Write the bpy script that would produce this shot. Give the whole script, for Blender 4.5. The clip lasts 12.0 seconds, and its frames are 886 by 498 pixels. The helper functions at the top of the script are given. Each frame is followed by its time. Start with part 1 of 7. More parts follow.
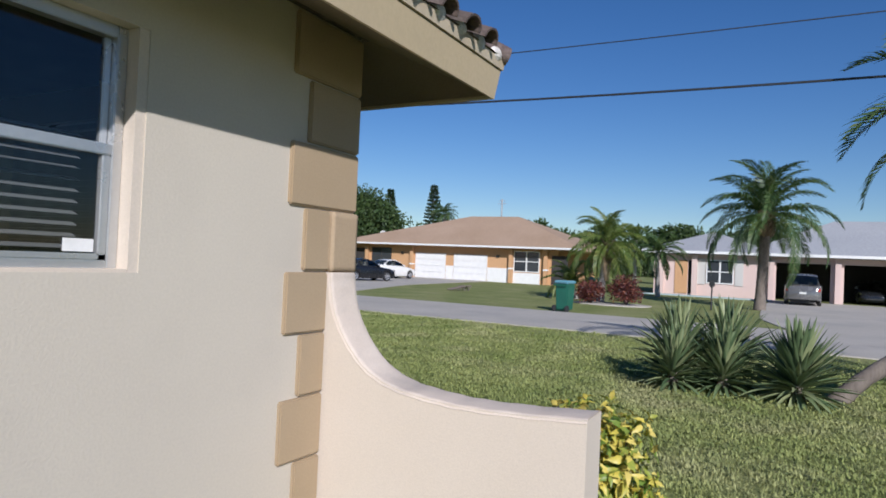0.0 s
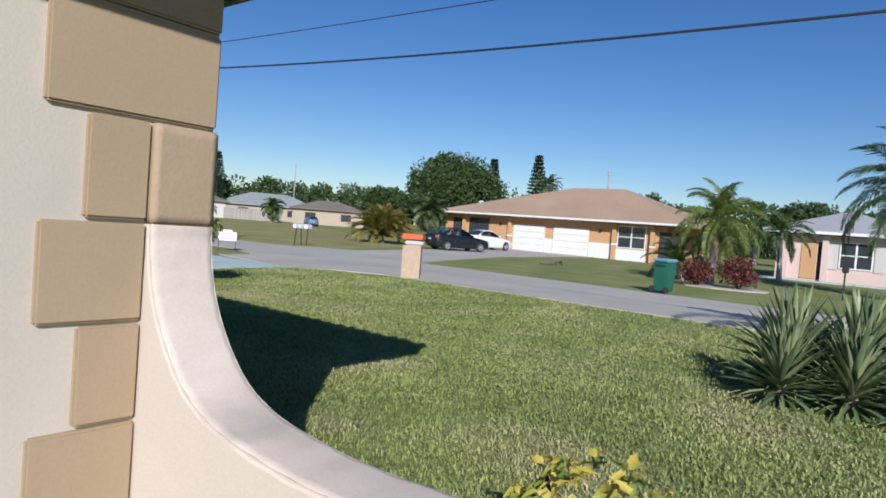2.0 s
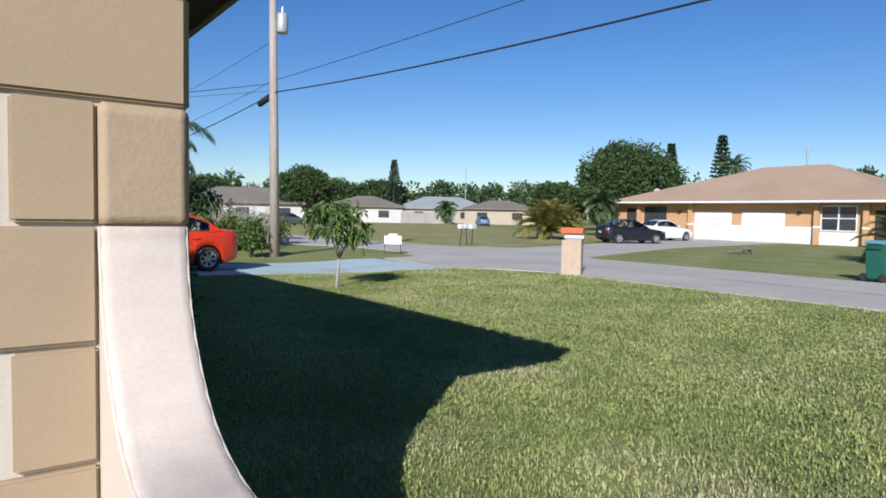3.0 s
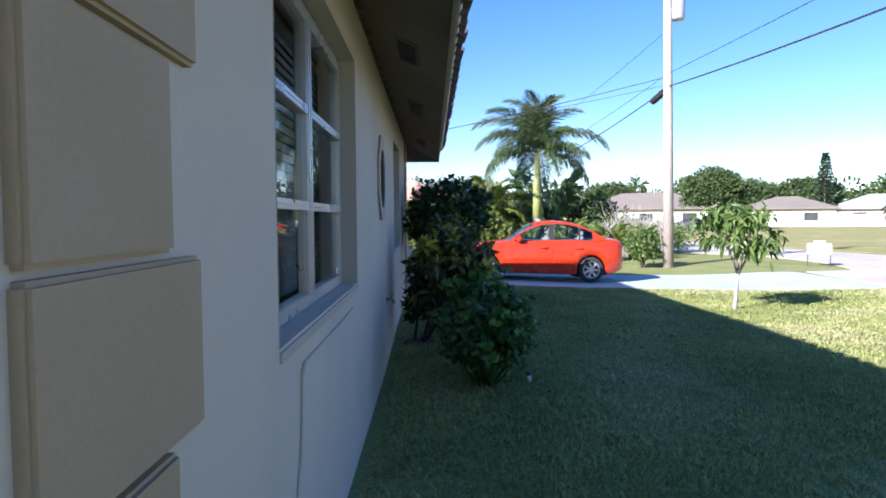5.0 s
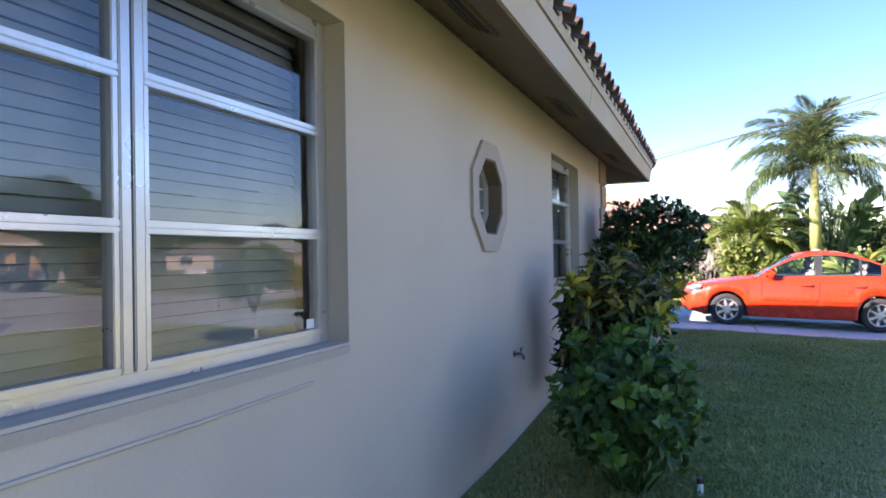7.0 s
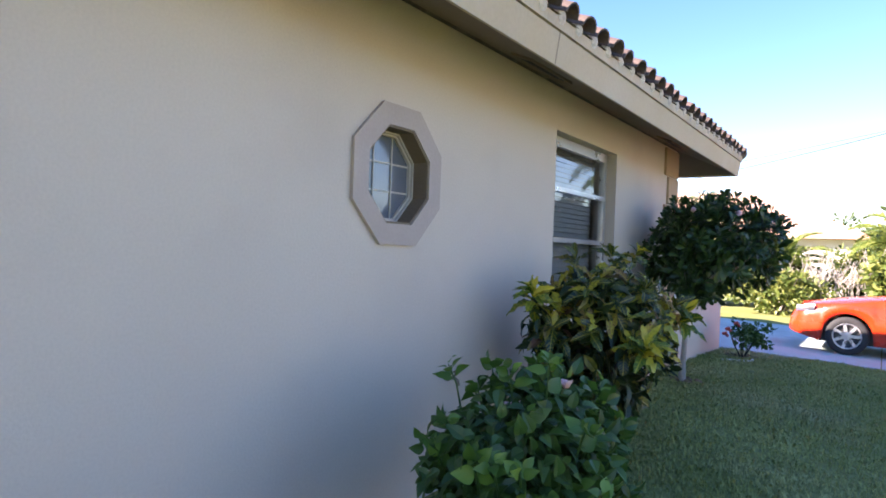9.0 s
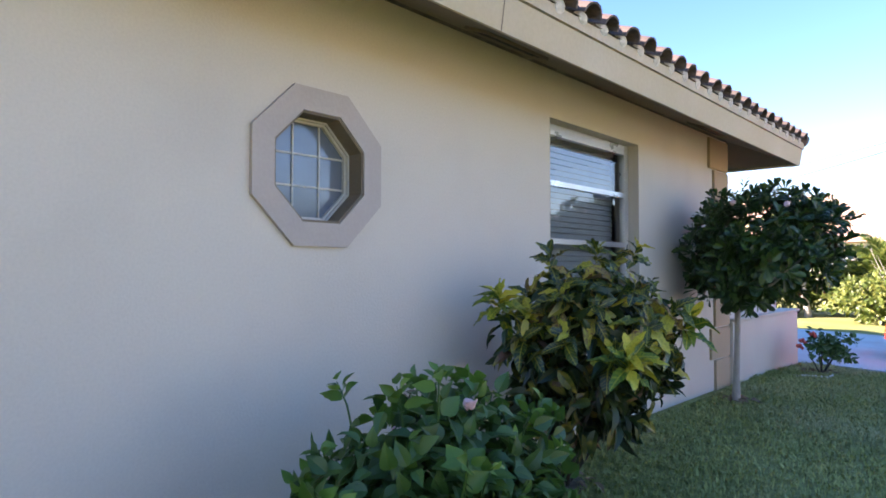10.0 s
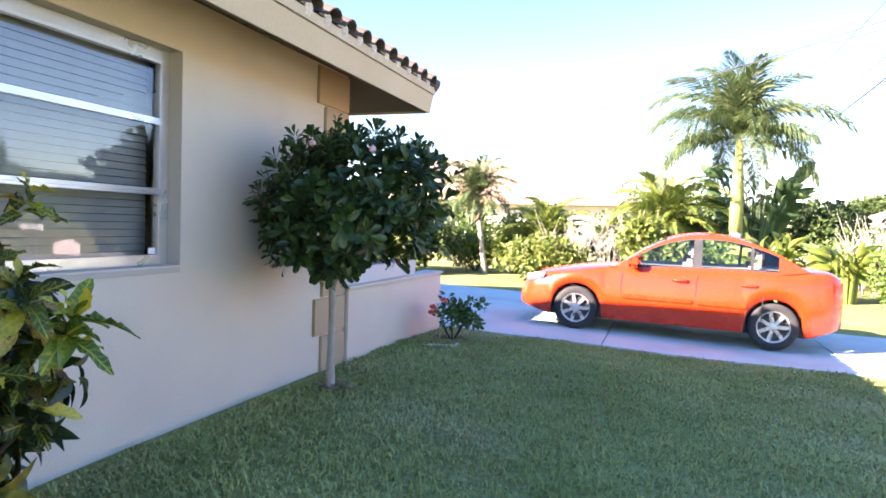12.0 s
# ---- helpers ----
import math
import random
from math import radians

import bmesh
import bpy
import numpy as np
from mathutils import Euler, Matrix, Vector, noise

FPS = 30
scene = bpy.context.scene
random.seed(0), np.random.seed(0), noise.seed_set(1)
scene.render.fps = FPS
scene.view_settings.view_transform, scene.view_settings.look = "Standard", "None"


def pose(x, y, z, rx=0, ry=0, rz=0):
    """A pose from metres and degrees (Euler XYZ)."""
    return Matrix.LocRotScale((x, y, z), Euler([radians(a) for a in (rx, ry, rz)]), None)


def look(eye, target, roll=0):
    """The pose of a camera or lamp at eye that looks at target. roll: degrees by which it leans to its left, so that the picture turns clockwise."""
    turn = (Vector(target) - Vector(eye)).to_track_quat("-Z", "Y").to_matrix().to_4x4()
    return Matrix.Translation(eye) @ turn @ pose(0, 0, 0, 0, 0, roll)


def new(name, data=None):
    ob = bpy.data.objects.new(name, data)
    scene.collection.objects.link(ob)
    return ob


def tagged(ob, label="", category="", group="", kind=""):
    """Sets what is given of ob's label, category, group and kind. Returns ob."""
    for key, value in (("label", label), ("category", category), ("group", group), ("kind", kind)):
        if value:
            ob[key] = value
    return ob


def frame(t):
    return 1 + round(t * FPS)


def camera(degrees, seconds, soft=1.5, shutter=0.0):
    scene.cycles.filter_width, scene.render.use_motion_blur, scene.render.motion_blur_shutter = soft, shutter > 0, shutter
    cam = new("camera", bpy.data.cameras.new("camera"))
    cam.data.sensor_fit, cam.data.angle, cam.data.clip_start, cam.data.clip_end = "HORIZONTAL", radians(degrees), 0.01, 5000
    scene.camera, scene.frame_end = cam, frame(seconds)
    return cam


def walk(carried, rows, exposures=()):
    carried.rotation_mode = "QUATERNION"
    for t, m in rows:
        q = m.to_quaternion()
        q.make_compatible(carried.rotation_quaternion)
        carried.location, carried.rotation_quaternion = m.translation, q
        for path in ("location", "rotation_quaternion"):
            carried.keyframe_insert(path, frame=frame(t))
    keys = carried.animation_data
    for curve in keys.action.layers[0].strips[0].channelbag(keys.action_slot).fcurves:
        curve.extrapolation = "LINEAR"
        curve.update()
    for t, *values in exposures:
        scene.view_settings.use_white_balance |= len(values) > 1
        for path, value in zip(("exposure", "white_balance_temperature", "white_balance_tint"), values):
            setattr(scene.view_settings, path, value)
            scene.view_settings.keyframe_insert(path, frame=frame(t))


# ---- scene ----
cam = camera(69.2, 12.0, soft=1.75)
PATH = [
    (0, (-3.07, -2.317, 1.523), (-1.32, -1.349, 1.56), 2.6),
    (0.5, (-2.604, -2.252, 1.488), (-0.907, -1.194, 1.457), 2.8),
    (1, (-2.17, -2.235, 1.483), (-0.493, -1.148, 1.396), 2.0),
    (1.5, (-1.778, -2.276, 1.534), (-0.186, -1.068, 1.463), 2.5),
    (2, (-1.313, -2.147, 1.501), (0.256, -0.909, 1.43), 4.5),
    (2.5, (-0.885, -2.124, 1.486), (0.476, -0.664, 1.362), 3.4),
    (3, (-0.511, -2.017, 1.479), (0.668, -0.405, 1.374), 1.1),
    (3.2, (-0.373, -1.896, 1.471), (0.658, -0.182, 1.526), 2.4),
    (4.8, (0.386, -0.821, 1.477), (0.534, 1.172, 1.396), -2.8),
    (5, (0.465, -0.675, 1.495), (0.499, 1.323, 1.402), -0.4),
    (5.5, (0.595, -0.214, 1.475), (0.339, 1.769, 1.428), -0.7),
    (6, (0.856, 0.235, 1.45), (0.388, 2.179, 1.394), 1.5),
    (6.5, (1.166, 0.553, 1.462), (0.521, 2.446, 1.419), -1.4),
    (7, (1.406, 0.94, 1.458), (0.646, 2.79, 1.481), -1.0),
    (7.5, (1.756, 1.249, 1.449), (0.9, 3.056, 1.49), 0.0),
    (7.7, (1.927, 1.372, 1.464), (0.969, 3.127, 1.496), -0.0),
    (9.3, (2.25, 2.766, 1.477), (1.082, 4.389, 1.5), 1.3),
    (9.5, (2.318, 2.941, 1.395), (1.09, 4.517, 1.469), -1.5),
    (10, (2.51, 3.354, 1.386), (1.161, 4.829, 1.448), 0.1),
    (10.5, (2.504, 3.843, 1.39), (1.096, 5.263, 1.419), 0.8),
    (11, (2.672, 4.314, 1.405), (1.452, 5.896, 1.301), 2.5),
    (11.5, (2.765, 4.796, 1.332), (1.784, 6.538, 1.278), 2.7),
    (12, (2.878, 5.345, 1.436), (2.228, 7.235, 1.364), 1.7),
]
walk(cam, [(t, look(eye, target, roll)) for t, eye, target, roll in PATH],
     exposures=[(0, 0.05, 5600, 15), (1.5, 0.12, 5650, 14), (3.2, 0.42, 5650, 14), (4.8, 1.38, 5600, 22), (5.1, 1.72, 5650, 24), (6.0, 2.2, 6150, 28), (7.7, 2.5, 6750, 30), (9.3, 2.8, 6950, 30), (10.5, 3.05, 7100, 30), (11.4, 3.38, 7300, 29), (12.0, 3.3, 7250, 28)])

# ---- world, sun ----
SUN = Vector((-4.195, -3.543, 2.87)).normalized()
world = bpy.data.worlds.new("sky")
scene.world = world
world.use_nodes = True
sky = world.node_tree.nodes.new("ShaderNodeTexSky")
sky.sky_type = 'NISHITA'
sky.sun_disc = False
sky.sun_elevation = math.asin(SUN.z)
sky.sun_rotation = math.atan2(SUN.x, SUN.y)
sky.air_density, sky.dust_density, sky.ozone_density = 1.0, 0.1, 2.6
world.node_tree.nodes["Background"].inputs["Strength"].default_value = 0.072
rich = world.node_tree.nodes.new("ShaderNodeHueSaturation")
rich.inputs["Saturation"].default_value = 1.25
rich.inputs["Hue"].default_value = 0.507
world.node_tree.links.new(sky.outputs[0], rich.inputs["Color"])
world.node_tree.links.new(rich.outputs[0], world.node_tree.nodes["Background"].inputs["Color"])
sun_data = bpy.data.lights.new("sun", 'SUN')
sun_data.energy, sun_data.angle, sun_data.color = 4.9, radians(0.53), (1.0, 0.93, 0.82)
sun = new("sun", sun_data)
sun.matrix_world = look((0, 0, 40), Vector((0, 0, 40)) - SUN)


# ---- materials ----
def mat(name, c1, c2=None, scale=3.0, rough=0.8, bump=0.0, bscale=80.0, metal=0.0, spec=0.5, island=0.0, obj=0.0,
        speck=0.12, sscale=None, coat=0.0, trans=0.0, stretch=(1, 1, 1), stain=None, stscale=0.5, stamt=0.5):
    """Two colours mixed by a broad noise, a fine grain over them, relief, optional stains and a change from piece to piece."""
    m = bpy.data.materials.new(name)
    m.use_nodes = True
    nt = m.node_tree
    N, L = nt.nodes, nt.links
    b = N["Principled BSDF"]
    b.inputs["Metallic"].default_value = metal
    b.inputs["Specular IOR Level"].default_value = spec
    b.inputs["Coat Weight"].default_value = coat
    co = N.new("ShaderNodeTexCoord")
    mp = N.new("ShaderNodeMapping")
    mp.inputs["Scale"].default_value = stretch
    L.new(co.outputs["Object"], mp.inputs[0])

    def tex(s, detail=4.0):
        n = N.new("ShaderNodeTexNoise")
        n.inputs["Scale"].default_value = s
        n.inputs["Detail"].default_value = detail
        L.new(mp.outputs[0], n.inputs["Vector"])
        return n.outputs["Fac"]

    def rng(v, a, b_, lo, hi):
        r = N.new("ShaderNodeMapRange")
        for k, x in zip(("From Min", "From Max", "To Min", "To Max"), (a, b_, lo, hi)):
            r.inputs[k].default_value = x
        L.new(v, r.inputs["Value"])
        return r.outputs[0]

    def mix(f, a, b_, kind='MIX'):
        x = N.new("ShaderNodeMix")
        x.data_type, x.blend_type = 'RGBA', kind
        for v, s in ((f, 0), (a, 6), (b_, 7)):
            if isinstance(v, (int, float)):
                x.inputs[s].default_value = v
            elif isinstance(v, tuple):
                x.inputs[s].default_value = (*v, 1)
            else:
                L.new(v, x.inputs[s])
        return x.outputs[2]

    col = mix(rng(tex(scale), 0.3, 0.7, 0, 1), c1, c2 or c1)
    if stain:
        col = mix(rng(tex(stscale, 6), 0.5, 0.72, 0, stamt), col, stain)
    if speck:
        g = rng(tex(sscale or bscale, 3), 0.25, 0.75, 1 - speck, 1 + speck)
        h = N.new("ShaderNodeHueSaturation")
        L.new(g, h.inputs["Value"])
        L.new(col, h.inputs["Color"])
        col = h.outputs[0]
    for amount, node, out in ((island, "ShaderNodeNewGeometry", "Random Per Island"), (obj, "ShaderNodeObjectInfo", "Random")):
        if amount:
            r = N.new(node)
            h = N.new("ShaderNodeHueSaturation")
            L.new(rng(r.outputs[out], 0, 1, 1 - amount, 1 + amount), h.inputs["Value"])
            L.new(rng(r.outputs[out], 0, 1, 0.5 + amount * 0.05, 0.5 - amount * 0.05), h.inputs["Hue"])
            L.new(col, h.inputs["Color"])
            col = h.outputs[0]
    L.new(col, b.inputs["Base Color"])
    L.new(rng(tex(scale * 2.3), 0.3, 0.7, max(rough - 0.08, 0.02), min(rough + 0.08, 1)), b.inputs["Roughness"])
    if bump:
        bp = N.new("ShaderNodeBump")
        bp.inputs["Strength"].default_value = min(bump, 1.0)
        bp.inputs["Distance"].default_value = 0.01
        L.new(tex(bscale, 3), bp.inputs["Height"])
        L.new(bp.outputs[0], b.inputs["Normal"])
    if trans:
        t = N.new("ShaderNodeBsdfTranslucent")
        L.new(col, t.inputs["Color"])
        ms = N.new("ShaderNodeMixShader")
        ms.inputs[0].default_value = trans
        L.new(b.outputs[0], ms.inputs[1])
        L.new(t.outputs[0], ms.inputs[2])
        L.new(ms.outputs[0], N["Material Output"].inputs["Surface"])
    return m


def thin_glass(name, tint=(0.75, 0.84, 0.82), ior=1.5):
    """A single sheet: clear, tinted, with a mirror gloss that grows at grazing angles."""
    m = bpy.data.materials.new(name)
    m.use_nodes = True
    N, L = m.node_tree.nodes, m.node_tree.links
    N.remove(N["Principled BSDF"])
    t, g, f, x = (N.new("ShaderNode" + k) for k in ("BsdfTransparent", "BsdfGlossy", "Fresnel", "MixShader"))
    t.inputs["Color"].default_value = (*tint, 1)
    g.inputs["Roughness"].default_value = 0.0
    f.inputs["IOR"].default_value = ior
    L.new(f.outputs[0], x.inputs[0])
    L.new(t.outputs[0], x.inputs[1])
    L.new(g.outputs[0], x.inputs[2])
    L.new(x.outputs[0], N["Material Output"].inputs["Surface"])
    return m


STUCCO = mat("cream stucco", (0.525, 0.465, 0.38), (0.555, 0.495, 0.405), 0.8, 0.85, 0.16, 80, speck=0.04, stain=(0.45, 0.40, 0.335), stscale=1.4, stamt=0.45)
QUOIN = mat("tan stucco", (0.36, 0.265, 0.16), (0.39, 0.29, 0.18), 1.5, 0.75, 0.10, 90, speck=0.05)
ROUGHTAN = mat("rough tan stucco", (0.37, 0.27, 0.17), (0.39, 0.29, 0.18), 3, 0.85, 0.18, 70, speck=0.06)
WING = mat("pale pink stucco", (0.585, 0.50, 0.405), (0.615, 0.53, 0.435), 1.5, 0.8, 0.10, 100, speck=0.05)
WINGTOP = mat("weathered white stucco", (0.64, 0.545, 0.455), (0.585, 0.49, 0.405), 5, 0.9, 0.12, 80, speck=0.05, stain=(0.40, 0.35, 0.31), stscale=2.4, stamt=0.75)
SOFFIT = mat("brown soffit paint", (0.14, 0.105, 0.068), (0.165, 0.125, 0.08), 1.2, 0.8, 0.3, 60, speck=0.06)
FASCIA = mat("tan fascia paint", (0.44, 0.35, 0.21), (0.47, 0.375, 0.235), 1.2, 0.6, 0.15, 40, speck=0.04)
FASCIA_PALE = mat("pale drip edge paint", (0.50, 0.42, 0.30), (0.42, 0.34, 0.23), 5, 0.6, 0.15, 40, speck=0.08)
TRIMJOINT = mat("dark joint", (0.16, 0.12, 0.075), (0.12, 0.09, 0.06), 6, 0.9)
REVEAL = mat("taupe window reveal paint", (0.40, 0.36, 0.30), (0.43, 0.385, 0.32), 2, 0.7, 0.25, 80, speck=0.04)
OCTTRIM = mat("taupe trim paint", (0.37, 0.31, 0.26), (0.40, 0.335, 0.28), 3, 0.6, 0.15, 60, speck=0.04)
ALU = mat("weathered aluminium", (0.62, 0.62, 0.615), (0.53, 0.53, 0.525), 2, 0.32, 0.03, 60, metal=0.7, speck=0.03)
WHITE = mat("white paint", (0.78, 0.77, 0.74), (0.72, 0.71, 0.68), 3, 0.5, 0.1, 60, speck=0.04)
BLIND = mat("grey blind slat", (0.36, 0.365, 0.37), (0.31, 0.315, 0.32), 5, 0.5, 0.05, 60, speck=0.04)
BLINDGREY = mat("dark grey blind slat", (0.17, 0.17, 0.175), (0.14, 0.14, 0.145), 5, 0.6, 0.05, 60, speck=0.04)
# the room's dimness is put into this dark floor and ceiling colour
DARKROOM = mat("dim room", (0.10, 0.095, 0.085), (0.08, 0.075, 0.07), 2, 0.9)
GLASS = thin_glass("window glass", (0.82, 0.87, 0.87), 1.8)
MUNTIN = mat("aged cream muntin", (0.50, 0.47, 0.40), (0.44, 0.41, 0.35), 12, 0.5, 0.05, 60, speck=0.05)
PRIVACY = mat("grey-blue privacy glass", (0.10, 0.125, 0.15), (0.13, 0.155, 0.18), 4, 0.14, spec=0.5, speck=0.02)
PRIVACY.node_tree.nodes["Principled BSDF"].inputs["IOR"].default_value = 1.65
TILE = mat("clay roof tile", (0.12, 0.085, 0.07), (0.065, 0.052, 0.046), 4, 0.85, 0.4, 40, island=0.25, obj=0.2, speck=0.2, stain=(0.30, 0.25, 0.21), stscale=5, stamt=0.7)
MORTAR = mat("lime mortar", (0.66, 0.62, 0.56), (0.5, 0.46, 0.42), 12, 0.9, 0.6, 40, speck=0.15)
LAWN = mat("mown lawn", (0.175, 0.20, 0.06), (0.255, 0.265, 0.098), 0.55, 0.9, 0.8, 70, speck=0.3, sscale=24, stain=(0.34, 0.31, 0.16), stscale=0.5, stamt=0.5)
BLADE = mat("grass blade", (0.20, 0.25, 0.07), (0.365, 0.39, 0.14), 0.7, 0.6, island=0.24, speck=0.06, sscale=3, trans=0.12, stain=(0.55, 0.49, 0.28), stscale=0.6, stamt=0.6)
DRYLAWN = mat("lawn soil and thatch", (0.235, 0.225, 0.08), (0.31, 0.285, 0.115), 0.55, 0.9, 0.8, 70, speck=0.3, sscale=24, stain=(0.40, 0.35, 0.20), stscale=0.25, stamt=0.6)
ASPHALT = mat("pale worn asphalt", (0.44, 0.40, 0.34), (0.50, 0.455, 0.39), 0.35, 0.9, 0.4, 120, speck=0.15, sscale=60, stain=(0.34, 0.32, 0.30), stscale=0.4, stamt=0.5)
CONCRETE = mat("driveway concrete", (0.445, 0.545, 0.525), (0.41, 0.50, 0.48), 0.7, 0.85, 0.3, 120, speck=0.08, stain=(0.30, 0.28, 0.25), stscale=0.9, stamt=0.4)
for m_ in (ASPHALT, CONCRETE, LAWN, BLADE, DRYLAWN):
    m_.node_tree.nodes["Principled BSDF"].inputs["Specular IOR Level"].default_value = 0.12



# ---- mesh helpers ----
def thing(name, label, category, loc=(0, 0, 0), group="", kind="", turn=0.0):
    e = new(name)
    e.empty_display_size = 0.2
    e.location = loc
    e.rotation_euler = (0, 0, radians(turn))
    return tagged(e, label, category, group, kind)


def part(name, bm, material, parent=None, label="", smooth=False):
    me = bpy.data.meshes.new(name)
    if smooth:
        for f in bm.faces:
            f.smooth = True
    bm.to_mesh(me)
    bm.free()
    for m in (material if isinstance(material, (list, tuple)) else [material]):
        me.materials.append(m)
    ob = new(name, me)
    if parent:
        ob.parent = parent
    if label:
        ob["label"] = label
    return ob


def arrays(name, verts, faces, material, parent=None, label="", smooth=False):
    """One mesh from vertex rows and faces."""
    me = bpy.data.meshes.new(name)
    me.from_pydata(verts if isinstance(verts, list) else verts.tolist(), [], faces if isinstance(faces, list) else faces.tolist())
    if smooth:
        me.polygons.foreach_set("use_smooth", [True] * len(me.polygons))
    me.materials.append(material)
    ob = new(name, me)
    if parent:
        ob.parent = parent
    if label:
        ob["label"] = label
    return ob


def box(bm, x0, x1, y0, y1, z0, z1, bevel=0.0, m=None):
    r = bmesh.ops.create_cube(bm, size=1)
    vs = r["verts"]
    for v in vs:
        v.co = Vector((x0 + (v.co.x + 0.5) * (x1 - x0), y0 + (v.co.y + 0.5) * (y1 - y0), z0 + (v.co.z + 0.5) * (z1 - z0)))
    if bevel:
        es = list({e for v in vs for e in v.link_edges})
        r = bmesh.ops.bevel(bm, geom=es, offset=bevel, segments=2, affect='EDGES', clamp_overlap=True)
        vs = list({v for f in r["faces"] for v in f.verts})
    if m:
        bmesh.ops.transform(bm, matrix=m, verts=vs)
    return bm


def boxes(*rows, bevel=0.0):
    bm = bmesh.new()
    for r in rows:
        box(bm, *r, bevel=bevel)
    return bm


def tube(bm, points, radii, seg=8, cap=True):
    """A round tapered tube through the points."""
    rings = []
    n = len(points)
    pts = [Vector(p) for p in points]
    if isinstance(radii, (int, float)):
        radii = [radii] * n
    side = None
    for i, p in enumerate(pts):
        d = (pts[min(i + 1, n - 1)] - pts[max(i - 1, 0)]).normalized()
        if side is None:
            side = d.orthogonal().normalized()
        else:
            side = (side - d * side.dot(d)).normalized()
        up = d.cross(side)
        rings.append([bm.verts.new(p + (side * math.cos(a) + up * math.sin(a)) * radii[i]) for a in (2 * math.pi * k / seg for k in range(seg))])
    for a, b in zip(rings, rings[1:]):
        for k in range(seg):
            bm.faces.new((a[k], a[(k + 1) % seg], b[(k + 1) % seg], b[k]))
    if cap:
        bm.faces.new(rings[0][::-1])
        bm.faces.new(rings[-1])
    return bm


def prism(bm, outline, axis, a, b):
    """An outline in the plane across an axis, drawn out from a to b. Outline pairs are the other two axes in x, y, z order."""
    def place(u, v, w):
        return {"x": (w, u, v), "y": (u, w, v), "z": (u, v, w)}[axis]
    lo = [bm.verts.new(place(u, v, a)) for u, v in outline]
    hi = [bm.verts.new(place(u, v, b)) for u, v in outline]
    n = len(outline)
    fs = [bm.faces.new(lo), bm.faces.new(hi[::-1])]
    for i in range(n):
        fs.append(bm.faces.new((lo[i], hi[i], hi[(i + 1) % n], lo[(i + 1) % n])))
    bmesh.ops.recalc_face_normals(bm, faces=fs)
    return bm


def quads(bm, rows):
    """Faces between rows of points."""
    vs = [[bm.verts.new(p) for p in row] for row in rows]
    for a, b in zip(vs, vs[1:]):
        for k in range(len(a) - 1):
            bm.faces.new((a[k], a[k + 1], b[k + 1], b[k]))
    return bm


def scattered(tv, tf, mats):
    """Copies of a small template at many 4x4 poses, as vertex and face arrays."""
    tv = np.asarray(tv, float)
    mats = np.asarray(mats, float)
    v = np.einsum("nij,kj->nki", mats[:, :3, :3], tv) + mats[:, None, :3, 3]
    k = len(tv)
    faces = []
    for f in tf:
        faces.append(np.asarray(f)[None, :] + k * np.arange(len(mats))[:, None])
    out = [row for fs in faces for row in fs.tolist()]
    return v.reshape(-1, 3), out


def aim(d, up=(0, 0, 1)):
    """A turn whose y axis runs along d and whose z is as near up as can be."""
    y = Vector(d).normalized()
    x = y.cross(Vector(up))
    if x.length < 1e-4:
        x = Vector((1, 0, 0))
    x.normalize()
    z = x.cross(y)
    return Matrix((x, y, z)).transposed()


def pose4(p, d, size, up=(0, 0, 1), wide=1.0):
    m = aim(d, up).to_4x4() @ Matrix.Diagonal((size * wide, size, size, 1))
    m.translation = Vector(p)
    return np.array(m)


# leaf templates: along y, 1 long, folded along the midrib
LEAF = ([(0, 0, 0), (-0.20, 0.30, 0.05), (0, 0.33, 0.0), (0.20, 0.30, 0.05), (-0.16, 0.68, 0.03), (0, 0.70, -0.03), (0.16, 0.68, 0.03), (0, 1, -0.12)],
        [(0, 2, 1), (0, 3, 2), (1, 2, 5, 4), (2, 3, 6, 5), (4, 5, 7), (5, 6, 7)])
SMALL = ([(0, 0, 0), (-0.28, 0.5, 0.06), (0, 1, 0), (0.28, 0.5, 0.06)], [(0, 2, 1), (0, 3, 2)])


# ---- ground and roads ----
def sheet(name, outline, z, thick, material, label, category, rnd=0.0):
    bm = bmesh.new()
    prism(bm, outline, "z", z - thick, z)
    ob = part(name, bm, material)
    return tagged(ob, label, category, kind="structure")


def step01(x, a, b):
    u = np.clip((x - a) / (b - a), 0.0, 1.0)
    return u * u * (3 - 2 * u)


def lawn_z(x, y):
    """The lawn: level by the corner, a low bank along the house front, falling towards the street beside the drive."""
    bank = 0.10 * step01(y, 5.0, 8.2) * (1 - step01(x, 0.8, 3.6)) * (1 - 0.5 * step01(y, 12.0, 13.3)) * (1 - step01(y, 16, 20)) * step01(x, -3.4, -0.2)
    fall = 0.075 * step01(x, 2.2, 5.2) * (1 - step01(x, 7.5, 10)) * step01(y, 7, 12.5) * (1 - step01(y, 18, 22))
    return bank - fall - 0.012 * step01(x, 1.0, 3.0)


def ground_mesh():
    xs = [-900, -60, -8, -0.9, *np.linspace(-0.7, 11.0, 44).tolist(), 12, 30, 100, 900]
    ys = [-900, -60, -9, -5, 0, 3, *np.linspace(4.8, 22.2, 52).tolist(), 30, 100, 900]
    return quads(bmesh.new(), [[(x, y, lawn_z(x, y)) for x in xs] for y in ys])


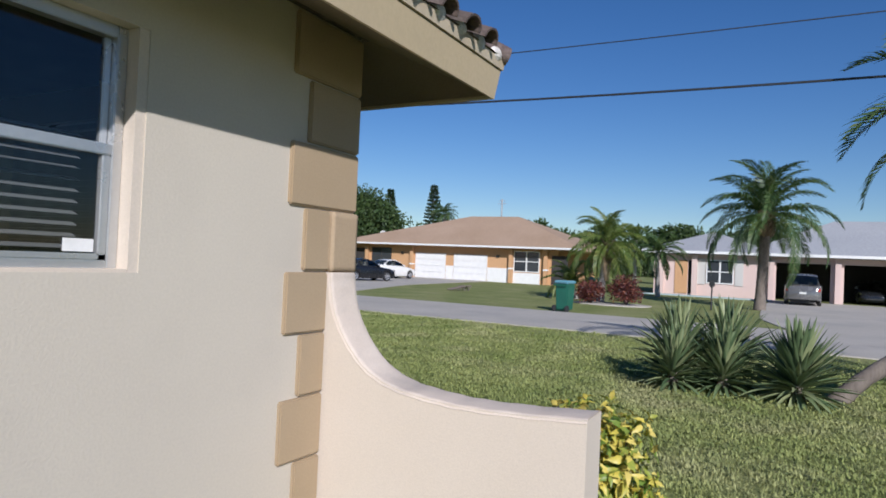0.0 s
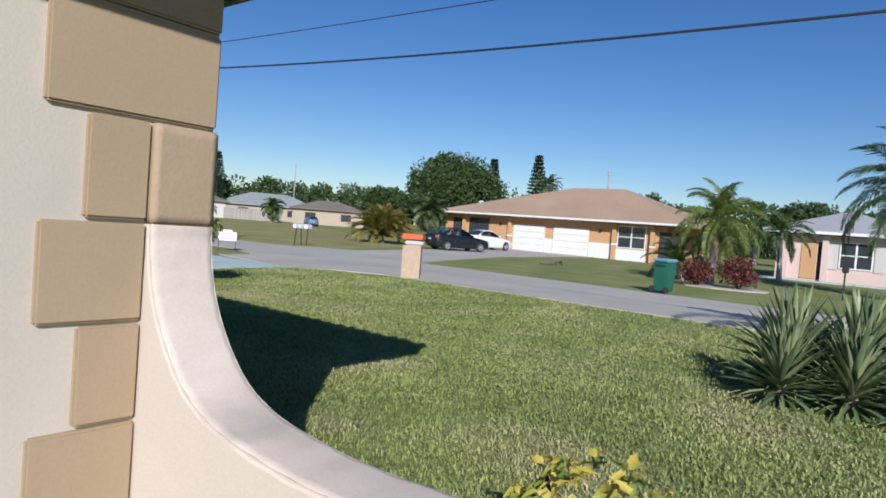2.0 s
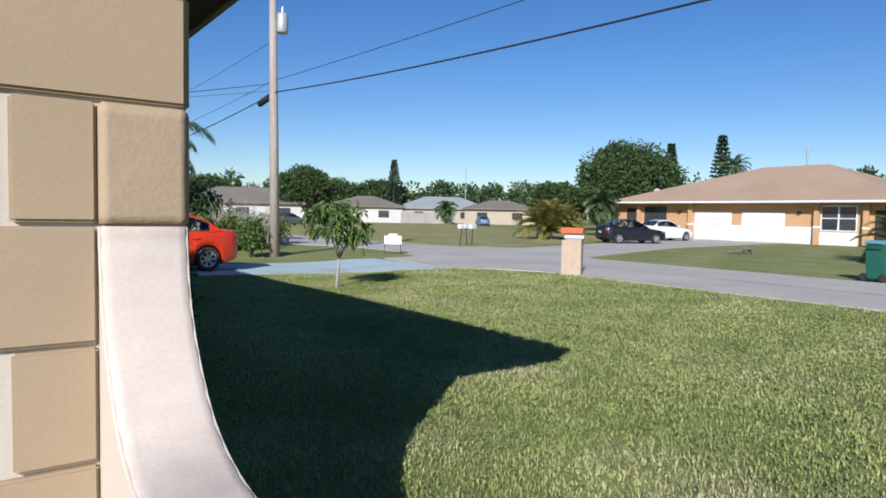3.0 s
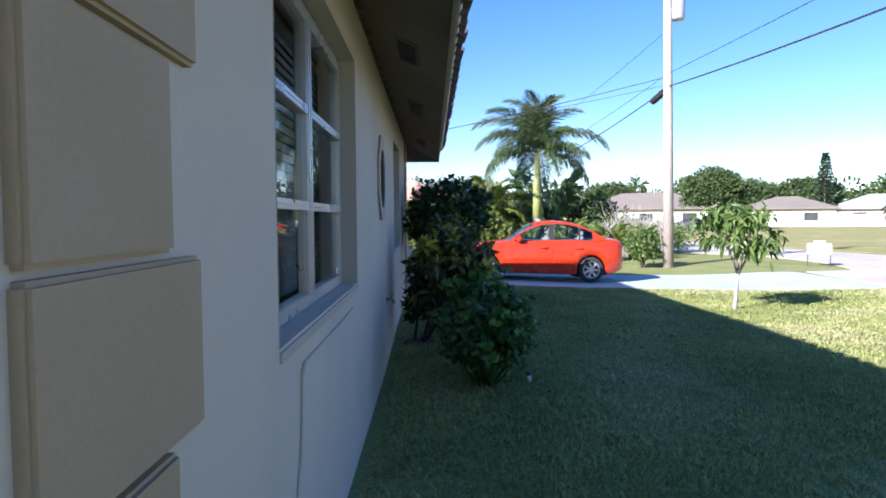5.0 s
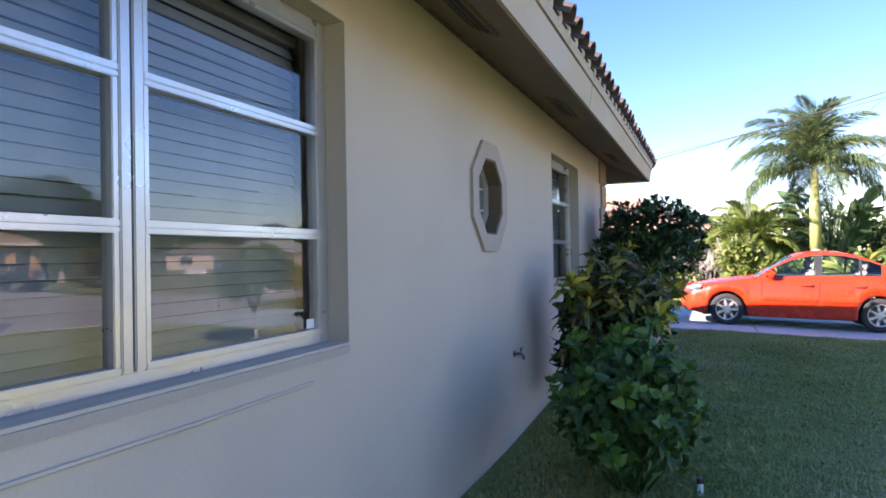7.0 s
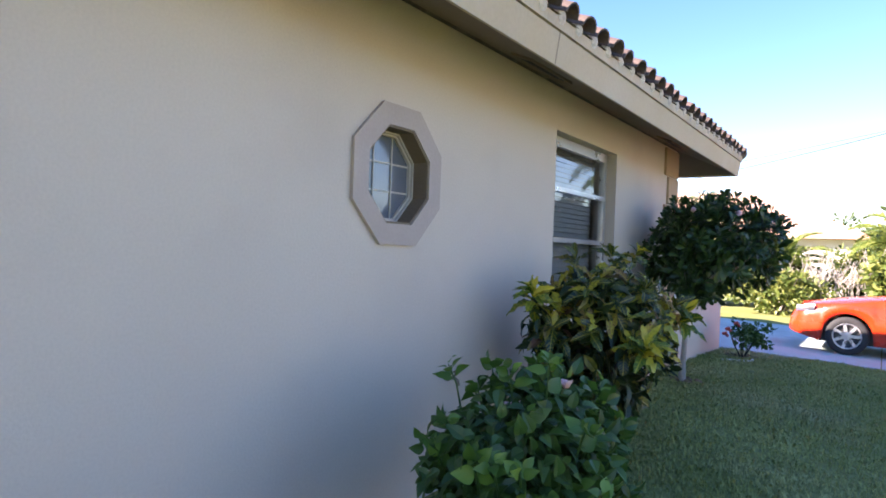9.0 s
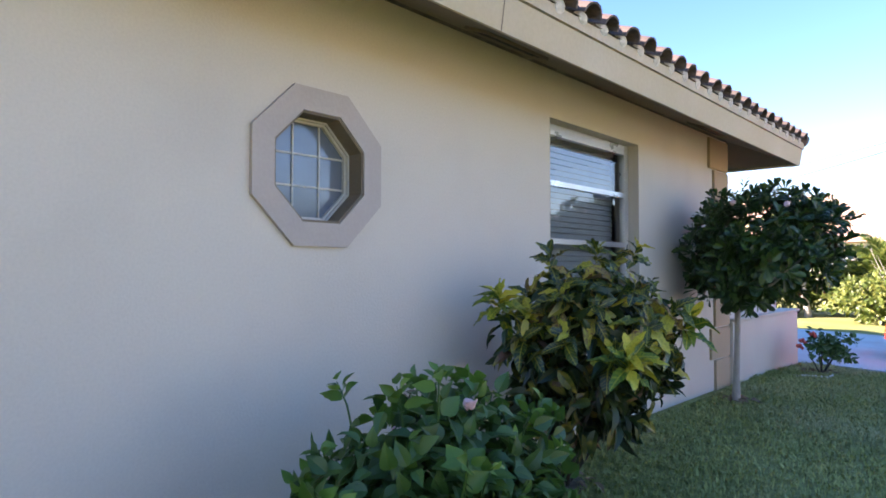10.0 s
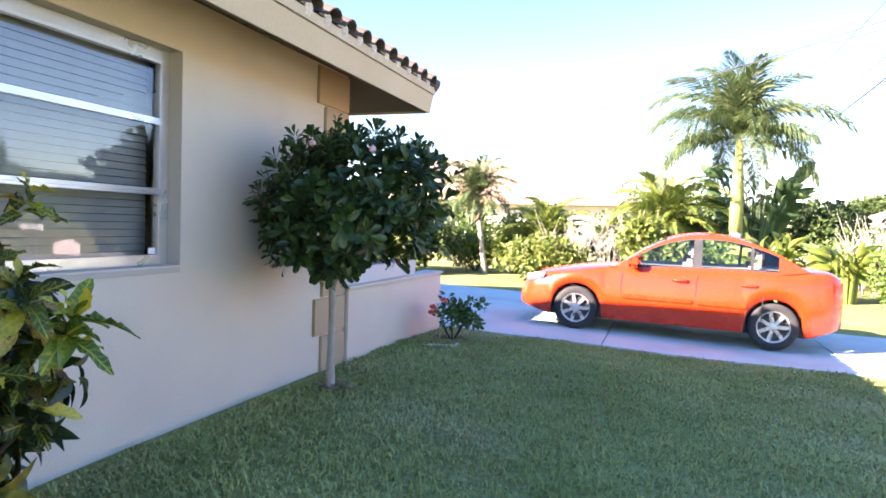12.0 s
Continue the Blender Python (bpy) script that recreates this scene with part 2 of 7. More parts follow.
tagged(part("ground", ground_mesh(), LAWN), "mown green lawn with dry thatch patches", "lawn", kind="structure")
sheet("road", [(12.1, -60), (17.6, -60), (17.6, 13.2), (17.9, 14.2), (22.0, 15.6), (30.0, 18.2), (44.9, 20.0), (44.9, 27.4), (36, 26), (27, 22.2), (20.5, 20.3), (18.0, 22),
               (17.2, 26), (16.6, 32), (16, 40), (14, 70), (9.2, 70), (10.8, 40), (11.2, 27), (13.1, 22.8), (13.2, 20.2), (12.5, 17.6), (12.0, 16.8), (10.6, 16.5), (10.2, 12.35), (11.2, 11.6), (11.9, 10.4)],
      0.014, 0.05, ASPHALT, "pale worn asphalt street with a side drive", "road")
sheet("field", [(18.2, 26), (19.5, 21.5), (24, 22.5), (30, 25), (40, 29), (44, 45), (140, 200), (-60, 260), (15, 72), (16.6, 40)],
      0.006, 0.04, DRYLAWN, "open vacant lot of dry mown grass", "field")
def near_edge(x):
    return float(np.interp(x, [-9, 0.4, 0.9, 3, 4.8, 6.5, 10.3], [13.62, 13.58, 13.4, 13.32, 13.5, 13.15, 12.35]))


def far_edge(x):
    return float(np.interp(x, [-9, -2.3, 0, 3.0, 5.8, 10.3], [22.0, 20.2, 19.4, 17.6, 16.7, 16.45]))


cuts = [-3.4, -0.6, 2.2, 5.0, 7.8, 10.2]
for x0, x1 in zip(cuts, cuts[1:]):
    for lo, hi in ((0.0, 0.5), (0.5, 1.0)):
        bm = bmesh.new()
        edge = lambda x, q: near_edge(x) + (far_edge(x) - near_edge(x)) * q + (0.008 if q == lo else -0.008)  # noqa: E731
        grid = [[(x, edge(x, lo) + (edge(x, hi) - edge(x, lo)) * v) for v in np.linspace(0, 1, 7).tolist()] for x in np.linspace(x0 + 0.008, x1 - 0.008, 9).tolist()]
        quads(bm, [[(x, y, lawn_z(x, y) + 0.022) for x, y in row] for row in grid])
        ext = bmesh.ops.extrude_face_region(bm, geom=bm.faces[:])
        bmesh.ops.translate(bm, vec=(0, 0, -0.06), verts=[g for g in ext["geom"] if isinstance(g, bmesh.types.BMVert)])
        bmesh.ops.recalc_face_normals(bm, faces=bm.faces[:])
        ob = tagged(part("driveway_slab", bm, CONCRETE), "pale concrete driveway slab with a sawn joint", "driveway", kind="structure")
        ob["group"] = "driveway slabs"


# ---- the house ----
SOFW, SOFE, OVER = 2.83, 2.565, 0.60
NORTH = 10.82


def wall_with_holes(bm, a0, a1, z0, z1, holes, put):
    """Boxes round rectangular holes; put(a0, a1, z0, z1) adds one."""
    cuts = sorted({a0, a1, *(h[0] for h in holes), *(h[1] for h in holes)})
    for p, q in zip(cuts, cuts[1:]):
        inside = sorted(h[2:] for h in holes if h[0] <= p and h[1] >= q)
        z = z0
        for lo, hi in inside:
            put(p, q, z, lo)
            z = hi
        put(p, q, z, z1)


W1 = (1.257, 3.302, 1.103, 2.465)
W2 = (7.222, 8.628, 1.14, 2.475)
OC, OZ, ORAD = 5.220, 1.867, 0.376
WS = (-2.65, -1.40, 1.42, 2.40)

bm = bmesh.new()
wall_with_holes(bm, 0.0, NORTH, -0.1, SOFW + 0.06, [W1, W2, (OC - 0.4, OC + 0.4, OZ - 0.4, OZ + 0.4)], lambda p, q, a, b: box(bm, -0.2, 0, p, q, a, b))


def octo(r, c=OC, z=OZ):
    return [(c + r / math.cos(math.pi / 8) * math.cos(math.pi / 8 + k * math.pi / 4), z + r / math.cos(math.pi / 8) * math.sin(math.pi / 8 + k * math.pi / 4)) for k in range(8)]


def ring_prism(bm, outer, inner, x0, x1):
    """A flat ring between two outlines of the same count, along x."""
    n = len(outer)
    v = [[[bm.verts.new((x, p[0], p[1])) for p in o] for x in (x0, x1)] for o in (outer, inner)]
    fs = []
    for k in range(n):
        j = (k + 1) % n
        fs.append(bm.faces.new((v[0][1][k], v[0][1][j], v[1][1][j], v[1][1][k])))
        fs.append(bm.faces.new((v[0][0][j], v[0][0][k], v[1][0][k], v[1][0][j])))
        fs.append(bm.faces.new((v[0][0][k], v[0][0][j], v[0][1][j], v[0][1][k])))
        fs.append(bm.faces.new((v[1][0][j], v[1][0][k], v[1][1][k], v[1][1][j])))
    bmesh.ops.recalc_face_normals(bm, faces=fs)


ring_prism(bm, octo(0.4), octo(0.268), -0.2, 0.0)
for sy in (-1, 1):
    for sz in (-1, 1):
        c = 0.4 * math.tan(math.pi / 8)
        prism(bm, [(OC + sy * 0.4, OZ + sz * c), (OC + sy * 0.4, OZ + sz * 0.4), (OC + sy * c, OZ + sz * 0.4)], "x", -0.2, 0.0)
wall_front = tagged(part("wall_front", bm, STUCCO), "cream painted stucco house front in shade", "wall", kind="structure")

bm = bmesh.new()
wall_with_holes(bm, -9.0, -0.2, -0.1, SOFW + 0.06, [WS], lambda p, q, a, b: box(bm, p, q, 0, 0.2, a, b))
wall_side = tagged(part("wall_side", bm, STUCCO), "cream painted stucco side wall in sun", "wall", kind="structure")
tagged(part("wall_north", boxes((-9, -0.2, NORTH - 0.2, NORTH, -0.1, SOFW + 0.06)), STUCCO), "cream painted stucco end wall", "wall", kind="structure")
tagged(part("wall_back", boxes((-9.2, -9, 0, NORTH, -0.1, SOFW + 0.06)), STUCCO), "cream painted stucco back wall", "wall", kind="structure")
tagged(part("floor", boxes((-9, -0.2, 0.2, NORTH - 0.2, -0.05, 0.10)), DARKROOM), "floor inside the house, dimmed by its dark colour", "floor", kind="structure")
tagged(part("ceiling", boxes((-9, -0.2, 0.2, NORTH - 0.2, 2.70, 2.76)), DARKROOM), "ceiling inside the house, dimmed by its dark colour", "ceiling", kind="structure")

# sloped soffit, fascia and drip board all round the eaves
X0, X1, Y0, Y1 = -9.2, 0.0, 0.0, NORTH


def eave_ring(bm, rows):
    """Closed profile of (overhang, z) swept round the four sides, with mitred corners."""
    rings = []
    for o, z in rows:
        rings.append([bm.verts.new(p) for p in ((X1 + o, Y0 - o, z), (X1 + o, Y1 + o, z), (X0 - o, Y1 + o, z), (X0 - o, Y0 - o, z))])
    fs = []
    for a, b in zip(rings, rings[1:] + rings[:1]):
        for k in range(4):
            fs.append(bm.faces.new((a[k], a[(k + 1) % 4], b[(k + 1) % 4], b[k])))
    bmesh.ops.recalc_face_normals(bm, faces=fs)
    return bm


roof = thing("roof", "hip roof of weathered barrel tiles with deep eaves", "roof", kind="structure")
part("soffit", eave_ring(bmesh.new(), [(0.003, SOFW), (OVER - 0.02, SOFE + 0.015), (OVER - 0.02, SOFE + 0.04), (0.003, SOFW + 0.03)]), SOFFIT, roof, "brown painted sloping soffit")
part("fascia", eave_ring(bmesh.new(), [(OVER - 0.02, SOFE), (OVER + 0.005, SOFE - 0.006), (OVER + 0.03, SOFE + 0.175), (OVER - 0.02, SOFE + 0.175)]), FASCIA, roof, "tan fascia board")
part("drip_board", eave_ring(bmesh.new(), [(OVER + 0.0, SOFE + 0.182), (OVER + 0.042, SOFE + 0.182), (OVER + 0.05, SOFE + 0.245), (OVER, SOFE + 0.245)]), FASCIA_PALE, roof, "pale drip board over the fascia")
for y in (-0.35, 5.86):
    part("fascia_joint", prism(bmesh.new(), [(OVER - 0.015, SOFE + 0.002), (OVER + 0.0062, SOFE - 0.004), (OVER + 0.0312, SOFE + 0.174), (OVER - 0.015, SOFE + 0.174)], "y", y - 0.0035, y + 0.0035), TRIMJOINT, roof, "open joint between fascia boards")
PITCH = math.tan(radians(23))
EO, EZ = OVER + 0.06, SOFE + 0.25
bm = bmesh.new()
half = (X1 - X0) / 2 + EO
e = [bm.verts.new(p) for p in ((X1 + EO, Y0 - EO, EZ), (X1 + EO, Y1 + EO, EZ), (X0 - EO, Y1 + EO, EZ), (X0 - EO, Y0 - EO, EZ))]
mx = (X0 + X1) / 2
r0, r1 = bm.verts.new((mx, Y0 - EO + half, EZ + half * PITCH)), bm.verts.new((mx, Y1 + EO - half, EZ + half * PITCH))
for f in ((e[0], e[1], r1, r0), (e[1], e[2], r1), (e[2], e[3], r0, r1), (e[3], e[0], r0), (e[3], e[2], e[1], e[0])):
    bm.faces.new(f)
part("roof_deck", bm, TILE, roof)


# corner blocks: courses 0.34 high, long and short in turn
def quoin_column(corner_y, sign):
    q = thing("quoin_column", "raised tan stucco corner blocks, long and short in turn", "quoins", (0, corner_y, 0), kind="structure")
    joints = [0.08, 0.425, 0.765, 1.10, 1.435, 1.777, 2.12, 2.46, 2.80]
    for n, (a, b) in enumerate(zip(joints, joints[1:])):
        w = 0.563 if n % 2 else 0.437
        lo, hi = (0.03, w) if sign > 0 else (-w, 0.0)
        part("block", boxes((-0.01, 0.024, lo, hi, a + 0.006, b - 0.006), bevel=0.008), QUOIN, q)
        s0, s1 = (-0.024, 0.01) if sign > 0 else (-0.01, 0.024)
        xr = -0.236 if sign > 0 and b < 1.8 else 0.0
        if sign > 0 and n == 5:
            xr = 0.0
        part("block", boxes((-w + (-0.0), xr, s0, s1, a + 0.006, b - 0.006), bevel=0.008), QUOIN, q)
    return q


quoin_column(0.0, 1)
quoin_column(NORTH, -1)

# curved wing wall running out from the corner
WINGX0, WINGX1 = -0.232, 0.0
prof = [(-0.035, 1.43), (-0.042, 1.36), (-0.065, 1.25), (-0.105, 1.155), (-0.16, 1.07), (-0.225, 0.995), (-0.30, 0.93), (-0.40, 0.878), (-0.52, 0.843), (-0.68, 0.822), (-0.85, 0.810), (-1.05, 0.811), (-1.3, 0.824), (-1.52, 0.842)]
wing = thing("wing_wall", "curved pale stucco wing wall with a weathered white top", "wall", kind="structure")
bm = bmesh.new()
knots = prof[:1] + prof + prof[-1:]
prof = [tuple(0.5 * (2 * b_[i] + (c_[i] - a_[i]) * u + (2 * a_[i] - 5 * b_[i] + 4 * c_[i] - d_[i]) * u * u + (3 * b_[i] - a_[i] - 3 * c_[i] + d_[i]) * u ** 3) for i in (0, 1))
        for a_, b_, c_, d_ in zip(knots, knots[1:], knots[2:], knots[3:]) for u in (0, 0.25, 0.5, 0.75)] + prof[-1:]
prism(bm, [(0.0, -0.1), (0.0, 1.43)] + prof + [(-1.52, -0.1)], "x", WINGX0, WINGX1)
part("wall_body", bm, WING, wing)
bm = bmesh.new()
round_ = [(WINGX0 - 0.003, -0.016), (WINGX0 + 0.001, -0.003), (WINGX0 + 0.010, 0.005), (WINGX0 + 0.03, 0.007), (WINGX1 - 0.03, 0.007), (WINGX1 - 0.010, 0.005), (WINGX1 - 0.001, -0.003), (WINGX1 + 0.003, -0.016)]
rows = []
for k, p in enumerate(prof):
    a_, b_ = prof[max(k - 1, 0)], prof[min(k + 1, len(prof) - 1)]
    ty, tz = b_[0] - a_[0], b_[1] - a_[1]
    ln = math.hypot(ty, tz)
    wob = 0.002 * math.sin(k * 1.7)
    rows.append([(x, p[0] + tz / ln * (h + wob), p[1] - ty / ln * (h + wob)) for x, h in round_])
part("coping", quads(bm, rows), WINGTOP, wing, "weathered white coping", smooth=True)
bm = boxes((WINGX0, 0.004, -0.04, 0.02, 1.43, 1.772), bevel=0.008)
bmesh.ops.subdivide_edges(bm, edges=[e for e in bm.edges if e.calc_length() > 0.03], cuts=11, use_grid_fill=True)
for v in bm.verts:
    rough = noise.noise(v.co * 55) * 0.0007 + noise.noise(v.co * 19 + Vector((3, 1, 2))) * 0.0016
    v.co += Vector((1.0 if v.co.x > -0.05 else 0.0, -1.0 if v.co.y < -0.02 else 0.0, 0.0)) * rough
part("tan_stub", bm, ROUGHTAN, wing, "rough tan painted upper end", smooth=True)


# ---- windows ----
def slats(parent, y0, y1, z0, z1, x, pitch=0.045, axis="x", m=BLIND, tilt=71):
    z = z0
    n = 0
    bm = bmesh.new()
    if axis == "x":
        box(bm, -0.022, 0.022, 0, y1 - y0, -0.0012, 0.0012, m=Matrix.Rotation(radians(tilt), 4, 'Y'))
    else:
        box(bm, 0, y1 - y0, -0.022, 0.022, -0.0012, 0.0012, m=Matrix.Rotation(radians(tilt), 4, 'X'))
    first = None
    while z < z1:
        if first is None:
            first = part("slat", bm, m, parent)
            ob = first
        else:
            ob = new("slat", first.data)
            ob.parent = parent
        ob.location = (x, y0, z) if axis == "x" else (y0, x, z)
        z += pitch


def pane(parent, x, y0, y1, z0, z1, axis="x"):
    """A sheet of glass that faces out of doors."""
    if axis == "x":
        bm = quads(bmesh.new(), [[(x, y0, z0), (x, y1, z0)], [(x, y0, z1), (x, y1, z1)]])
        out = Vector((1, 0, 0))
    else:
        bm = quads(bmesh.new(), [[(y0, x, z0), (y1, x, z0)], [(y0, x, z1), (y1, x, z1)]])
        out = Vector((0, -1, 0))
    bm.normal_update()
    for f in bm.faces:
        if f.normal.dot(out) < 0:
            f.normal_flip()
    p = part("pane", bm, GLASS, parent)
    p.visible_shadow = False
    return p


def awning_window(name, o, columns, label):
    """Aluminium awning window in the front wall: frame, mullion, three lights a column, sill, blinds behind."""
    y0, y1, z0, z1 = o
    w = thing(name, label, "window", kind="structure")
    fx0, fx1 = -0.15, -0.095
    part("window_frame", boxes((fx0, fx1, y0 + 0.007, y0 + 0.07, z0, z1 - 0.007), (fx0, fx1, y1 - 0.07, y1 - 0.007, z0, z1 - 0.007), (fx0, fx1, y0 + 0.07, y1 - 0.07, z1 - 0.075, z1 - 0.007),
                               (fx0, fx1, y0 + 0.07, y1 - 0.07, z0 + 0.0, z0 + 0.045), bevel=0.004), ALU, w)
    part("reveal", boxes((-0.2, 0.002, y0, y0 + 0.006, z0, z1 - 0.006), (-0.2, 0.002, y1 - 0.006, y1, z0, z1 - 0.006), (-0.2, 0.002, y0, y1, z1 - 0.006, z1)), REVEAL, w, "taupe painted reveal")
    bm = bmesh.new()
    prism(bm, [(-0.16, z0 + 0.012), (-0.16, z0 - 0.03), (0.008, z0 - 0.045), (0.008, z0 - 0.012)], "y", y0 + 0.007, y1 - 0.007)
    part("window_sill", bm, REVEAL, w, "taupe sloping sill")
    cw = (y1 - y0 - 0.14) / columns
    zs = [z0 + 0.045, z0 + 0.455, z0 + 0.885, z1 - 0.075]
    for c in range(columns):
        a = y0 + 0.07 + c * cw
        b = a + cw
        if c:
            part("mullion", boxes((fx0, fx1 + 0.012, a - 0.042, a - 0.004, z0 + 0.045, z1 - 0.075), (fx0, fx1 + 0.012, a + 0.004, a + 0.042, z0 + 0.045, z1 - 0.075), bevel=0.004), ALU, w)
        la, lb = a + (0.042 if c else 0), b - (0.042 if c < columns - 1 else 0)
        for lo, hi in zip(zs, zs[1:]):
            s = part("sash", boxes((-0.135, -0.088, la, la + 0.022, lo + 0.02, hi - 0.02), (-0.135, -0.088, lb - 0.022, lb, lo + 0.02, hi - 0.02),
                                   (-0.135, -0.085, la, lb, lo - 0.002, lo + 0.02), (-0.135, -0.085, la, lb, hi - 0.02, hi - 0.003), bevel=0.003), ALU, w)
            p = pane(s, -0.112, la + 0.022, lb - 0.022, lo + 0.02, hi - 0.02)
            if c == columns - 1 and lo == zs[0]:
                part("sticker", boxes((-0.1085, -0.106, lb - 0.085, lb - 0.03, lo + 0.024, lo + 0.062)), WHITE, p, "small white sticker")
    bl = thing(name.replace("window", "blind"), "horizontal grey blind behind the glass", "blind")
    bl.location = (-0.235, y0 + 0.05, 0)
    slats(bl, 0, y1 - y0 - 0.1, z0 + 0.06, z1 - 0.1, 0)
    part("head_rail", boxes((-0.025, 0.025, 0, y1 - y0 - 0.1, z1 - 0.1, z1 - 0.06), bevel=0.004), BLIND, bl)
    return w


awning_window("window_1", W1, 2, "aluminium awning window of six lights with closed blinds")
awning_window("window_2", W2, 1, "aluminium awning window of three lights with closed blinds")

w = thing("window_3", "octagonal window with a taupe surround and white muntins", "window", kind="structure")
bm = bmesh.new()
ring_prism(bm, octo(ORAD), octo(0.262), -0.002, 0.022)
part("surround", bm, OCTTRIM, w, "taupe octagonal surround")
bm = bmesh.new()
ring_prism(bm, octo(0.266), octo(0.25), -0.19, 0.012)
part("reveal", bm, SOFFIT, w, "brown painted octagonal reveal")
bm = bmesh.new()
ring_prism(bm, octo(0.2515), octo(0.240), -0.13, -0.085)
ring_prism(bm, octo(0.2405), octo(0.228), -0.13, -0.10)
part("window_frame", bm, MUNTIN, w, "thin cream frame in two steps")
for s in (-0.078, 0.078):
    part("muntin", boxes((-0.119, -0.110, OC + s - 0.005, OC + s + 0.005, OZ - 0.235, OZ + 0.235), bevel=0.002), MUNTIN, w)
    part("muntin", boxes((-0.118, -0.111, OC - 0.235, OC + 0.235, OZ + s - 0.005, OZ + s + 0.005), bevel=0.002), MUNTIN, w)
bm = bmesh.new()
prism(bm, octo(0.236), "x", -0.124, -0.1185)
part("pane", bm, PRIVACY, w)

# side window: single hung, lower sash with a blind behind
w = thing("window_4", "aluminium single-hung window with a blind behind its lower sash", "window", kind="structure")
a, b, z0, z1 = WS
part("window_frame", boxes((a + 0.0, a + 0.05, 0.075, 0.13, z0, z1), (b - 0.09, b - 0.045, 0.075, 0.13, z0, z1), (a + 0.05, b - 0.09, 0.075, 0.13, z1 - 0.05, z1), (a + 0.05, b - 0.09, 0.075, 0.13, z0, z0 + 0.045), bevel=0.004), ALU, w)
part("reveal", boxes((b - 0.045, b - 0.0, 0.006, 0.2, z0, z1)), WING, w)
part("window_sill", boxes((a, b - 0.045, 0.004, 0.16, z0 - 0.02, z0 + 0.014), bevel=0.004), WING, w)
s = part("sash", boxes((a + 0.05, a + 0.08, 0.08, 0.11, z0 + 0.045, 1.88), (b - 0.125, b - 0.09, 0.08, 0.11, z0 + 0.045, 1.88), (a + 0.05, b - 0.09, 0.075, 0.115, 1.88, 1.925), (a + 0.05, b - 0.09, 0.08, 0.11, z0 + 0.045, z0 + 0.07), bevel=0.004), ALU, w)
p = pane(s, 0.10, a + 0.08, b - 0.125, z0 + 0.07, 1.88, "y")
part("sticker", boxes((b - 0.255, b - 0.135, 0.0925, 0.096, z0 + 0.076, z0 + 0.126)), WHITE, p, "white sticker in the corner of the glass")
s = part("sash", boxes((a + 0.05, a + 0.08, 0.112, 0.14, 1.925, z1 - 0.05), (b - 0.12, b - 0.09, 0.112, 0.14, 1.925, z1 - 0.05), bevel=0.004), ALU, w)
pane(s, 0.125, a + 0.08, b - 0.12, 1.9, z1 - 0.05, "y")
bl = thing("blind", "pale horizontal blind behind the side window", "blind", (0, 0, 0))
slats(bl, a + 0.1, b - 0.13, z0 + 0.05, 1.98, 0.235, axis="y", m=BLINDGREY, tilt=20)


# ---- houses over the road ----
H1WALL = mat("orange stucco", (0.50, 0.29, 0.14), (0.54, 0.32, 0.16), 0.6, 0.85, 0.2, 30, speck=0.05)
H1ROOF = mat("brown shingle roof", (0.36, 0.245, 0.155), (0.41, 0.285, 0.19), 0.35, 0.95, 0.3, 12, speck=0.12, sscale=8)
PINK = mat("pale pink stucco far", (0.60, 0.455, 0.40), (0.64, 0.49, 0.43), 0.6, 0.85, 0.2, 30, speck=0.04)
GREYROOF = mat("grey shingle roof", (0.37, 0.37, 0.375), (0.32, 0.325, 0.335), 0.3, 0.95, 0.3, 12, speck=0.1, sscale=8)
GREENROOF = mat("grey-green shingle roof", (0.25, 0.28, 0.26), (0.30, 0.32, 0.30), 0.3, 0.95, speck=0.1, sscale=8)
TANROOF = mat("tan tile roof", (0.48, 0.30, 0.225), (0.42, 0.26, 0.19), 0.5, 0.9, speck=0.1, sscale=8)
OFFWHITE = mat("off-white stucco", (0.55, 0.53, 0.49), (0.50, 0.48, 0.44), 0.5, 0.85, speck=0.04)
DARKGLASS = mat("dark window pane", (0.03, 0.035, 0.04), (0.05, 0.055, 0.06), 1, 0.12, spec=0.8, speck=0)
FENCE = mat("grey weathered board fence", (0.36, 0.33, 0.30), (0.30, 0.27, 0.24), 2, 0.9, obj=0.15)
# near-black: dark fittings, and shade painted into openings and garage walls
DARK = mat("dark shaded interior", (0.035, 0.032, 0.03), (0.05, 0.045, 0.04), 1, 0.9, speck=0)


